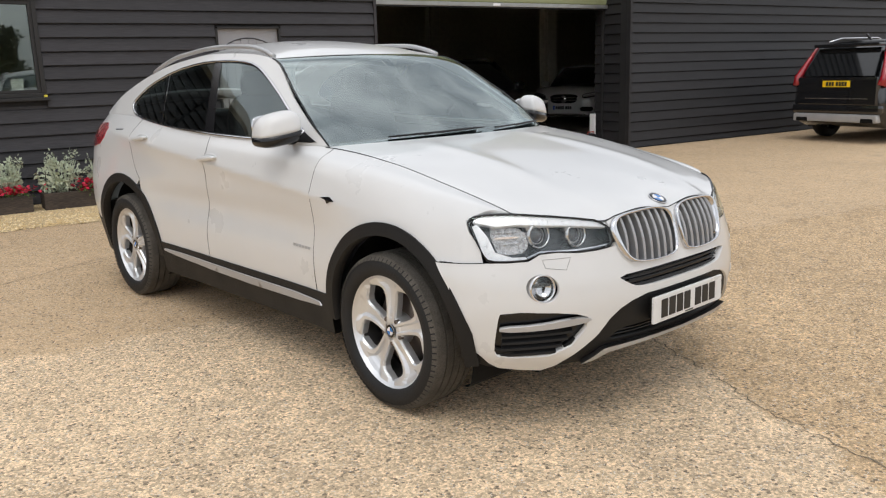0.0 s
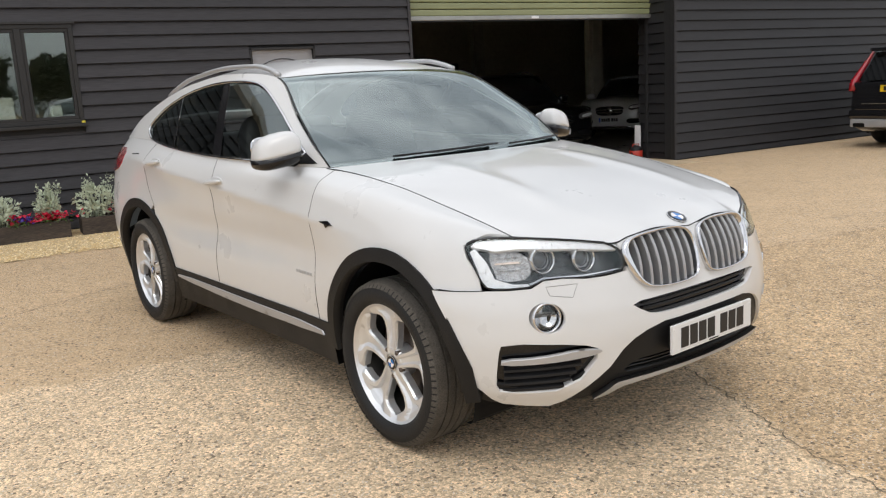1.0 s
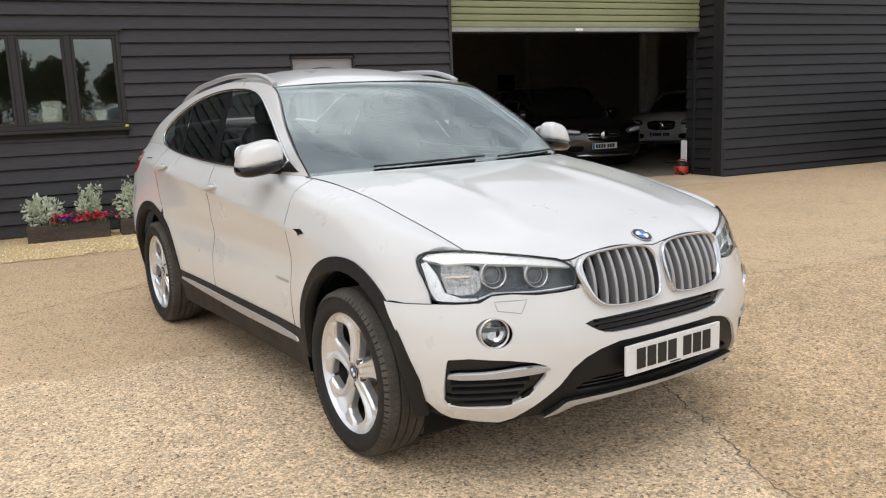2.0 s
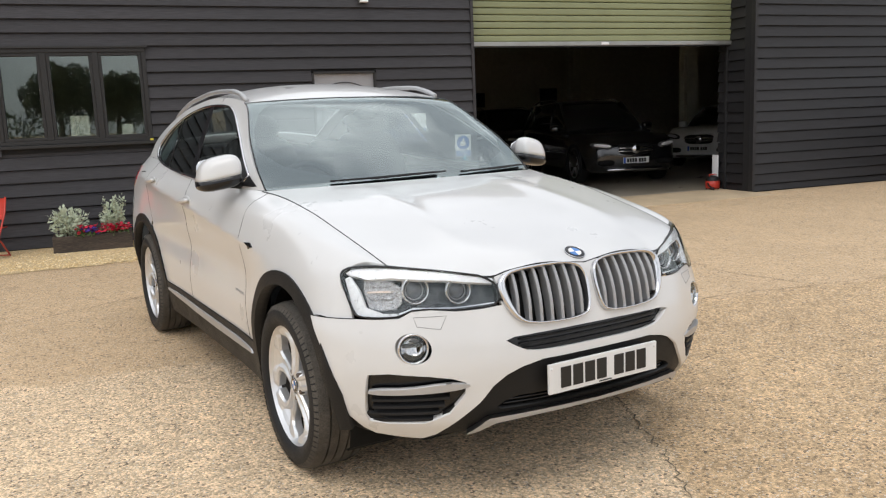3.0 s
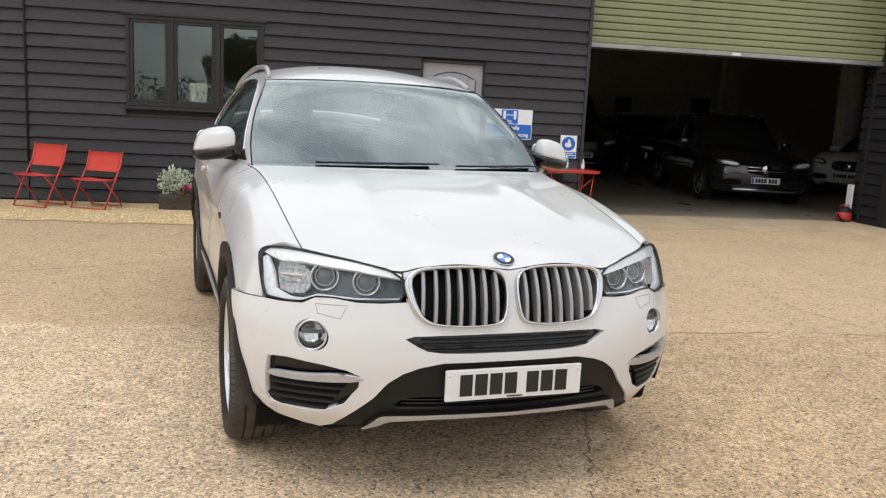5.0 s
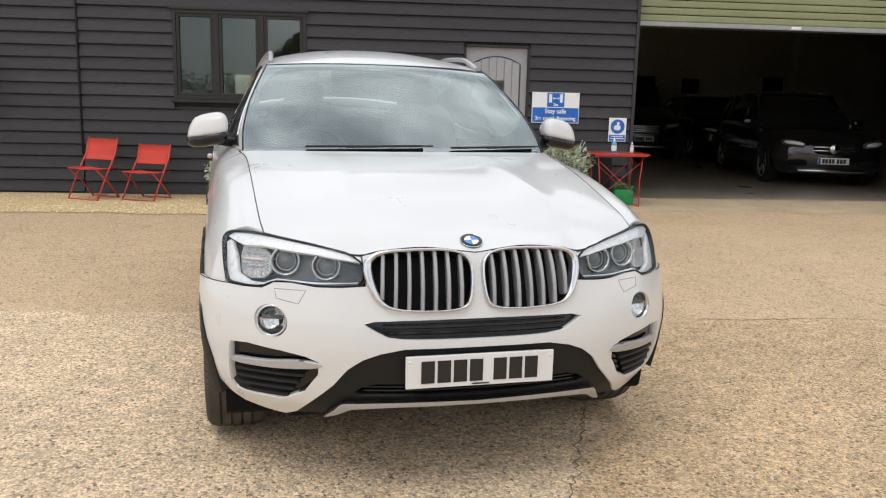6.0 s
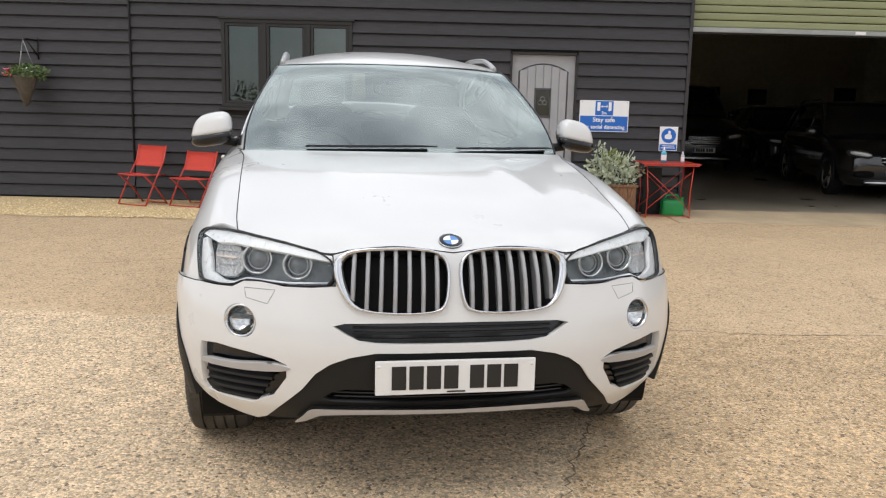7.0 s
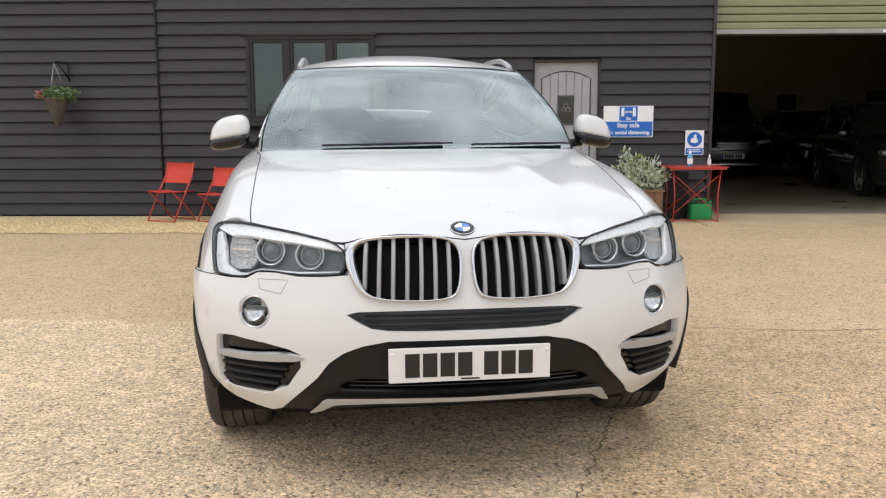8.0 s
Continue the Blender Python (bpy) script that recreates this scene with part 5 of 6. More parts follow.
    c = np.mean(DLO, 0)
    inner = [tuple(c + (np.array(p) - c) * np.array((.985, .955))) for p in rounded(DLO, 1)]
    ring_loft_s("window_seal", HOUSE, rounded(DLO, 1), inner, GLOSSBLACK, car, s)
    cut = lambda a, b: [(p[0], p[1]) for p in clip_poly(rounded(DLO, 1), a, b)]
    B0, B1 = ((1.58, 1.13), (1.85, 1.56)), ((1.69, 1.13), (1.93, 1.56))
    C0, C1 = ((2.27, 1.13), (2.50, 1.52)), ((2.29, 1.13), (2.52, 1.52))
    for nm, a, b, mm, off, lb in (("front_side_window", None, B0, SIDEGLASS, -.003, "tinted front side window"), ("door_pillar", B0, B1, GLOSSBLACK, .001, "gloss black door pillar"), ("rear_side_window", B1, C0, PRIVACY, -.003, "dark privacy glass"), ("window_divider", C0, C1, GLOSSBLACK, .001, ""), ("quarter_window", C1, None, PRIVACY, -.003, "dark privacy glass")):
        g = patch(nm, HOUSE, cut(a, b), mm, car, (), .05, off, 0, lb, s)
        if "window" in nm and "divider" not in nm:
            g.visible_shadow = False
    # door mirror
    V, Fm = blob(.925, .775, 1.170, .098, .082, .116, .60, .66, 32, 16, 2, 90)
    V = [(s * (x + .012 * (z - 1.17) / .12 * -1), y + .03 * ((x - .925) / .1), z - .020 * ((x - .925) / .1)) for x, y, z in V]
    mir = child("door_mirror", mesh_from("door_mirror", V, Fm if s > 0 else [f[::-1] for f in Fm], PAINT, True), car, "white-capped door mirror")
    V, Fm = blob(.925, .775, 1.174, .099, .083, .050, .60, .66, 32, 8, -90, 4)
    V = [(s * x, y + .03 * ((x - .925) / .1), z - .016 * ((x - .925) / .1)) for x, y, z in V]
    child("mirror_base", mesh_from("mirror_base", V, Fm if s > 0 else [f[::-1] for f in Fm], GLOSSBLACK, True), mir, "black mirror underside")
    tubes("mirror_arm", [[(s * .87, .78, 1.150), (s * .82, .80, 1.142), (s * .775, .82, 1.150)]], .022, BLACKPLASTIC, mir)
    patch("mirror_triangle", HOUSE, [(.66, 1.134), (.92, 1.134), (.96, 1.20), (.93, 1.265)], BLACKPLASTIC, car, (), .03, .006, .01, "black mirror mount", s)
    V, Fm = blob(.925, .868, 1.215, .080, .006, .055, .7, .7, 24, 8)
    child("mirror_glass", mesh_from("mirror_glass", [(s * a, b, c) for a, b, c in V], Fm, CHROME, True), mir)


def ring_loft_s(name, fn, outer, inner, material, parent, s):
    f = lambda a, b: (lambda r: (s * r[0], r[1], r[2]))(fn(a, b))
    return ring_loft(name, f, outer, inner, [(0, .002), (.5, .003), (1, .001)], material, parent, 96)


def clip_poly(poly, a, b):
    """Keeps the stretch of an outline between two slanting lines."""
    def half(pts, ln, keep_after):
        (y0, z0), (y1, z1) = ln
        val = lambda p: (p[0] - (y0 + (y1 - y0) * (p[1] - z0) / (z1 - z0))) * (1 if keep_after else -1)
        out = []
        for i in range(len(pts)):
            p, q = pts[i], pts[(i + 1) % len(pts)]
            vp, vq = val(p), val(q)
            if vp >= 0:
                out.append(p)
            if vp * vq < 0:
                t = vp / (vp - vq)
                out.append((p[0] + (q[0] - p[0]) * t, p[1] + (q[1] - p[1]) * t))
        return out

    pts = list(poly)
    if a:
        pts = half(pts, a, True)
    if b:
        pts = half(pts, b, False)
    return pts


def interior(car):
    """Dark cabin seen through the glass: dashboard, wheel, seats, mirror."""
    cab = part("cabin_floor", boxes((-.78, .78, .5, 3.3, .32, .36, .01), (-.80, -.76, .60, 2.9, .36, 1.10, .02), (.76, .80, .60, 2.9, .36, 1.10, .02)), CABIN, car, "dark cabin lining")
    V, F = blob(0, .80, .98, .76, .36, .115, .5, .6, 40, 12)
    child("dashboard", mesh_from("dashboard", V, F, CABIN, True), cab)
    ring = [(-.37 + .185 * math.cos(a), 1.02 + .06 * math.sin(a), 1.03 + .175 * math.sin(a)) for a in np.linspace(0, 2 * math.pi, 32, False)]
    sw = tubes("steering_wheel", [ring], .016, SEAT, cab, "black steering wheel", 8, True)
    V, F = blob(-.37, 1.01, 1.02, .06, .03, .055, .8, .8, 16, 8)
    child("wheel_boss", mesh_from("wheel_boss", V, F, SEAT, True), sw)
    tubes("wheel_spoke", [[(-.55, 1.02, 1.03), (-.37, 1.01, 1.02), (-.19, 1.02, 1.03)], [(-.37, 1.01, 1.02), (-.37, .96, .86)]], .015, SEAT, sw)
    for x in (-.37, .37):
        V, F = blob(x, 1.72, 1.0, .25, .09, .36, .6, .6, 24, 14)
        seat = child("front_seat", mesh_from("front_seat", [(a, b + .28 * (c - .8), c) for a, b, c in V], F, SEAT, True), cab, "black leather seat")
        V, F = blob(x, 1.45, .62, .26, .30, .10, .6, .6, 24, 10)
        child("seat_base", mesh_from("seat_base", V, F, SEAT, True), seat)
        V, F = blob(x, 1.86, 1.40, .13, .05, .085, .6, .7, 20, 10)
        child("headrest", mesh_from("headrest", V, F, SEAT, True), seat)
    V, F = blob(0, 2.62, .98, .70, .12, .26, .5, .5, 36, 12)
    bench = child("rear_bench", mesh_from("rear_bench", V, F, SEAT, True), cab, "black leather rear bench")
    for x in (-.42, 0, .42):
        V, F = blob(x, 2.72, 1.24, .12, .05, .06, .6, .7, 20, 8)
        child("headrest", mesh_from("headrest", V, F, SEAT, True), bench)
    V, F = blob(.0, 1.13, 1.425, .11, .018, .035, .6, .7, 24, 8)
    child("rear_view_mirror", mesh_from("rear_view_mirror", V, F, BLACKPLASTIC, True), cab, "black rear-view mirror")
    V, F = blob(0, 1.07, 1.462, .055, .05, .030, .6, .7, 20, 8)
    child("sensor_housing", mesh_from("sensor_housing", V, F, BLACKPLASTIC, True), cab)
    LIN = lambda q, r: (ROOF(q * .96, r)[0], ROOF(q, r)[1] + .03, ROOF(q, r)[2] - .03)
    sheet("headlining", LIN, -1, 1, 12, .02, .60, 14, CABINGREY, cab, "grey headlining")


white_suv(pose(0, 0, 0, 0, 0, 9))


# ---- other cars ----
BLACKPAINT = mat("black_car_paint", (0.006, 0.006, 0.007), 0.2, var=0.05, coat=1.0, rough_var=0.05)
DARKGLASS = mat("dark_car_glass", (0.010, 0.011, 0.012), 0.05, spec=0.6)
PLATEYELLOW = mat("yellow_plate", (0.80, 0.52, 0.01), 0.4)
PLATEBLUE = mat("plate_blue_band", (0.01, 0.08, 0.45), 0.4)


def loft_body(name, rows, ring, material, parent, label=""):
    """A smooth closed shell: rows of stations, ring(row) gives its half section from the bottom middle to the top middle."""
    V, F = [], []
    n = None
    for r in rows:
        half = ring(r)
        full = half + [(-x, y, z) for x, y, z in half[-2:0:-1]]
        n = len(full)
        V += full
    for j in range(len(rows) - 1):
        for i in range(n):
            k = (i + 1) % n
            F.append((j * n + i, j * n + k, (j + 1) * n + k, (j + 1) * n + i))
    F += [tuple(range(n - 1, -1, -1)), tuple((len(rows) - 1) * n + i for i in range(n))]
    return child(name, mesh_from(name, V, F, material, True), parent, label)


def plain_wheel(parent, x, y, r, s):
    m = pose(x, y, r, 0, 0, 0 if s > 0 else 180)
    w = child("wheel", mesh_from("wheel", *lathe([(.0, .06), (.04, .066), (r * .64, .085), (r * .68, .10), (r * .70, .09)], 30, "x"), DARKRECESS, True), parent, "alloy wheel", m)
    child("tyre", mesh_from("tyre", *lathe([(r * .70, .10), (r * .86, .118), (r * .96, .105), (r, .08), (r, -.08), (r * .9, -.11), (r * .6, -.10)], 40, "x"), TYRE, True), w)
    for k in range(5):
        a = radians(90 + 72 * k)
        d, nn = np.array((math.cos(a), math.sin(a))), np.array((-math.sin(a), math.cos(a)))
        V = []
        for rr, ww, h in ((.02, .035, .085), (r * .66, .075, .098)):
            for q in (-1, 1):
                p = d * rr + nn * q * ww / 2
                V += [(h, p[0], p[1]), (h - .03, p[0], p[1])]
        child("spoke", mesh_from("spoke", V, [(0, 2, 6, 4), (1, 5, 7, 3), (0, 4, 5, 1), (2, 3, 7, 6)], ALLOY), w)
    child("rim", mesh_from("rim", *lathe([(r * .63, .09), (r * .67, .106), (r * .71, .102), (r * .70, .07)], 40, "x"), ALLOY, True), w)


def parked_car(label, m, paint, L, W, H, base, front, sill=.24, shoulder=.98, boot=.0, light=True, plate=PLATEWHITE, rail=False, grille="slats"):
    """A parked car seen from some way off: body, glasshouse, wheels, lamps, grille, plate. Front axle at the origin, nose to -y."""
    car = thing("car", label, "car", m, "other cars")
    w, yf, yr = W / 2, -front, L - front
    cowl = base * .22
    st = [(yf, w * .70, .34, .60, .66), (yf + .05, w * .82, .27, .66, .74), (yf + .18, w * .92, .22, .74, .84), (yf + .45, w * .98, sill, .82, .92), (0.0, w, sill, .88, shoulder - .03), (cowl, w, sill, .92, shoulder + .04),
          (base * .6, w * .99, sill, .94, shoulder + .06), (base, w, sill, .96, shoulder + .07), (yr - .35, w * .97, sill + .02, .97, shoulder + .06), (yr - .08, w * .90, .34, .95, shoulder + .02), (yr, w * .80, .42, .88, shoulder - .08)]
    ring = lambda r: [(0, r[0], r[2]), (r[1] * .86, r[0], r[2]), (r[1] * .97, r[0], r[2] + .08), (r[1], r[0], (r[2] + r[3]) / 2), (r[1] * .985, r[0], r[3]), (r[1] * .90, r[0], r[4]), (r[1] * .5, r[0], r[4] + .035), (0, r[0], r[4] + .05)]
    body = loft_body("body", st, ring, paint, car)
    zt = shoulder + .02
    cab = [(cowl - .05, w * .84, zt, zt + .03), (cowl + .35, w * .80, zt, zt + (H - zt) * .55), (cowl + .75, w * .74, zt, H - .05), (cowl + 1.2, w * .70, zt, H), (base * .85, w * .70, zt, H - .01), (base + .35, w * .68, zt, H - .05), (yr - .38 - boot, w * .70, zt, H - .22), (yr - .12 - boot * .6, w * .74, zt, zt + .06)]
    cring = lambda r: [(0, r[0], r[2]), (w * .87, r[0], r[2]), (w * .87 - (w * .87 - r[1]) * .5, r[0], (r[2] + r[3]) / 2), (r[1], r[0], r[3] - .02), (r[1] * .75, r[0], r[3]), (0, r[0], r[3] + .015)]
    loft_body("glasshouse", cab, cring, DARKGLASS, car, "dark glass")
    roof = [r for r in cab[2:6]]
    rring = lambda r: [(0, r[0], r[3] - .05), (r[1] * .98 + .02, r[0], r[3] - .05), (r[1] + .01, r[0], r[3] - .01), (r[1] * .75, r[0], r[3] + .012), (0, r[0], r[3] + .027)]
    loft_body("roof", roof, rring, paint, car)
    for s in (1, -1):
        for k, (y0, z0, y1, z1) in enumerate(((cowl - .02, zt, cowl + .75, H - .05), (base * .60, zt, base * .62, H - .03), (base + .20, zt, base + .10, H - .06), (yr - .20, zt, base + .45, H - .08))):
            tubes("pillar", [[(s * w * .865, y0, z0), (s * (w * .72), y1, z1)]], .030, paint, car)
        V, F = blob(s * (w + .07), cowl + .18, zt + .07, .11, .07, .075, .7, .7, 20, 10)
        child("door_mirror", mesh_from("door_mirror", V, F, paint, True), car)
        if rail:
            tubes("roof_rail", [[(s * w * .70, cowl + .9, H - .02), (s * w * .69, cowl + 1.2, H + .045), (s * w * .69, base, H + .04), (s * w * .67, base + .4, H - .03)]], .016, CHROME, car, "chrome roof rail")
        for y in (0, base):
            plain_wheel(car, s * (w - .115), y, .35, s)
            V, F = lathe([(.365, .0), (.43, .0), (.43, .03), (.365, .03)], 36, "x", True)
            child("wheel_arch", mesh_from("wheel_arch", [(s * (w - .022) + s * a, y + b, max(c + .35, .2)) for a, b, c in V], F, BLACKPLASTIC, True), car)
    if light:
        for s in (1, -1):
            V, F = blob(s * w * .70, yf + .03, .74, w * .20, .08, .065, .8, .8, 24, 10)
            V = [(x, y + .55 * max(0, abs(x) - w * .55) ** 1.2, z + .12 * (abs(x) - w * .7)) for x, y, z in V]
            h = child("headlamp", mesh_from("headlamp", V, F, LAMPDARK, True), car, "glossy headlamp")
            V, F = blob(s * w * .70, yf - .035, .750, w * .16, .03, .034, .8, .8, 20, 8)
            V = [(x, y + .55 * max(0, abs(x) - w * .55) ** 1.2, z + .12 * (abs(x) - w * .7)) for x, y, z in V]
            child("lamp_brow", mesh_from("lamp_brow", V, F, REFLECTOR, True), h)
            V, F = blob(s * w * .62, yf + .03, .42, w * .18, .06, .06, .7, .7, 20, 8)
            child("air_intake", mesh_from("air_intake", V, F, DARKRECESS, True), car)
        V, F = blob(0, yf + .035, .66, w * .40, .05, .115, .55, .6, 28, 10)
        g = child("grille", mesh_from("grille", V, F, DARKRECESS, True), car, "black front grille")
        for z in ((.63, .69) if grille == "slats" else (.60, .64, .68, .72)):
            V, F = blob(0, yf - .012, z, w * .39, .016, .018, .5, .8, 24, 6)
            child("grille_bar", mesh_from("grille_bar", V, F, CHROME, True), g)
        if grille == "slats":
            V, F = lathe([(.0, .0), (.075, .0), (.085, .012), (.085, .03)], 30)
            child("round_badge", mesh_from("round_badge", [(x, yf - .035 + z, .66 + y) for x, y, z in V], F, CHROME, True), g, "round chrome badge")
        V, F = blob(0, yf + .03, .285, w * .62, .06, .035, .5, .7, 30, 8)
        child("lower_trim", mesh_from("lower_trim", V, F, CHROME, True), car, "bright lower bumper trim")
        p = part("number_plate", boxes((-.26, .26, yf - .028, yf - .016, .40, .51, .003)), plate, car, "white number plate with bars")
        part("blue_band", boxes((-.255, -.215, yf - .030, yf - .028, .404, .506)), PLATEBLUE, p)
        x = -.19
        for i in range(7):
            textbars("plate_bar", [(x, x + .044, .418, .492)], yf - .028, PLATEBLACK, p)
            x += .054 + (.026 if i == 3 else 0)
        part("plate_holder", boxes((-.2, .2, yf - .017, yf + .12, .41, .50)), BLACKPLASTIC, p)
    return car, w, yr, zt


parked_car("black SUV with chrome grille bars parked inside the dim garage", pose(7.80, 10.70, .012, 0, 0, -9.5), BLACKPAINT, 4.66, 1.89, 1.62, 2.87, .84, rail=True)
parked_car("white saloon car parked behind the garage column", pose(11.65, 12.62, .012, 0, 0, -58), mat("white_car_paint_far", (0.72, 0.72, 0.70), 0.3, var=0.02, coat=1.0), 4.69, 1.81, 1.44, 2.84, .80, shoulder=.90, boot=.45)
parked_car("large black four-wheel-drive car at the back of the garage", pose(6.35, 16.6, .012, 0, 0, -4) @ Matrix.Diagonal((1, 1, 1.12, 1)), BLACKPAINT, 4.95, 1.98, 1.83, 2.92, .88, shoulder=1.10, grille="mesh")
parked_car("black estate car in the dark garage", pose(8.75, 16.6, .012, 0, 0, -6), BLACKPAINT, 4.7, 1.85, 1.55, 2.85, .86, rail=True)


def rear_parked():
    """The black SUV by the wing wall, seen from behind."""
    car, w, yr, zt = parked_car("black SUV with tall red tail lamps parked by the wing wall", pose(15.25, 5.17, 0, 0, 0, 88), BLACKPAINT, 4.95, 1.94, 1.77, 2.98, .90, shoulder=1.04, light=False, rail=True)
    part("tailgate_panel", boxes((-w * .80, w * .80, yr - .25, yr + .012, .62, 1.14, .05)), BLACKPAINT, car, "black tailgate")
    g = [(-.66, yr - .02, 1.15), (.66, yr - .02, 1.15), (.58, yr - .30, 1.62), (-.58, yr - .30, 1.62)]
    child("rear_window", mesh_from("rear_window", g + [(x, y - .03, z) for x, y, z in g], [(0, 1, 2, 3), (7, 6, 5, 4), (0, 4, 5, 1), (1, 5, 6, 2), (2, 6, 7, 3), (3, 7, 4, 0)], DARKGLASS), car, "dark rear window")
    part("spoiler", boxes((-.62, .62, yr - .42, yr - .18, 1.64, 1.70, .02)), BLACKPAINT, car)
    for s in (1, -1):
        tubes("tail_lamp", [[(s * .80, yr - .02, .98), (s * .82, yr - .06, 1.12), (s * .74, yr - .20, 1.38), (s * .65, yr - .34, 1.64)]], [.075, .07, .045, .03], REDLAMP, car, "tall red tail lamp", 10)
        part("exhaust_trim", boxes((s * .62 - .12, s * .62 + .12, yr - .05, yr + .05, .36, .44, .025)), DARKRECESS, car)
    part("bumper_trim", boxes((-.80, .80, yr - .12, yr + .045, .36, .50, .03)), SATIN, car, "satin silver bumper trim")
    part("bumper", boxes((-.85, .85, yr - .25, yr + .03, .50, .66, .05)), BLACKPAINT, car)
    p = part("number_plate", boxes((-.26, .26, yr + .012, yr + .022, .96, 1.07, .003)), PLATEYELLOW, car, "yellow number plate with bars")
    x = -.20
    for i in range(7):
        part("plate_bar", boxes((x, x + .044, yr + .022, yr + .024, .978, 1.052)), PLATEBLACK, p)
        x += .054 + (.026 if i == 3 else 0)
    part("chrome_strip", boxes((-.60, .60, yr + .010, yr + .020, .76, .772, .003)), CHROME, car)
    tubes("roof_aerial", [[(0, yr - .9, 1.77), (0, yr - .84, 1.80), (0, yr - .78, 1.85)]], .02, BLACKPAINT, car)


rear_parked()

# ---- inside the garage ----
for x, y in ((12.45, 14.5), (12.64, 20.65)):
    c = thing("column", "cream painted steel column inside the garage", "column", pose(x, y, 0), "garage columns")
    part("flange", boxes((-.16, .16, -.17, -.145, .012, 4.2, .003), (-.16, .16, .145, .17, .012, 4.2, .003)), COLUMN, c)
    part("web", boxes((-.012, .012, -.145, .145, .012, 4.2)), COLUMN, c)
    part("base_plate", boxes((-.2, .2, -.21, .21, .012, .035, .004)), COLUMN, c)
for i, (x, z, ww, h) in enumerate(((4.2, 1.9, .6, .8), (5.6, 1.95, .55, .6), (7.2, 1.9, .7, .6), (9.0, 2.0, .7, .5), (10.6, 1.95, .6, .5), (13.5, 2.0, .7, .6), (6.0, 3.2, 1.0, .4))):
    p = thing("picture", "dark framed picture on the garage wall", "picture", None, "garage pictures")
    part("frame", boxes((x - ww / 2, x + ww / 2, 23.96, 24.0, z - h / 2, z + h / 2, .008)), FRAME, p)
    part("print", boxes((x - ww / 2 + .05, x + ww / 2 - .05, 23.95, 23.96, z - h / 2 + .05, z + h / 2 - .05)), mat("dark_print", (0.05, 0.045, 0.04), 0.5, var=0.5, scale=6), p)


def vacuum_cleaner():
    v = thing("vacuum_cleaner", "red and black drum vacuum cleaner on the garage floor", "vacuum", pose(7.92, 7.98, .012) @ Matrix.Scale(.72, 4))
    child("drum", mesh_from("drum", *lathe([(0, .03), (.15, .03), (.165, .06), (.165, .20), (.15, .22), (0, .22)], 28), REDMETAL, True), v, "red drum")
    child("lid", mesh_from("lid", *lathe([(.16, .21), (.16, .25), (.12, .30), (.05, .33), (0, .33)], 28), BLACKPLASTIC, True), v)
    for a in range(4):
        child("caster", mesh_from("caster", *blob(.13 * math.cos(a * 1.57 + .8), .13 * math.sin(a * 1.57 + .8), .028, .03, .03, .028, 1, 1, 12, 6), BLACKPLASTIC, True), v)
    hose = [(.0 - .12 * math.sin(t * 2.2) - .12 * t, -.1 + .18 * math.cos(t * 2.6), .20 * max(0, 1 - t) + .03 + .03 * math.sin(t * 5) ** 2) for t in np.linspace(0, 2.2, 30)]
    tubes("hose", [hose], .019, BLACKPLASTIC, v, "black ribbed hose")
    tubes("handle", [[(-.10, 0, .28), (-.10, 0, .36), (.10, 0, .36), (.10, 0, .28)]], .012, REDMETAL, v)
    b = thing("white_board", "white painted board against the garage jamb", "board", pose(8.06, 8.03, .012))
    part("panel", boxes((-.03, .0, -.03, .10, .0, .58, .006)), SIGNWHITE, b)


vacuum_cleaner()


# ---- things along the barn ----
def bistro_chair(m):
    """A folding chair: crossed tube legs, sling seat and back."""
    c = thing("folding_chair", "red folding garden chair with textile seat and back", "chair", m @ Matrix.Diagonal((1, 1, .91, 1)), "red chairs by the wall")
    w = .225
    for s in (-1, 1):
        x = s * w
        tubes("back_leg", [[(x, -.21, .012), (x, -.02, .36), (x, .14, .62), (x, .20, .84)]], .0105, REDMETAL, c)
        tubes("front_leg", [[(x * .90, .20, .012), (x * .90, .02, .24), (x * .90, -.19, .43)]], .0105, REDMETAL, c)
        tubes("seat_rail", [[(x * .95, -.20, .435), (x * .95, .18, .425)]], .010, REDMETAL, c)
    tubes("cross_bar", [[(-w, -.21, .02), (w, -.21, .02)], [(-w * .9, .20, .02), (w * .9, .20, .02)]], .008, REDMETAL, c)
    def sling(nm, pts, half):
        V, F = [], []
        n = len(pts)
        for j, (y, z) in enumerate(pts):
            for i in range(9):
                x = -half + 2 * half * i / 8
                sag = .016 * (1 - (x / half) ** 2)
                V.append((x, y + (sag if nm == "backrest" else 0), z - (0 if nm == "backrest" else sag)))
        k = len(V)
        V += [(x, y + .004, z - .004) for x, y, z in V]
        F = [(j * 9 + i, j * 9 + i + 1, j * 9 + 10 + i, j * 9 + 9 + i) for j in range(n - 1) for i in range(8)]
        F += [tuple(k + q for q in reversed(f)) for f in F]
        rim = list(range(9)) + [j * 9 + 8 for j in range(1, n)] + [(n - 1) * 9 + i for i in range(7, -1, -1)] + [j * 9 for j in range(n - 2, 0, -1)]
        F += [(rim[i], rim[(i + 1) % len(rim)], k + rim[(i + 1) % len(rim)], k + rim[i]) for i in range(len(rim))]
        child(nm, mesh_from(nm, V, F, REDFABRIC, True), c, "red textile sling")
    sling("seat", [(-.21, .440), (-.10, .432), (.02, .428), (.16, .430)], w * .95)
    sling("backrest", [(.105, .54), (.135, .61), (.165, .72), (.195, .825)], w * .98)
    return c


chair = bistro_chair(pose(-3.70, 7.14, .015, 0, 0, -24))
copy_thing(chair, pose(-3.04, 7.12, .015, 0, 0, -20) @ Matrix.Diagonal((1, 1, .91, 1)))


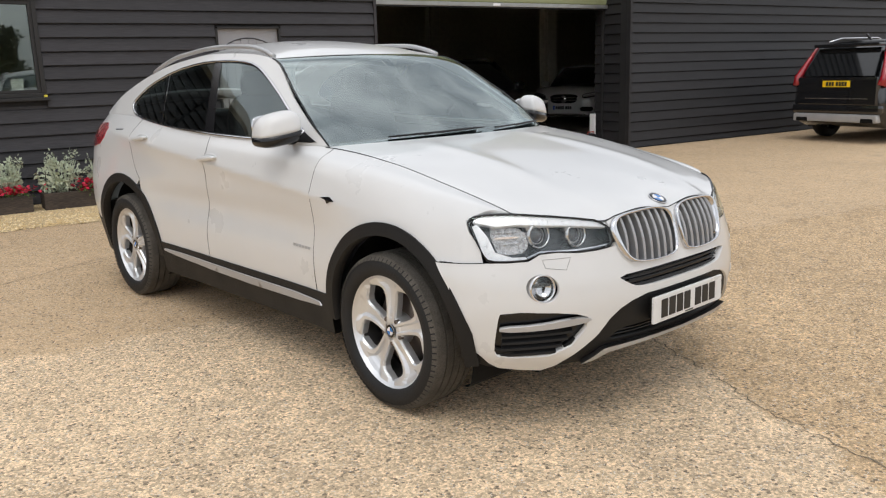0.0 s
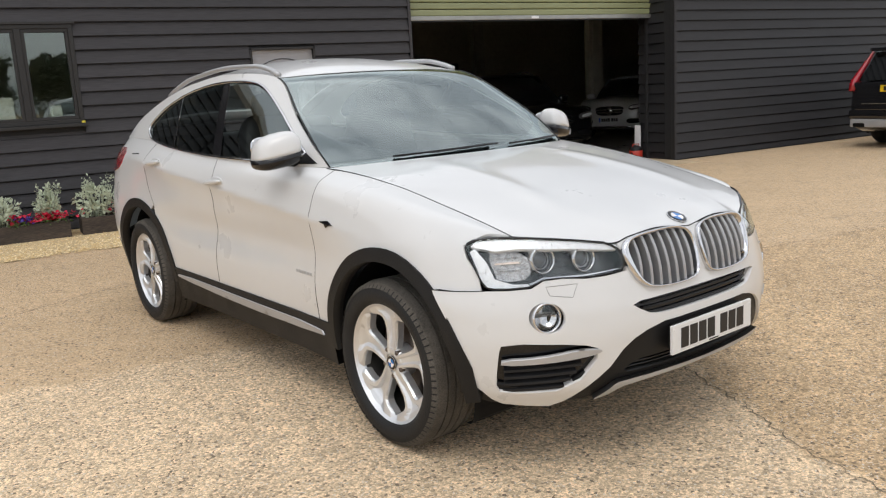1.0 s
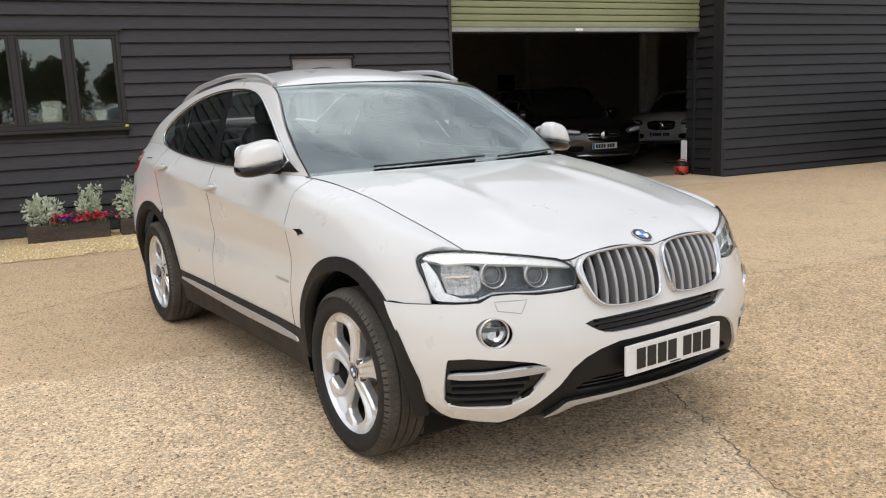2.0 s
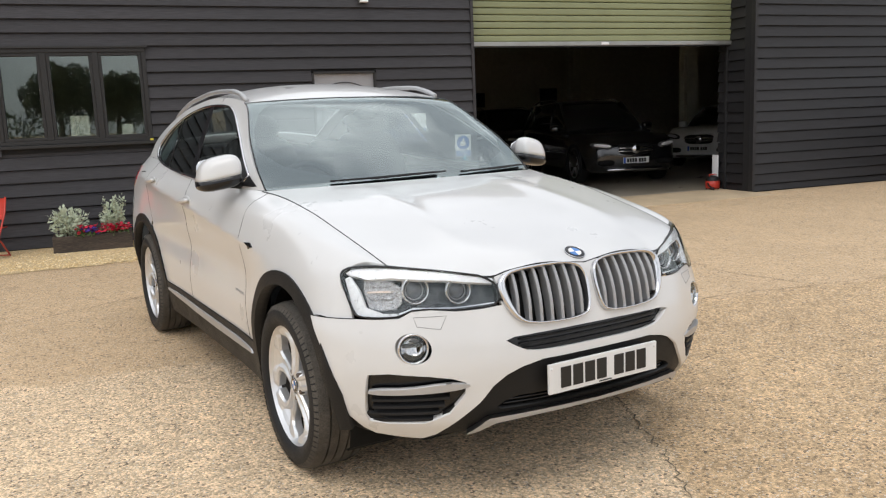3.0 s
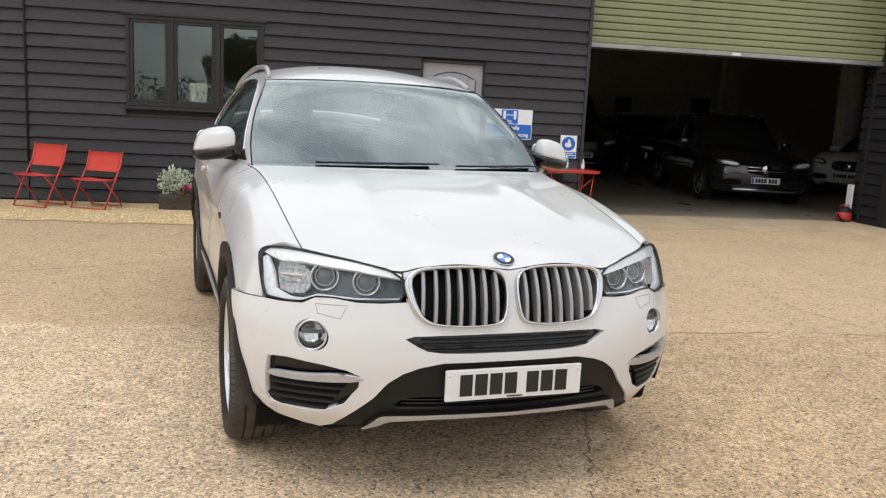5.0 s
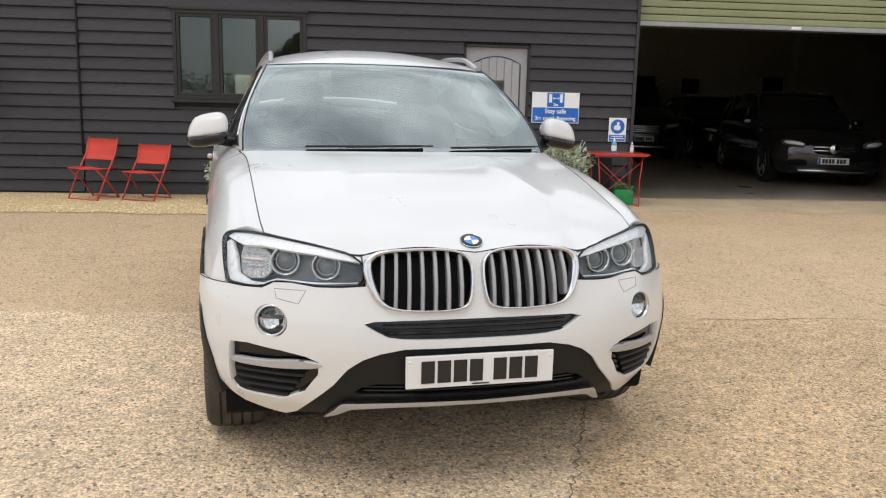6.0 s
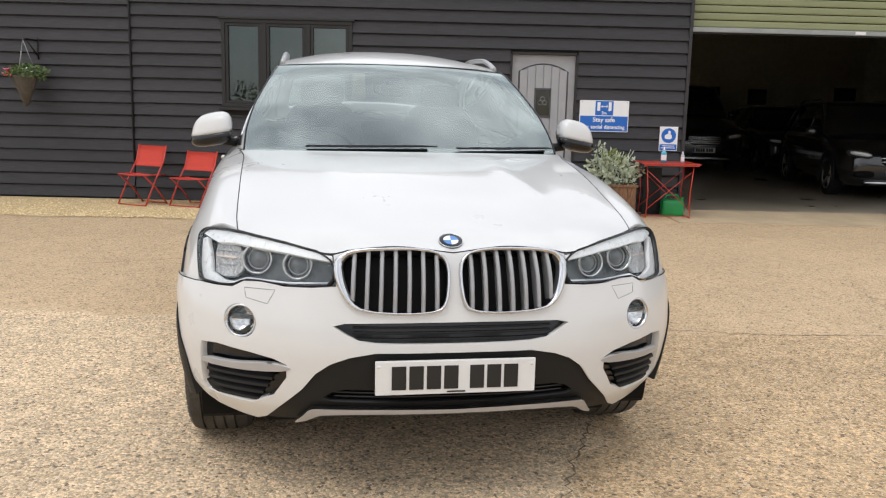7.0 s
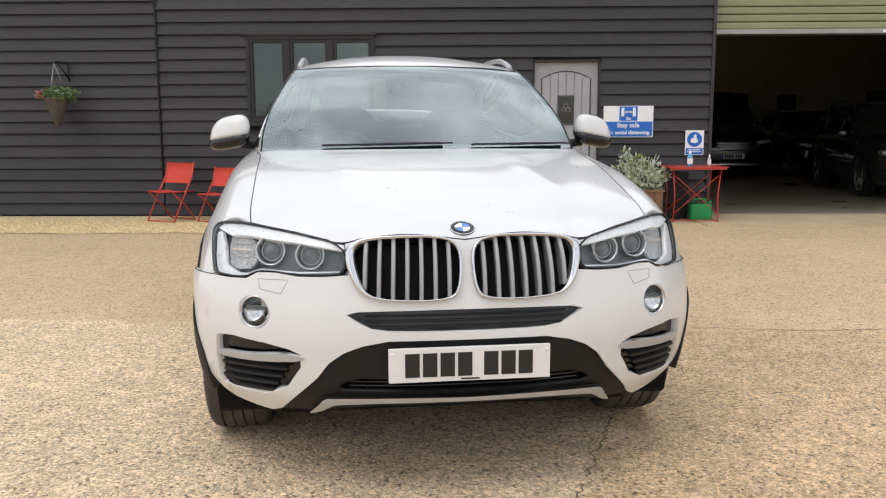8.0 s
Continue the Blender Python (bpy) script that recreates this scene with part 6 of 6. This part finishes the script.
def leaf_cloud(rng, centre, radii, n, size, flat=.5):
    """Small pointed leaves scattered through an uneven ellipsoid."""
    V, F = [], []
    for _ in range(n):
        while True:
            p = np.array([rng.uniform(-1, 1) for _ in range(3)])
            d = np.linalg.norm(p)
            if .35 < d < 1:
                break
        q = np.array(centre) + p * np.array(radii) * (1 + .25 * math.sin(7 * p[0] + 3 * p[2]) * rng.random())
        a = np.array([rng.gauss(0, 1) for _ in range(3)]) + p * 1.2 + np.array((0, 0, .5))
        a /= np.linalg.norm(a)
        b = np.cross(a, [rng.gauss(0, 1) for _ in range(3)])
        b /= max(np.linalg.norm(b), 1e-6)
        s = size * rng.uniform(.6, 1.3)
        n_ = np.cross(a, b) * s * .12
        o = len(V)
        V += [tuple(q), tuple(q + a * s * .45 + b * s * .28 + n_), tuple(q + a * s), tuple(q + a * s * .45 - b * s * .28 + n_)]
        F += [(o, o + 1, o + 2), (o, o + 2, o + 3)]
    return V, F


def stems(rng, base, top_z, spread, n, r=.004):
    out = []
    for _ in range(n):
        a, k = rng.uniform(0, 6.28), spread * rng.uniform(.2, 1)
        x, y = base[0] + .04 * math.cos(a), base[1] + .04 * math.sin(a)
        out.append([(x, y, base[2]), (x + k * .5 * math.cos(a), y + k * .5 * math.sin(a), (base[2] + top_z) / 2), (x + k * math.cos(a), y + k * math.sin(a), top_z * rng.uniform(.8, 1))])
    return out


def petals(rng, centre, spread, n, size):
    V, F = [], []
    for _ in range(n):
        c = np.array(centre) + np.array([rng.gauss(0, spread[0] / 2), rng.gauss(0, spread[1] / 2), rng.uniform(-spread[2], spread[2]) / 2])
        k = 6
        o = len(V)
        tilt = Euler((rng.uniform(-.9, .3), rng.uniform(-.5, .5), rng.uniform(0, 6))).to_matrix()
        V.append(tuple(c))
        for i in range(k):
            a = 2 * math.pi * i / k
            V.append(tuple(c + np.array(tilt @ Vector((size * math.cos(a), size * math.sin(a), size * .45)))))
        F += [(o, o + 1 + i, o + 1 + (i + 1) % k) for i in range(k)]
    return V, F


def silver_bush(m, h, rx, flowers, seed, tall=True):
    """Silver-leaved ragwort: stems, felted leaves, and upright buds."""
    rng = random.Random(seed)
    b = thing("silver_ragwort", "silver-grey leafy ragwort plant growing in the planter", "plant", m, "silver plants")
    st = stems(rng, (0, 0, 0), h * .85, rx * .8, 14)
    tubes("stems", st, .004, SILVERLEAF, b, sides=5)
    V, F = leaf_cloud(rng, (0, 0, h * .42), (rx, rx * .8, h * .42), 420, .058)
    tagged(child("foliage", mesh_from("foliage", V, F, SILVERLEAF), b), kind="stuff")
    if tall:
        V, F = [], []
        for s in st[:9]:
            tip = s[-1]
            v, f = leaf_cloud(rng, (tip[0], tip[1], tip[2] + .04), (.025, .025, .09), 26, .032)
            F += [tuple(i + len(V) for i in q) for q in f]
            V += v
        tagged(child("budding_growth", mesh_from("budding_growth", V, F, SILVERLEAF), b), kind="stuff")


def trough(m, L, seed):
    t = thing("sleeper_planter", "low dark weathered timber trough planter on the gravel", "planter", m, "timber planters")
    for y in (-.15, .15):
        part("side_board", boxes((-L / 2, L / 2, y - .02, y + .02, 0, .20, .008)), SLEEPER, t)
    for s in (-1, 1):
        part("end_board", boxes((s * L / 2 - (.04 if s > 0 else 0), s * L / 2 + (0 if s > 0 else .04), -.128, .128, 0, .20, .008)), SLEEPER, t)
    part("soil", boxes((-L / 2 + .04, L / 2 - .04, -.128, .128, .02, .175)), SOIL, t, "dark potting soil")


def flowers(name, label, x, y, z, spread, n, size, material, seed):
    rng = random.Random(seed)
    f = thing(name, label, "flowers", None, "planter flowers")
    V, F = petals(rng, (x, y, z), spread, n, size)
    tagged(child("petals", mesh_from("petals", V, F, material), f), kind="stuff")
    V, F = leaf_cloud(rng, (x, y, z - .05), (spread[0] * .9, spread[1] * .9, .055), 90, .04)
    tagged(child("leaves", mesh_from("leaves", V, F, GREENLEAF), f), kind="stuff")


trough(pose(-1.87, 7.25, .01), .88, 1)
trough(pose(-.88, 7.25, .01), .86, 2)
silver_bush(pose(-2.12, 7.22, .17), .42, .20, True, 3, False)
silver_bush(pose(-1.62, 7.27, .17), .44, .13, True, 4)
silver_bush(pose(-1.10, 7.22, .17), .46, .24, True, 5)
silver_bush(pose(-.62, 7.26, .17), .42, .16, True, 6)
flowers("bedding_flowers", "bright red bedding flowers in the planter", -1.64, 7.13, .27, (.26, .10, .09), 150, .020, REDPETAL, 7)
flowers("bedding_flowers", "purple bedding flowers in the planter", -1.90, 7.13, .25, (.10, .08, .08), 60, .018, PURPLEPETAL, 8)
flowers("bedding_flowers", "bright red bedding flowers in the planter", -.80, 7.12, .27, (.16, .10, .14), 100, .021, REDPETAL, 9)
flowers("bedding_flowers", "purple bedding flowers in the planter", -.62, 7.12, .30, (.11, .09, .11), 80, .019, PURPLEPETAL, 10)
flowers("bedding_flowers", "red bedding flowers beside silver leaves", -2.00, 7.12, .27, (.05, .06, .10), 30, .019, REDPETAL, 11)


def tub():
    t = thing("tub_planter", "square brown stained timber tub planter beside the door", "planter", pose(2.37, 7.26, .005))
    for i in range(5):
        x = -.25 + .1 * i
        for y in (-.25, .25):
            part("stave", boxes((x + .002, x + .098, y - .015, y + .015, .0, .40, .004)), WOODTUB, t)
        for xx in (-.25, .25):
            part("stave", boxes((xx - .015, xx + .015, x + .002, x + .098, .0, .40, .004)), WOODTUB, t)
    part("rim", boxes((-.28, .28, -.28, -.24, .39, .42, .006), (-.28, .28, .24, .28, .39, .42, .006), (-.28, -.24, -.24, .24, .39, .42, .006), (.24, .28, -.24, .24, .39, .42, .006)), WOODTUB, t)
    part("soil", boxes((-.235, .235, -.235, .235, .05, .37)), SOIL, t)
    rng = random.Random(21)
    b = thing("silver_ragwort", "bushy silver-grey ragwort filling the timber tub", "plant", pose(2.34, 7.24, .38), "silver plants")
    st = stems(rng, (0, 0, 0), .50, .26, 16)
    tubes("stems", st, .004, SILVERLEAF, b, sides=5)
    V, F = leaf_cloud(rng, (.05, -.02, .20), (.34, .28, .24), 900, .062)
    tagged(child("foliage", mesh_from("foliage", V, F, SILVERLEAF), b), kind="stuff")
    V, F = leaf_cloud(rng, (-.16, -.02, .42), (.08, .08, .16), 110, .045)
    tagged(child("budding_growth", mesh_from("budding_growth", V, F, SILVERLEAF), b), kind="stuff")
    g = thing("succulent", "green yellow-tipped leaves among the silver plant", "plant", pose(2.36, 7.20, .78))
    V, F = leaf_cloud(rng, (0, 0, -.02), (.12, .10, .09), 130, .05)
    tagged(child("foliage", mesh_from("foliage", V, F, mat("yellow_green_leaf", (0.22, 0.26, 0.06), 0.6, var=0.5, scale=20)), g), kind="stuff")


tub()


def bistro_table():
    t = thing("folding_table", "small red folding metal table beside the garage opening", "table", pose(3.05, 7.20, .008))
    part("tabletop", boxes((-.375, .375, -.26, .26, .692, .705, .005)), REDMETAL, t)
    part("apron", boxes((-.35, .35, -.25, -.238, .672, .692)), REDMETAL, t)
    part("apron", boxes((-.35, .35, .238, .25, .672, .692)), REDMETAL, t)
    for y in (-.20, .20):
        tubes("leg", [[(-.28, y, .012), (-.27, y, .35), (-.30, y, .675)]], .007, REDMETAL, t)
        tubes("leg", [[(.28, y, .012), (.27, y, .35), (.30, y, .675)]], .007, REDMETAL, t)
        tubes("brace", [[(-.27, y, .12), (.28, y, .60)], [(.27, y, .12), (-.28, y, .60)]], .005, REDMETAL, t)
    for x in (-.28, .28):
        tubes("foot_bar", [[(x, -.22, .012), (x, .22, .012)]], .007, REDMETAL, t)
    tubes("lower_bar", [[(-.28, -.20, .03), (.28, -.20, .03)]], .005, REDMETAL, t)


bistro_table()


def bottle(m, h, r, body, cap, label):
    b = thing("bottle", label, "bottle", m, "bottles on the table")
    child("body", mesh_from("body", *lathe([(0, 0), (r, 0), (r, h * .62), (r * .8, h * .70), (r * .35, h * .76), (r * .35, h * .80), (0, h * .80)], 20), body, True), b)
    child("cap", mesh_from("cap", *lathe([(r * .42, h * .79), (r * .42, h * .88), (r * .2, h * .9), (r * .2, h), (0, h)], 16), cap, True), b)
    child("label_band", mesh_from("label_band", *lathe([(r * 1.02, h * .15), (r * 1.02, h * .5)], 20), SIGNWHITE, True), b)


bottle(pose(2.99, 7.14, .714), .20, .035, mat("blue_gel", (0.10, 0.42, 0.60), 0.2), SIGNWHITE, "small clear bottle of blue hand gel on the table")
bottle(pose(3.24, 7.16, .714), .15, .024, mat("clear_gel", (0.5, 0.5, 0.52), 0.2), SIGNWHITE, "small clear pump bottle on the table")


def can():
    c = thing("watering_can", "bright green plastic can standing under the table", "can", pose(3.18, 7.28, .008))
    part("body", boxes((-.14, .14, -.10, .10, 0, .22, .04)), GREENCAN, c, "", True)
    tubes("handle", [[(-.11, 0, .20), (-.08, 0, .275), (.06, 0, .275), (.10, 0, .20)]], .016, GREENCAN, c)
    tubes("spout", [[(.10, 0, .20), (.14, 0, .25)]], .02, GREENCAN, c)
    b = thing("black_panel", "black panel leaning on the wall under the table", "panel", pose(3.18, 7.28, .008))
    part("sheet", boxes((-.36, -.12, .14, .16, 0, .62, .006)), BLACKPLASTIC, b)


can()


def signs():
    s = thing("safety_sign", "white and blue safety sign screwed to the wall beside the door", "sign")
    y = WALL_Y - .050
    board = part("board", boxes((1.962, 2.619, y - .006, y, 1.075, 1.487, .003)), SIGNWHITE, s)
    part("blue_panel", boxes((1.972, 2.609, y - .008, y - .006, 1.085, 1.282, .004)), SIGNBLUE, board)
    part("pictogram_panel", boxes((2.17, 2.41, y - .008, y - .006, 1.292, 1.480, .004)), SIGNBLUE, board)
    for x in (2.215, 2.365):
        part("pictogram_bar", boxes((x - .02, x + .02, y - .010, y - .008, 1.35, 1.465, .008)), SIGNWHITE, board)
    part("arrow", boxes((2.25, 2.33, y - .010, y - .008, 1.402, 1.414)), SIGNWHITE, board)
    for k in (1, -1):
        tip = [(2.29 + k * .05, y - .010, 1.408), (2.29 + k * .025, y - .010, 1.428), (2.29 + k * .025, y - .010, 1.388)]
        child("arrow_head", mesh_from("arrow_head", tip + [(a, b + .002, c) for a, b, c in tip], [(0, 1, 2), (5, 4, 3), (0, 3, 4, 1), (1, 4, 5, 2), (2, 5, 3, 0)], SIGNWHITE), board)
    lettering("words", "2m", .055, 2.29, y - .0095, 1.322, SIGNWHITE, board, bold=.0012)
    lettering("words", "Stay safe", .085, 2.29, y - .0095, 1.232, SIGNWHITE, board, bold=.0018)
    lettering("words", "2m social distancing", .070, 2.29, y - .0095, 1.138, SIGNWHITE, board, bold=.0018)
    for x, z in ((1.99, 1.465), (2.59, 1.465), (1.99, 1.10), (2.59, 1.10)):
        child("screw", mesh_from("screw", *blob(x, y - .008, z, .006, .004, .006, 1, 1, 10, 5), GALV, True), s)
    h = thing("hand_gel_sign", "small white and blue hand cleaning sign above the table", "sign")
    board = part("board", boxes((3.05, 3.296, y - .006, y, .841, 1.164, .003)), SIGNWHITE, h)
    child("blue_disc", mesh_from("blue_disc", *[[(3.173 + a, y - .006 - c, 1.045 + b) for a, b, c in lathe([(.0, .002), (.098, .002), (.098, 0)], 32)[0]], lathe([(.0, .002), (.098, .002), (.098, 0)], 32)[1]], SIGNBLUE), board)
    V, F = blob(3.168, y - .009, 1.03, .05, .002, .035, .8, .8, 20, 6)
    child("white_shape", mesh_from("white_shape", V, F, SIGNWHITE, True), board)
    V, F = blob(3.18, y - .009, 1.085, .018, .002, .026, .8, .8, 16, 6)
    child("white_shape", mesh_from("white_shape", V, F, SIGNWHITE, True), board)
    part("blue_panel", boxes((3.06, 3.286, y - .008, y - .006, .850, .930, .003)), SIGNBLUE, board)
    for z, a in ((.908, .08), (.882, .095)):
        part("word_bar", boxes((3.173 - a, 3.173 + a, y - .010, y - .008, z - .005, z + .005)), SIGNWHITE, board)


signs()


def hanging_basket():
    b = thing("hanging_basket", "cone-shaped brown wicker hanging basket with trailing flowers", "basket")
    x, y = -5.26, 7.40
    tubes("bracket", [[(-5.19, WALL_Y - .046, 2.12), (-5.19, WALL_Y - .046, 1.84)], [(-5.19, WALL_Y - .046, 2.08), (-5.26, 7.5, 2.09), (x, y, 2.07)], [(-5.19, WALL_Y - .046, 1.88), (-5.26, 7.50, 2.07)]], .009, BLACKPLASTIC, b, "black iron wall bracket")
    for k in range(3):
        a = 2.1 * k + .4
        tubes("chain", [[(x, y, 2.07), (x + .145 * math.cos(a), y + .145 * math.sin(a), 1.62)]], .004, GALV, b)
    child("cone", mesh_from("cone", *lathe([(0, 1.23), (.025, 1.24), (.085, 1.40), (.155, 1.60), (.16, 1.62), (.14, 1.61), (0, 1.58)], 28), WICKER, True), b, "brown wicker cone", pose(x, y, 0))
    rng = random.Random(31)
    V, F = leaf_cloud(rng, (x + .03, y, 1.66), (.25, .20, .09), 420, .05)
    tagged(child("foliage", mesh_from("foliage", V, F, GREENLEAF), b), kind="stuff")
    V, F = petals(rng, (x - .19, y - .08, 1.65), (.10, .06, .10), 22, .022)
    tagged(child("petals", mesh_from("petals", V, F, mat("pink_petal", (0.75, 0.16, 0.22), 0.6, var=0.3, scale=40)), b), kind="stuff")
    V, F = petals(rng, (x + .08, y - .1, 1.69), (.16, .08, .06), 12, .014)
    tagged(child("small_petals", mesh_from("small_petals", V, F, ROUNDWHITE), b), kind="stuff")


hanging_basket()
pp = thing("wall_cable", "thin black conduit running up the boarded wall", "pipe")
tubes("conduit", [[(-3.98, WALL_Y - .052, .55), (-3.98, WALL_Y - .052, 4.1)]], .014, BACKING, pp)
wl_ = thing("wall_lamp", "small grey bulkhead lamp above the door", "lamp", pose(1.775, WALL_Y - .044, 3.02))
part("housing", boxes((-.07, .07, -.09, .0, .0, .10, .015)), GREYRAIL, wl_)
part("diffuser", boxes((-.055, .055, -.10, -.02, -.03, .0, .01)), SIGNWHITE, wl_, "white diffuser")


# ---- gravel strip ----
def gravel():
    rng = random.Random(9)
    GRAV = mat("golden_gravel", (0.56, 0.42, 0.235), 0.85, var=0.35, scale=60, grain=0.3, grain_scale=140, bump=0.9, bump_scale=90)
    xs = np.linspace(-13, 1.0, 90)
    V, F = [], []
    for i, x in enumerate(xs):
        e = 5.98 + .05 * math.sin(x * 3.1) + .04 * math.sin(x * 7.7 + 1)
        V += [(x, e, .004), (x, e + .10, .016), (x, 7.69, .020)]
    F = [(3 * i + k, 3 * i + 3 + k, 3 * i + 4 + k, 3 * i + 1 + k) for i in range(len(xs) - 1) for k in (0, 1)]
    tagged(new("gravel_bed", mesh_from("gravel_bed", V, F, GRAV)), "golden gravel strip along the barn wall", "gravel", kind="structure")
    STONE = bpy.data.materials.new("gravel_stone")
    STONE.use_nodes = True
    n, l = STONE.node_tree.nodes, STONE.node_tree.links
    gi, rp = n.new("ShaderNodeNewGeometry"), n.new("ShaderNodeValToRGB")
    cr = rp.color_ramp
    cr.elements[0].color, cr.elements[1].color = (0.48, 0.32, 0.14, 1), (0.86, 0.72, 0.46, 1)
    cr.elements.new(.5).color = (0.68, 0.50, 0.25, 1)
    l.new(gi.outputs["Random Per Island"], rp.inputs[0])
    l.new(rp.outputs[0], n["Principled BSDF"].inputs["Base Color"])
    n["Principled BSDF"].inputs["Roughness"].default_value = .8
    V, F = [], []
    base = [(1, 0, 0), (0, 1, 0), (-1, 0, 0), (0, -1, 0), (0, 0, 1)]
    for _ in range(15000):
        x, y = rng.uniform(-7.0, .95), 5.93 + 1.72 * rng.random() ** 1.1
        if y < 6.02 and rng.random() < .6:
            continue
        s, a = rng.uniform(.008, .019), rng.uniform(0, 6.28)
        c, d = math.cos(a), math.sin(a)
        k = rng.uniform(.55, 1.0)
        o = len(V)
        for px, py, pz in base:
            u, v = px * s * rng.uniform(.8, 1.25), py * s * k * rng.uniform(.8, 1.2)
            V.append((x + c * u - d * v, y + d * u + c * v, .012 + pz * s * .7 + rng.uniform(0, .004)))
        F += [(o, o + 1, o + 4), (o + 1, o + 2, o + 4), (o + 2, o + 3, o + 4), (o + 3, o, o + 4)]
    tagged(new("gravel", mesh_from("gravel", V, F, STONE)), "loose golden gravel stones along the wall", "gravel", kind="stuff")


gravel()


# ---- cracks and marks in the yard ----
def crack(pts, width, seed):
    rng = random.Random(seed)
    P = dense(pts, .03, False)
    V, F = [], []
    for i, (x, y) in enumerate(P):
        q = P[min(i + 1, len(P) - 1)] if i < len(P) - 1 else P[i]
        p = P[i - 1] if i else P[i]
        d = np.array(q) - np.array(p)
        d /= max(np.linalg.norm(d), 1e-6)
        nx, ny = -d[1], d[0]
        j, w = rng.gauss(0, .010), width * rng.uniform(.25, 1.2)
        V += [(x + nx * (j + w), y + ny * (j + w), .0025), (x + nx * (j - w), y + ny * (j - w), .0025)]
    F = [(2 * i, 2 * i + 1, 2 * i + 3, 2 * i + 2) for i in range(len(P) - 1)]
    tagged(new("ground_crack", mesh_from("ground_crack", V, F, mat("crack_dirt", (0.19, 0.15, 0.10), 0.95, var=0.5, scale=30))), "dark crack line between yard slabs", "crack", kind="structure")


crack([(1.05, .70), (.74, -.08), (.66, -.35), (.53, -.78), (.38, -1.10), (.28, -1.75), (.10, -2.4)], .0045, 1)
crack([(1.45, 1.53), (2.2, 1.46), (2.75, 1.50), (3.4, 1.42), (4.1, 1.40), (5.6, 1.25), (9.0, .9)], .0045, 2)
crack([(-2.9, 3.2), (-2.1, 3.56), (-1.25, 4.05), (.2, 4.5)], .005, 3)
crack([(3.56, 1.45), (3.3, 2.3), (3.5, 3.2)], .004, 5)


# ---- trees across the yard, mirrored in the windows ----
def tree(m, h, seed):
    rng = random.Random(seed)
    t = thing("tree", "broad dark green tree standing beyond the yard", "tree", m, "trees across the yard")
    lines = [[(0, 0, 0), (.1, 0, h * .3), (0, .1, h * .6)]]
    tubes("trunk", lines, [.30, .22, .12], TRUNK, t)
    limbs, tips = [], []
    for k in range(9):
        a, z = k * 2.4, h * (.25 + .05 * k)
        tip = (h * .25 * math.cos(a), h * .25 * math.sin(a), z + h * .18)
        limbs.append([(0, 0, z), (tip[0] * .5, tip[1] * .5, z + h * .07), tip])
        tips.append(tip)
    tubes("limbs", limbs, [.10, .06, .03], TRUNK, t)
    V, F = [], []
    for tip in tips + [(0, 0, h * .85), (h * .1, 0, h * .7), (-h * .12, h * .05, h * .55)]:
        v, f = leaf_cloud(rng, tip, (h * .18, h * .18, h * .15), 650, .34)
        F += [tuple(i + len(V) for i in q) for q in f]
        V += v
    tagged(child("crown", mesh_from("crown", V, F, DARKLEAF), t), kind="stuff")


for i, (x, y, h) in enumerate(((-6.5, -66, 7.6), (-1.5, -67, 6.8), (4.5, -66, 6.4), (17, -64, 7.5), (30, -66, 8))):
    tree(pose(x, y, 0), h, 40 + i)
rng_h = random.Random(77)
hv, hf = [], []
for i in range(26):
    v, f = leaf_cloud(rng_h, (-48 + 3.8 * i, -58 + rng_h.uniform(-1, 1), 1.4), (2.6, 1.2, 1.9), 420, .34)
    hf += [tuple(k + len(hv) for k in q) for q in f]
    hv += v
tagged(new("hedge", mesh_from("hedge", hv, hf, DARKLEAF)), "long dark green hedge across the yard", "hedge", kind="stuff")
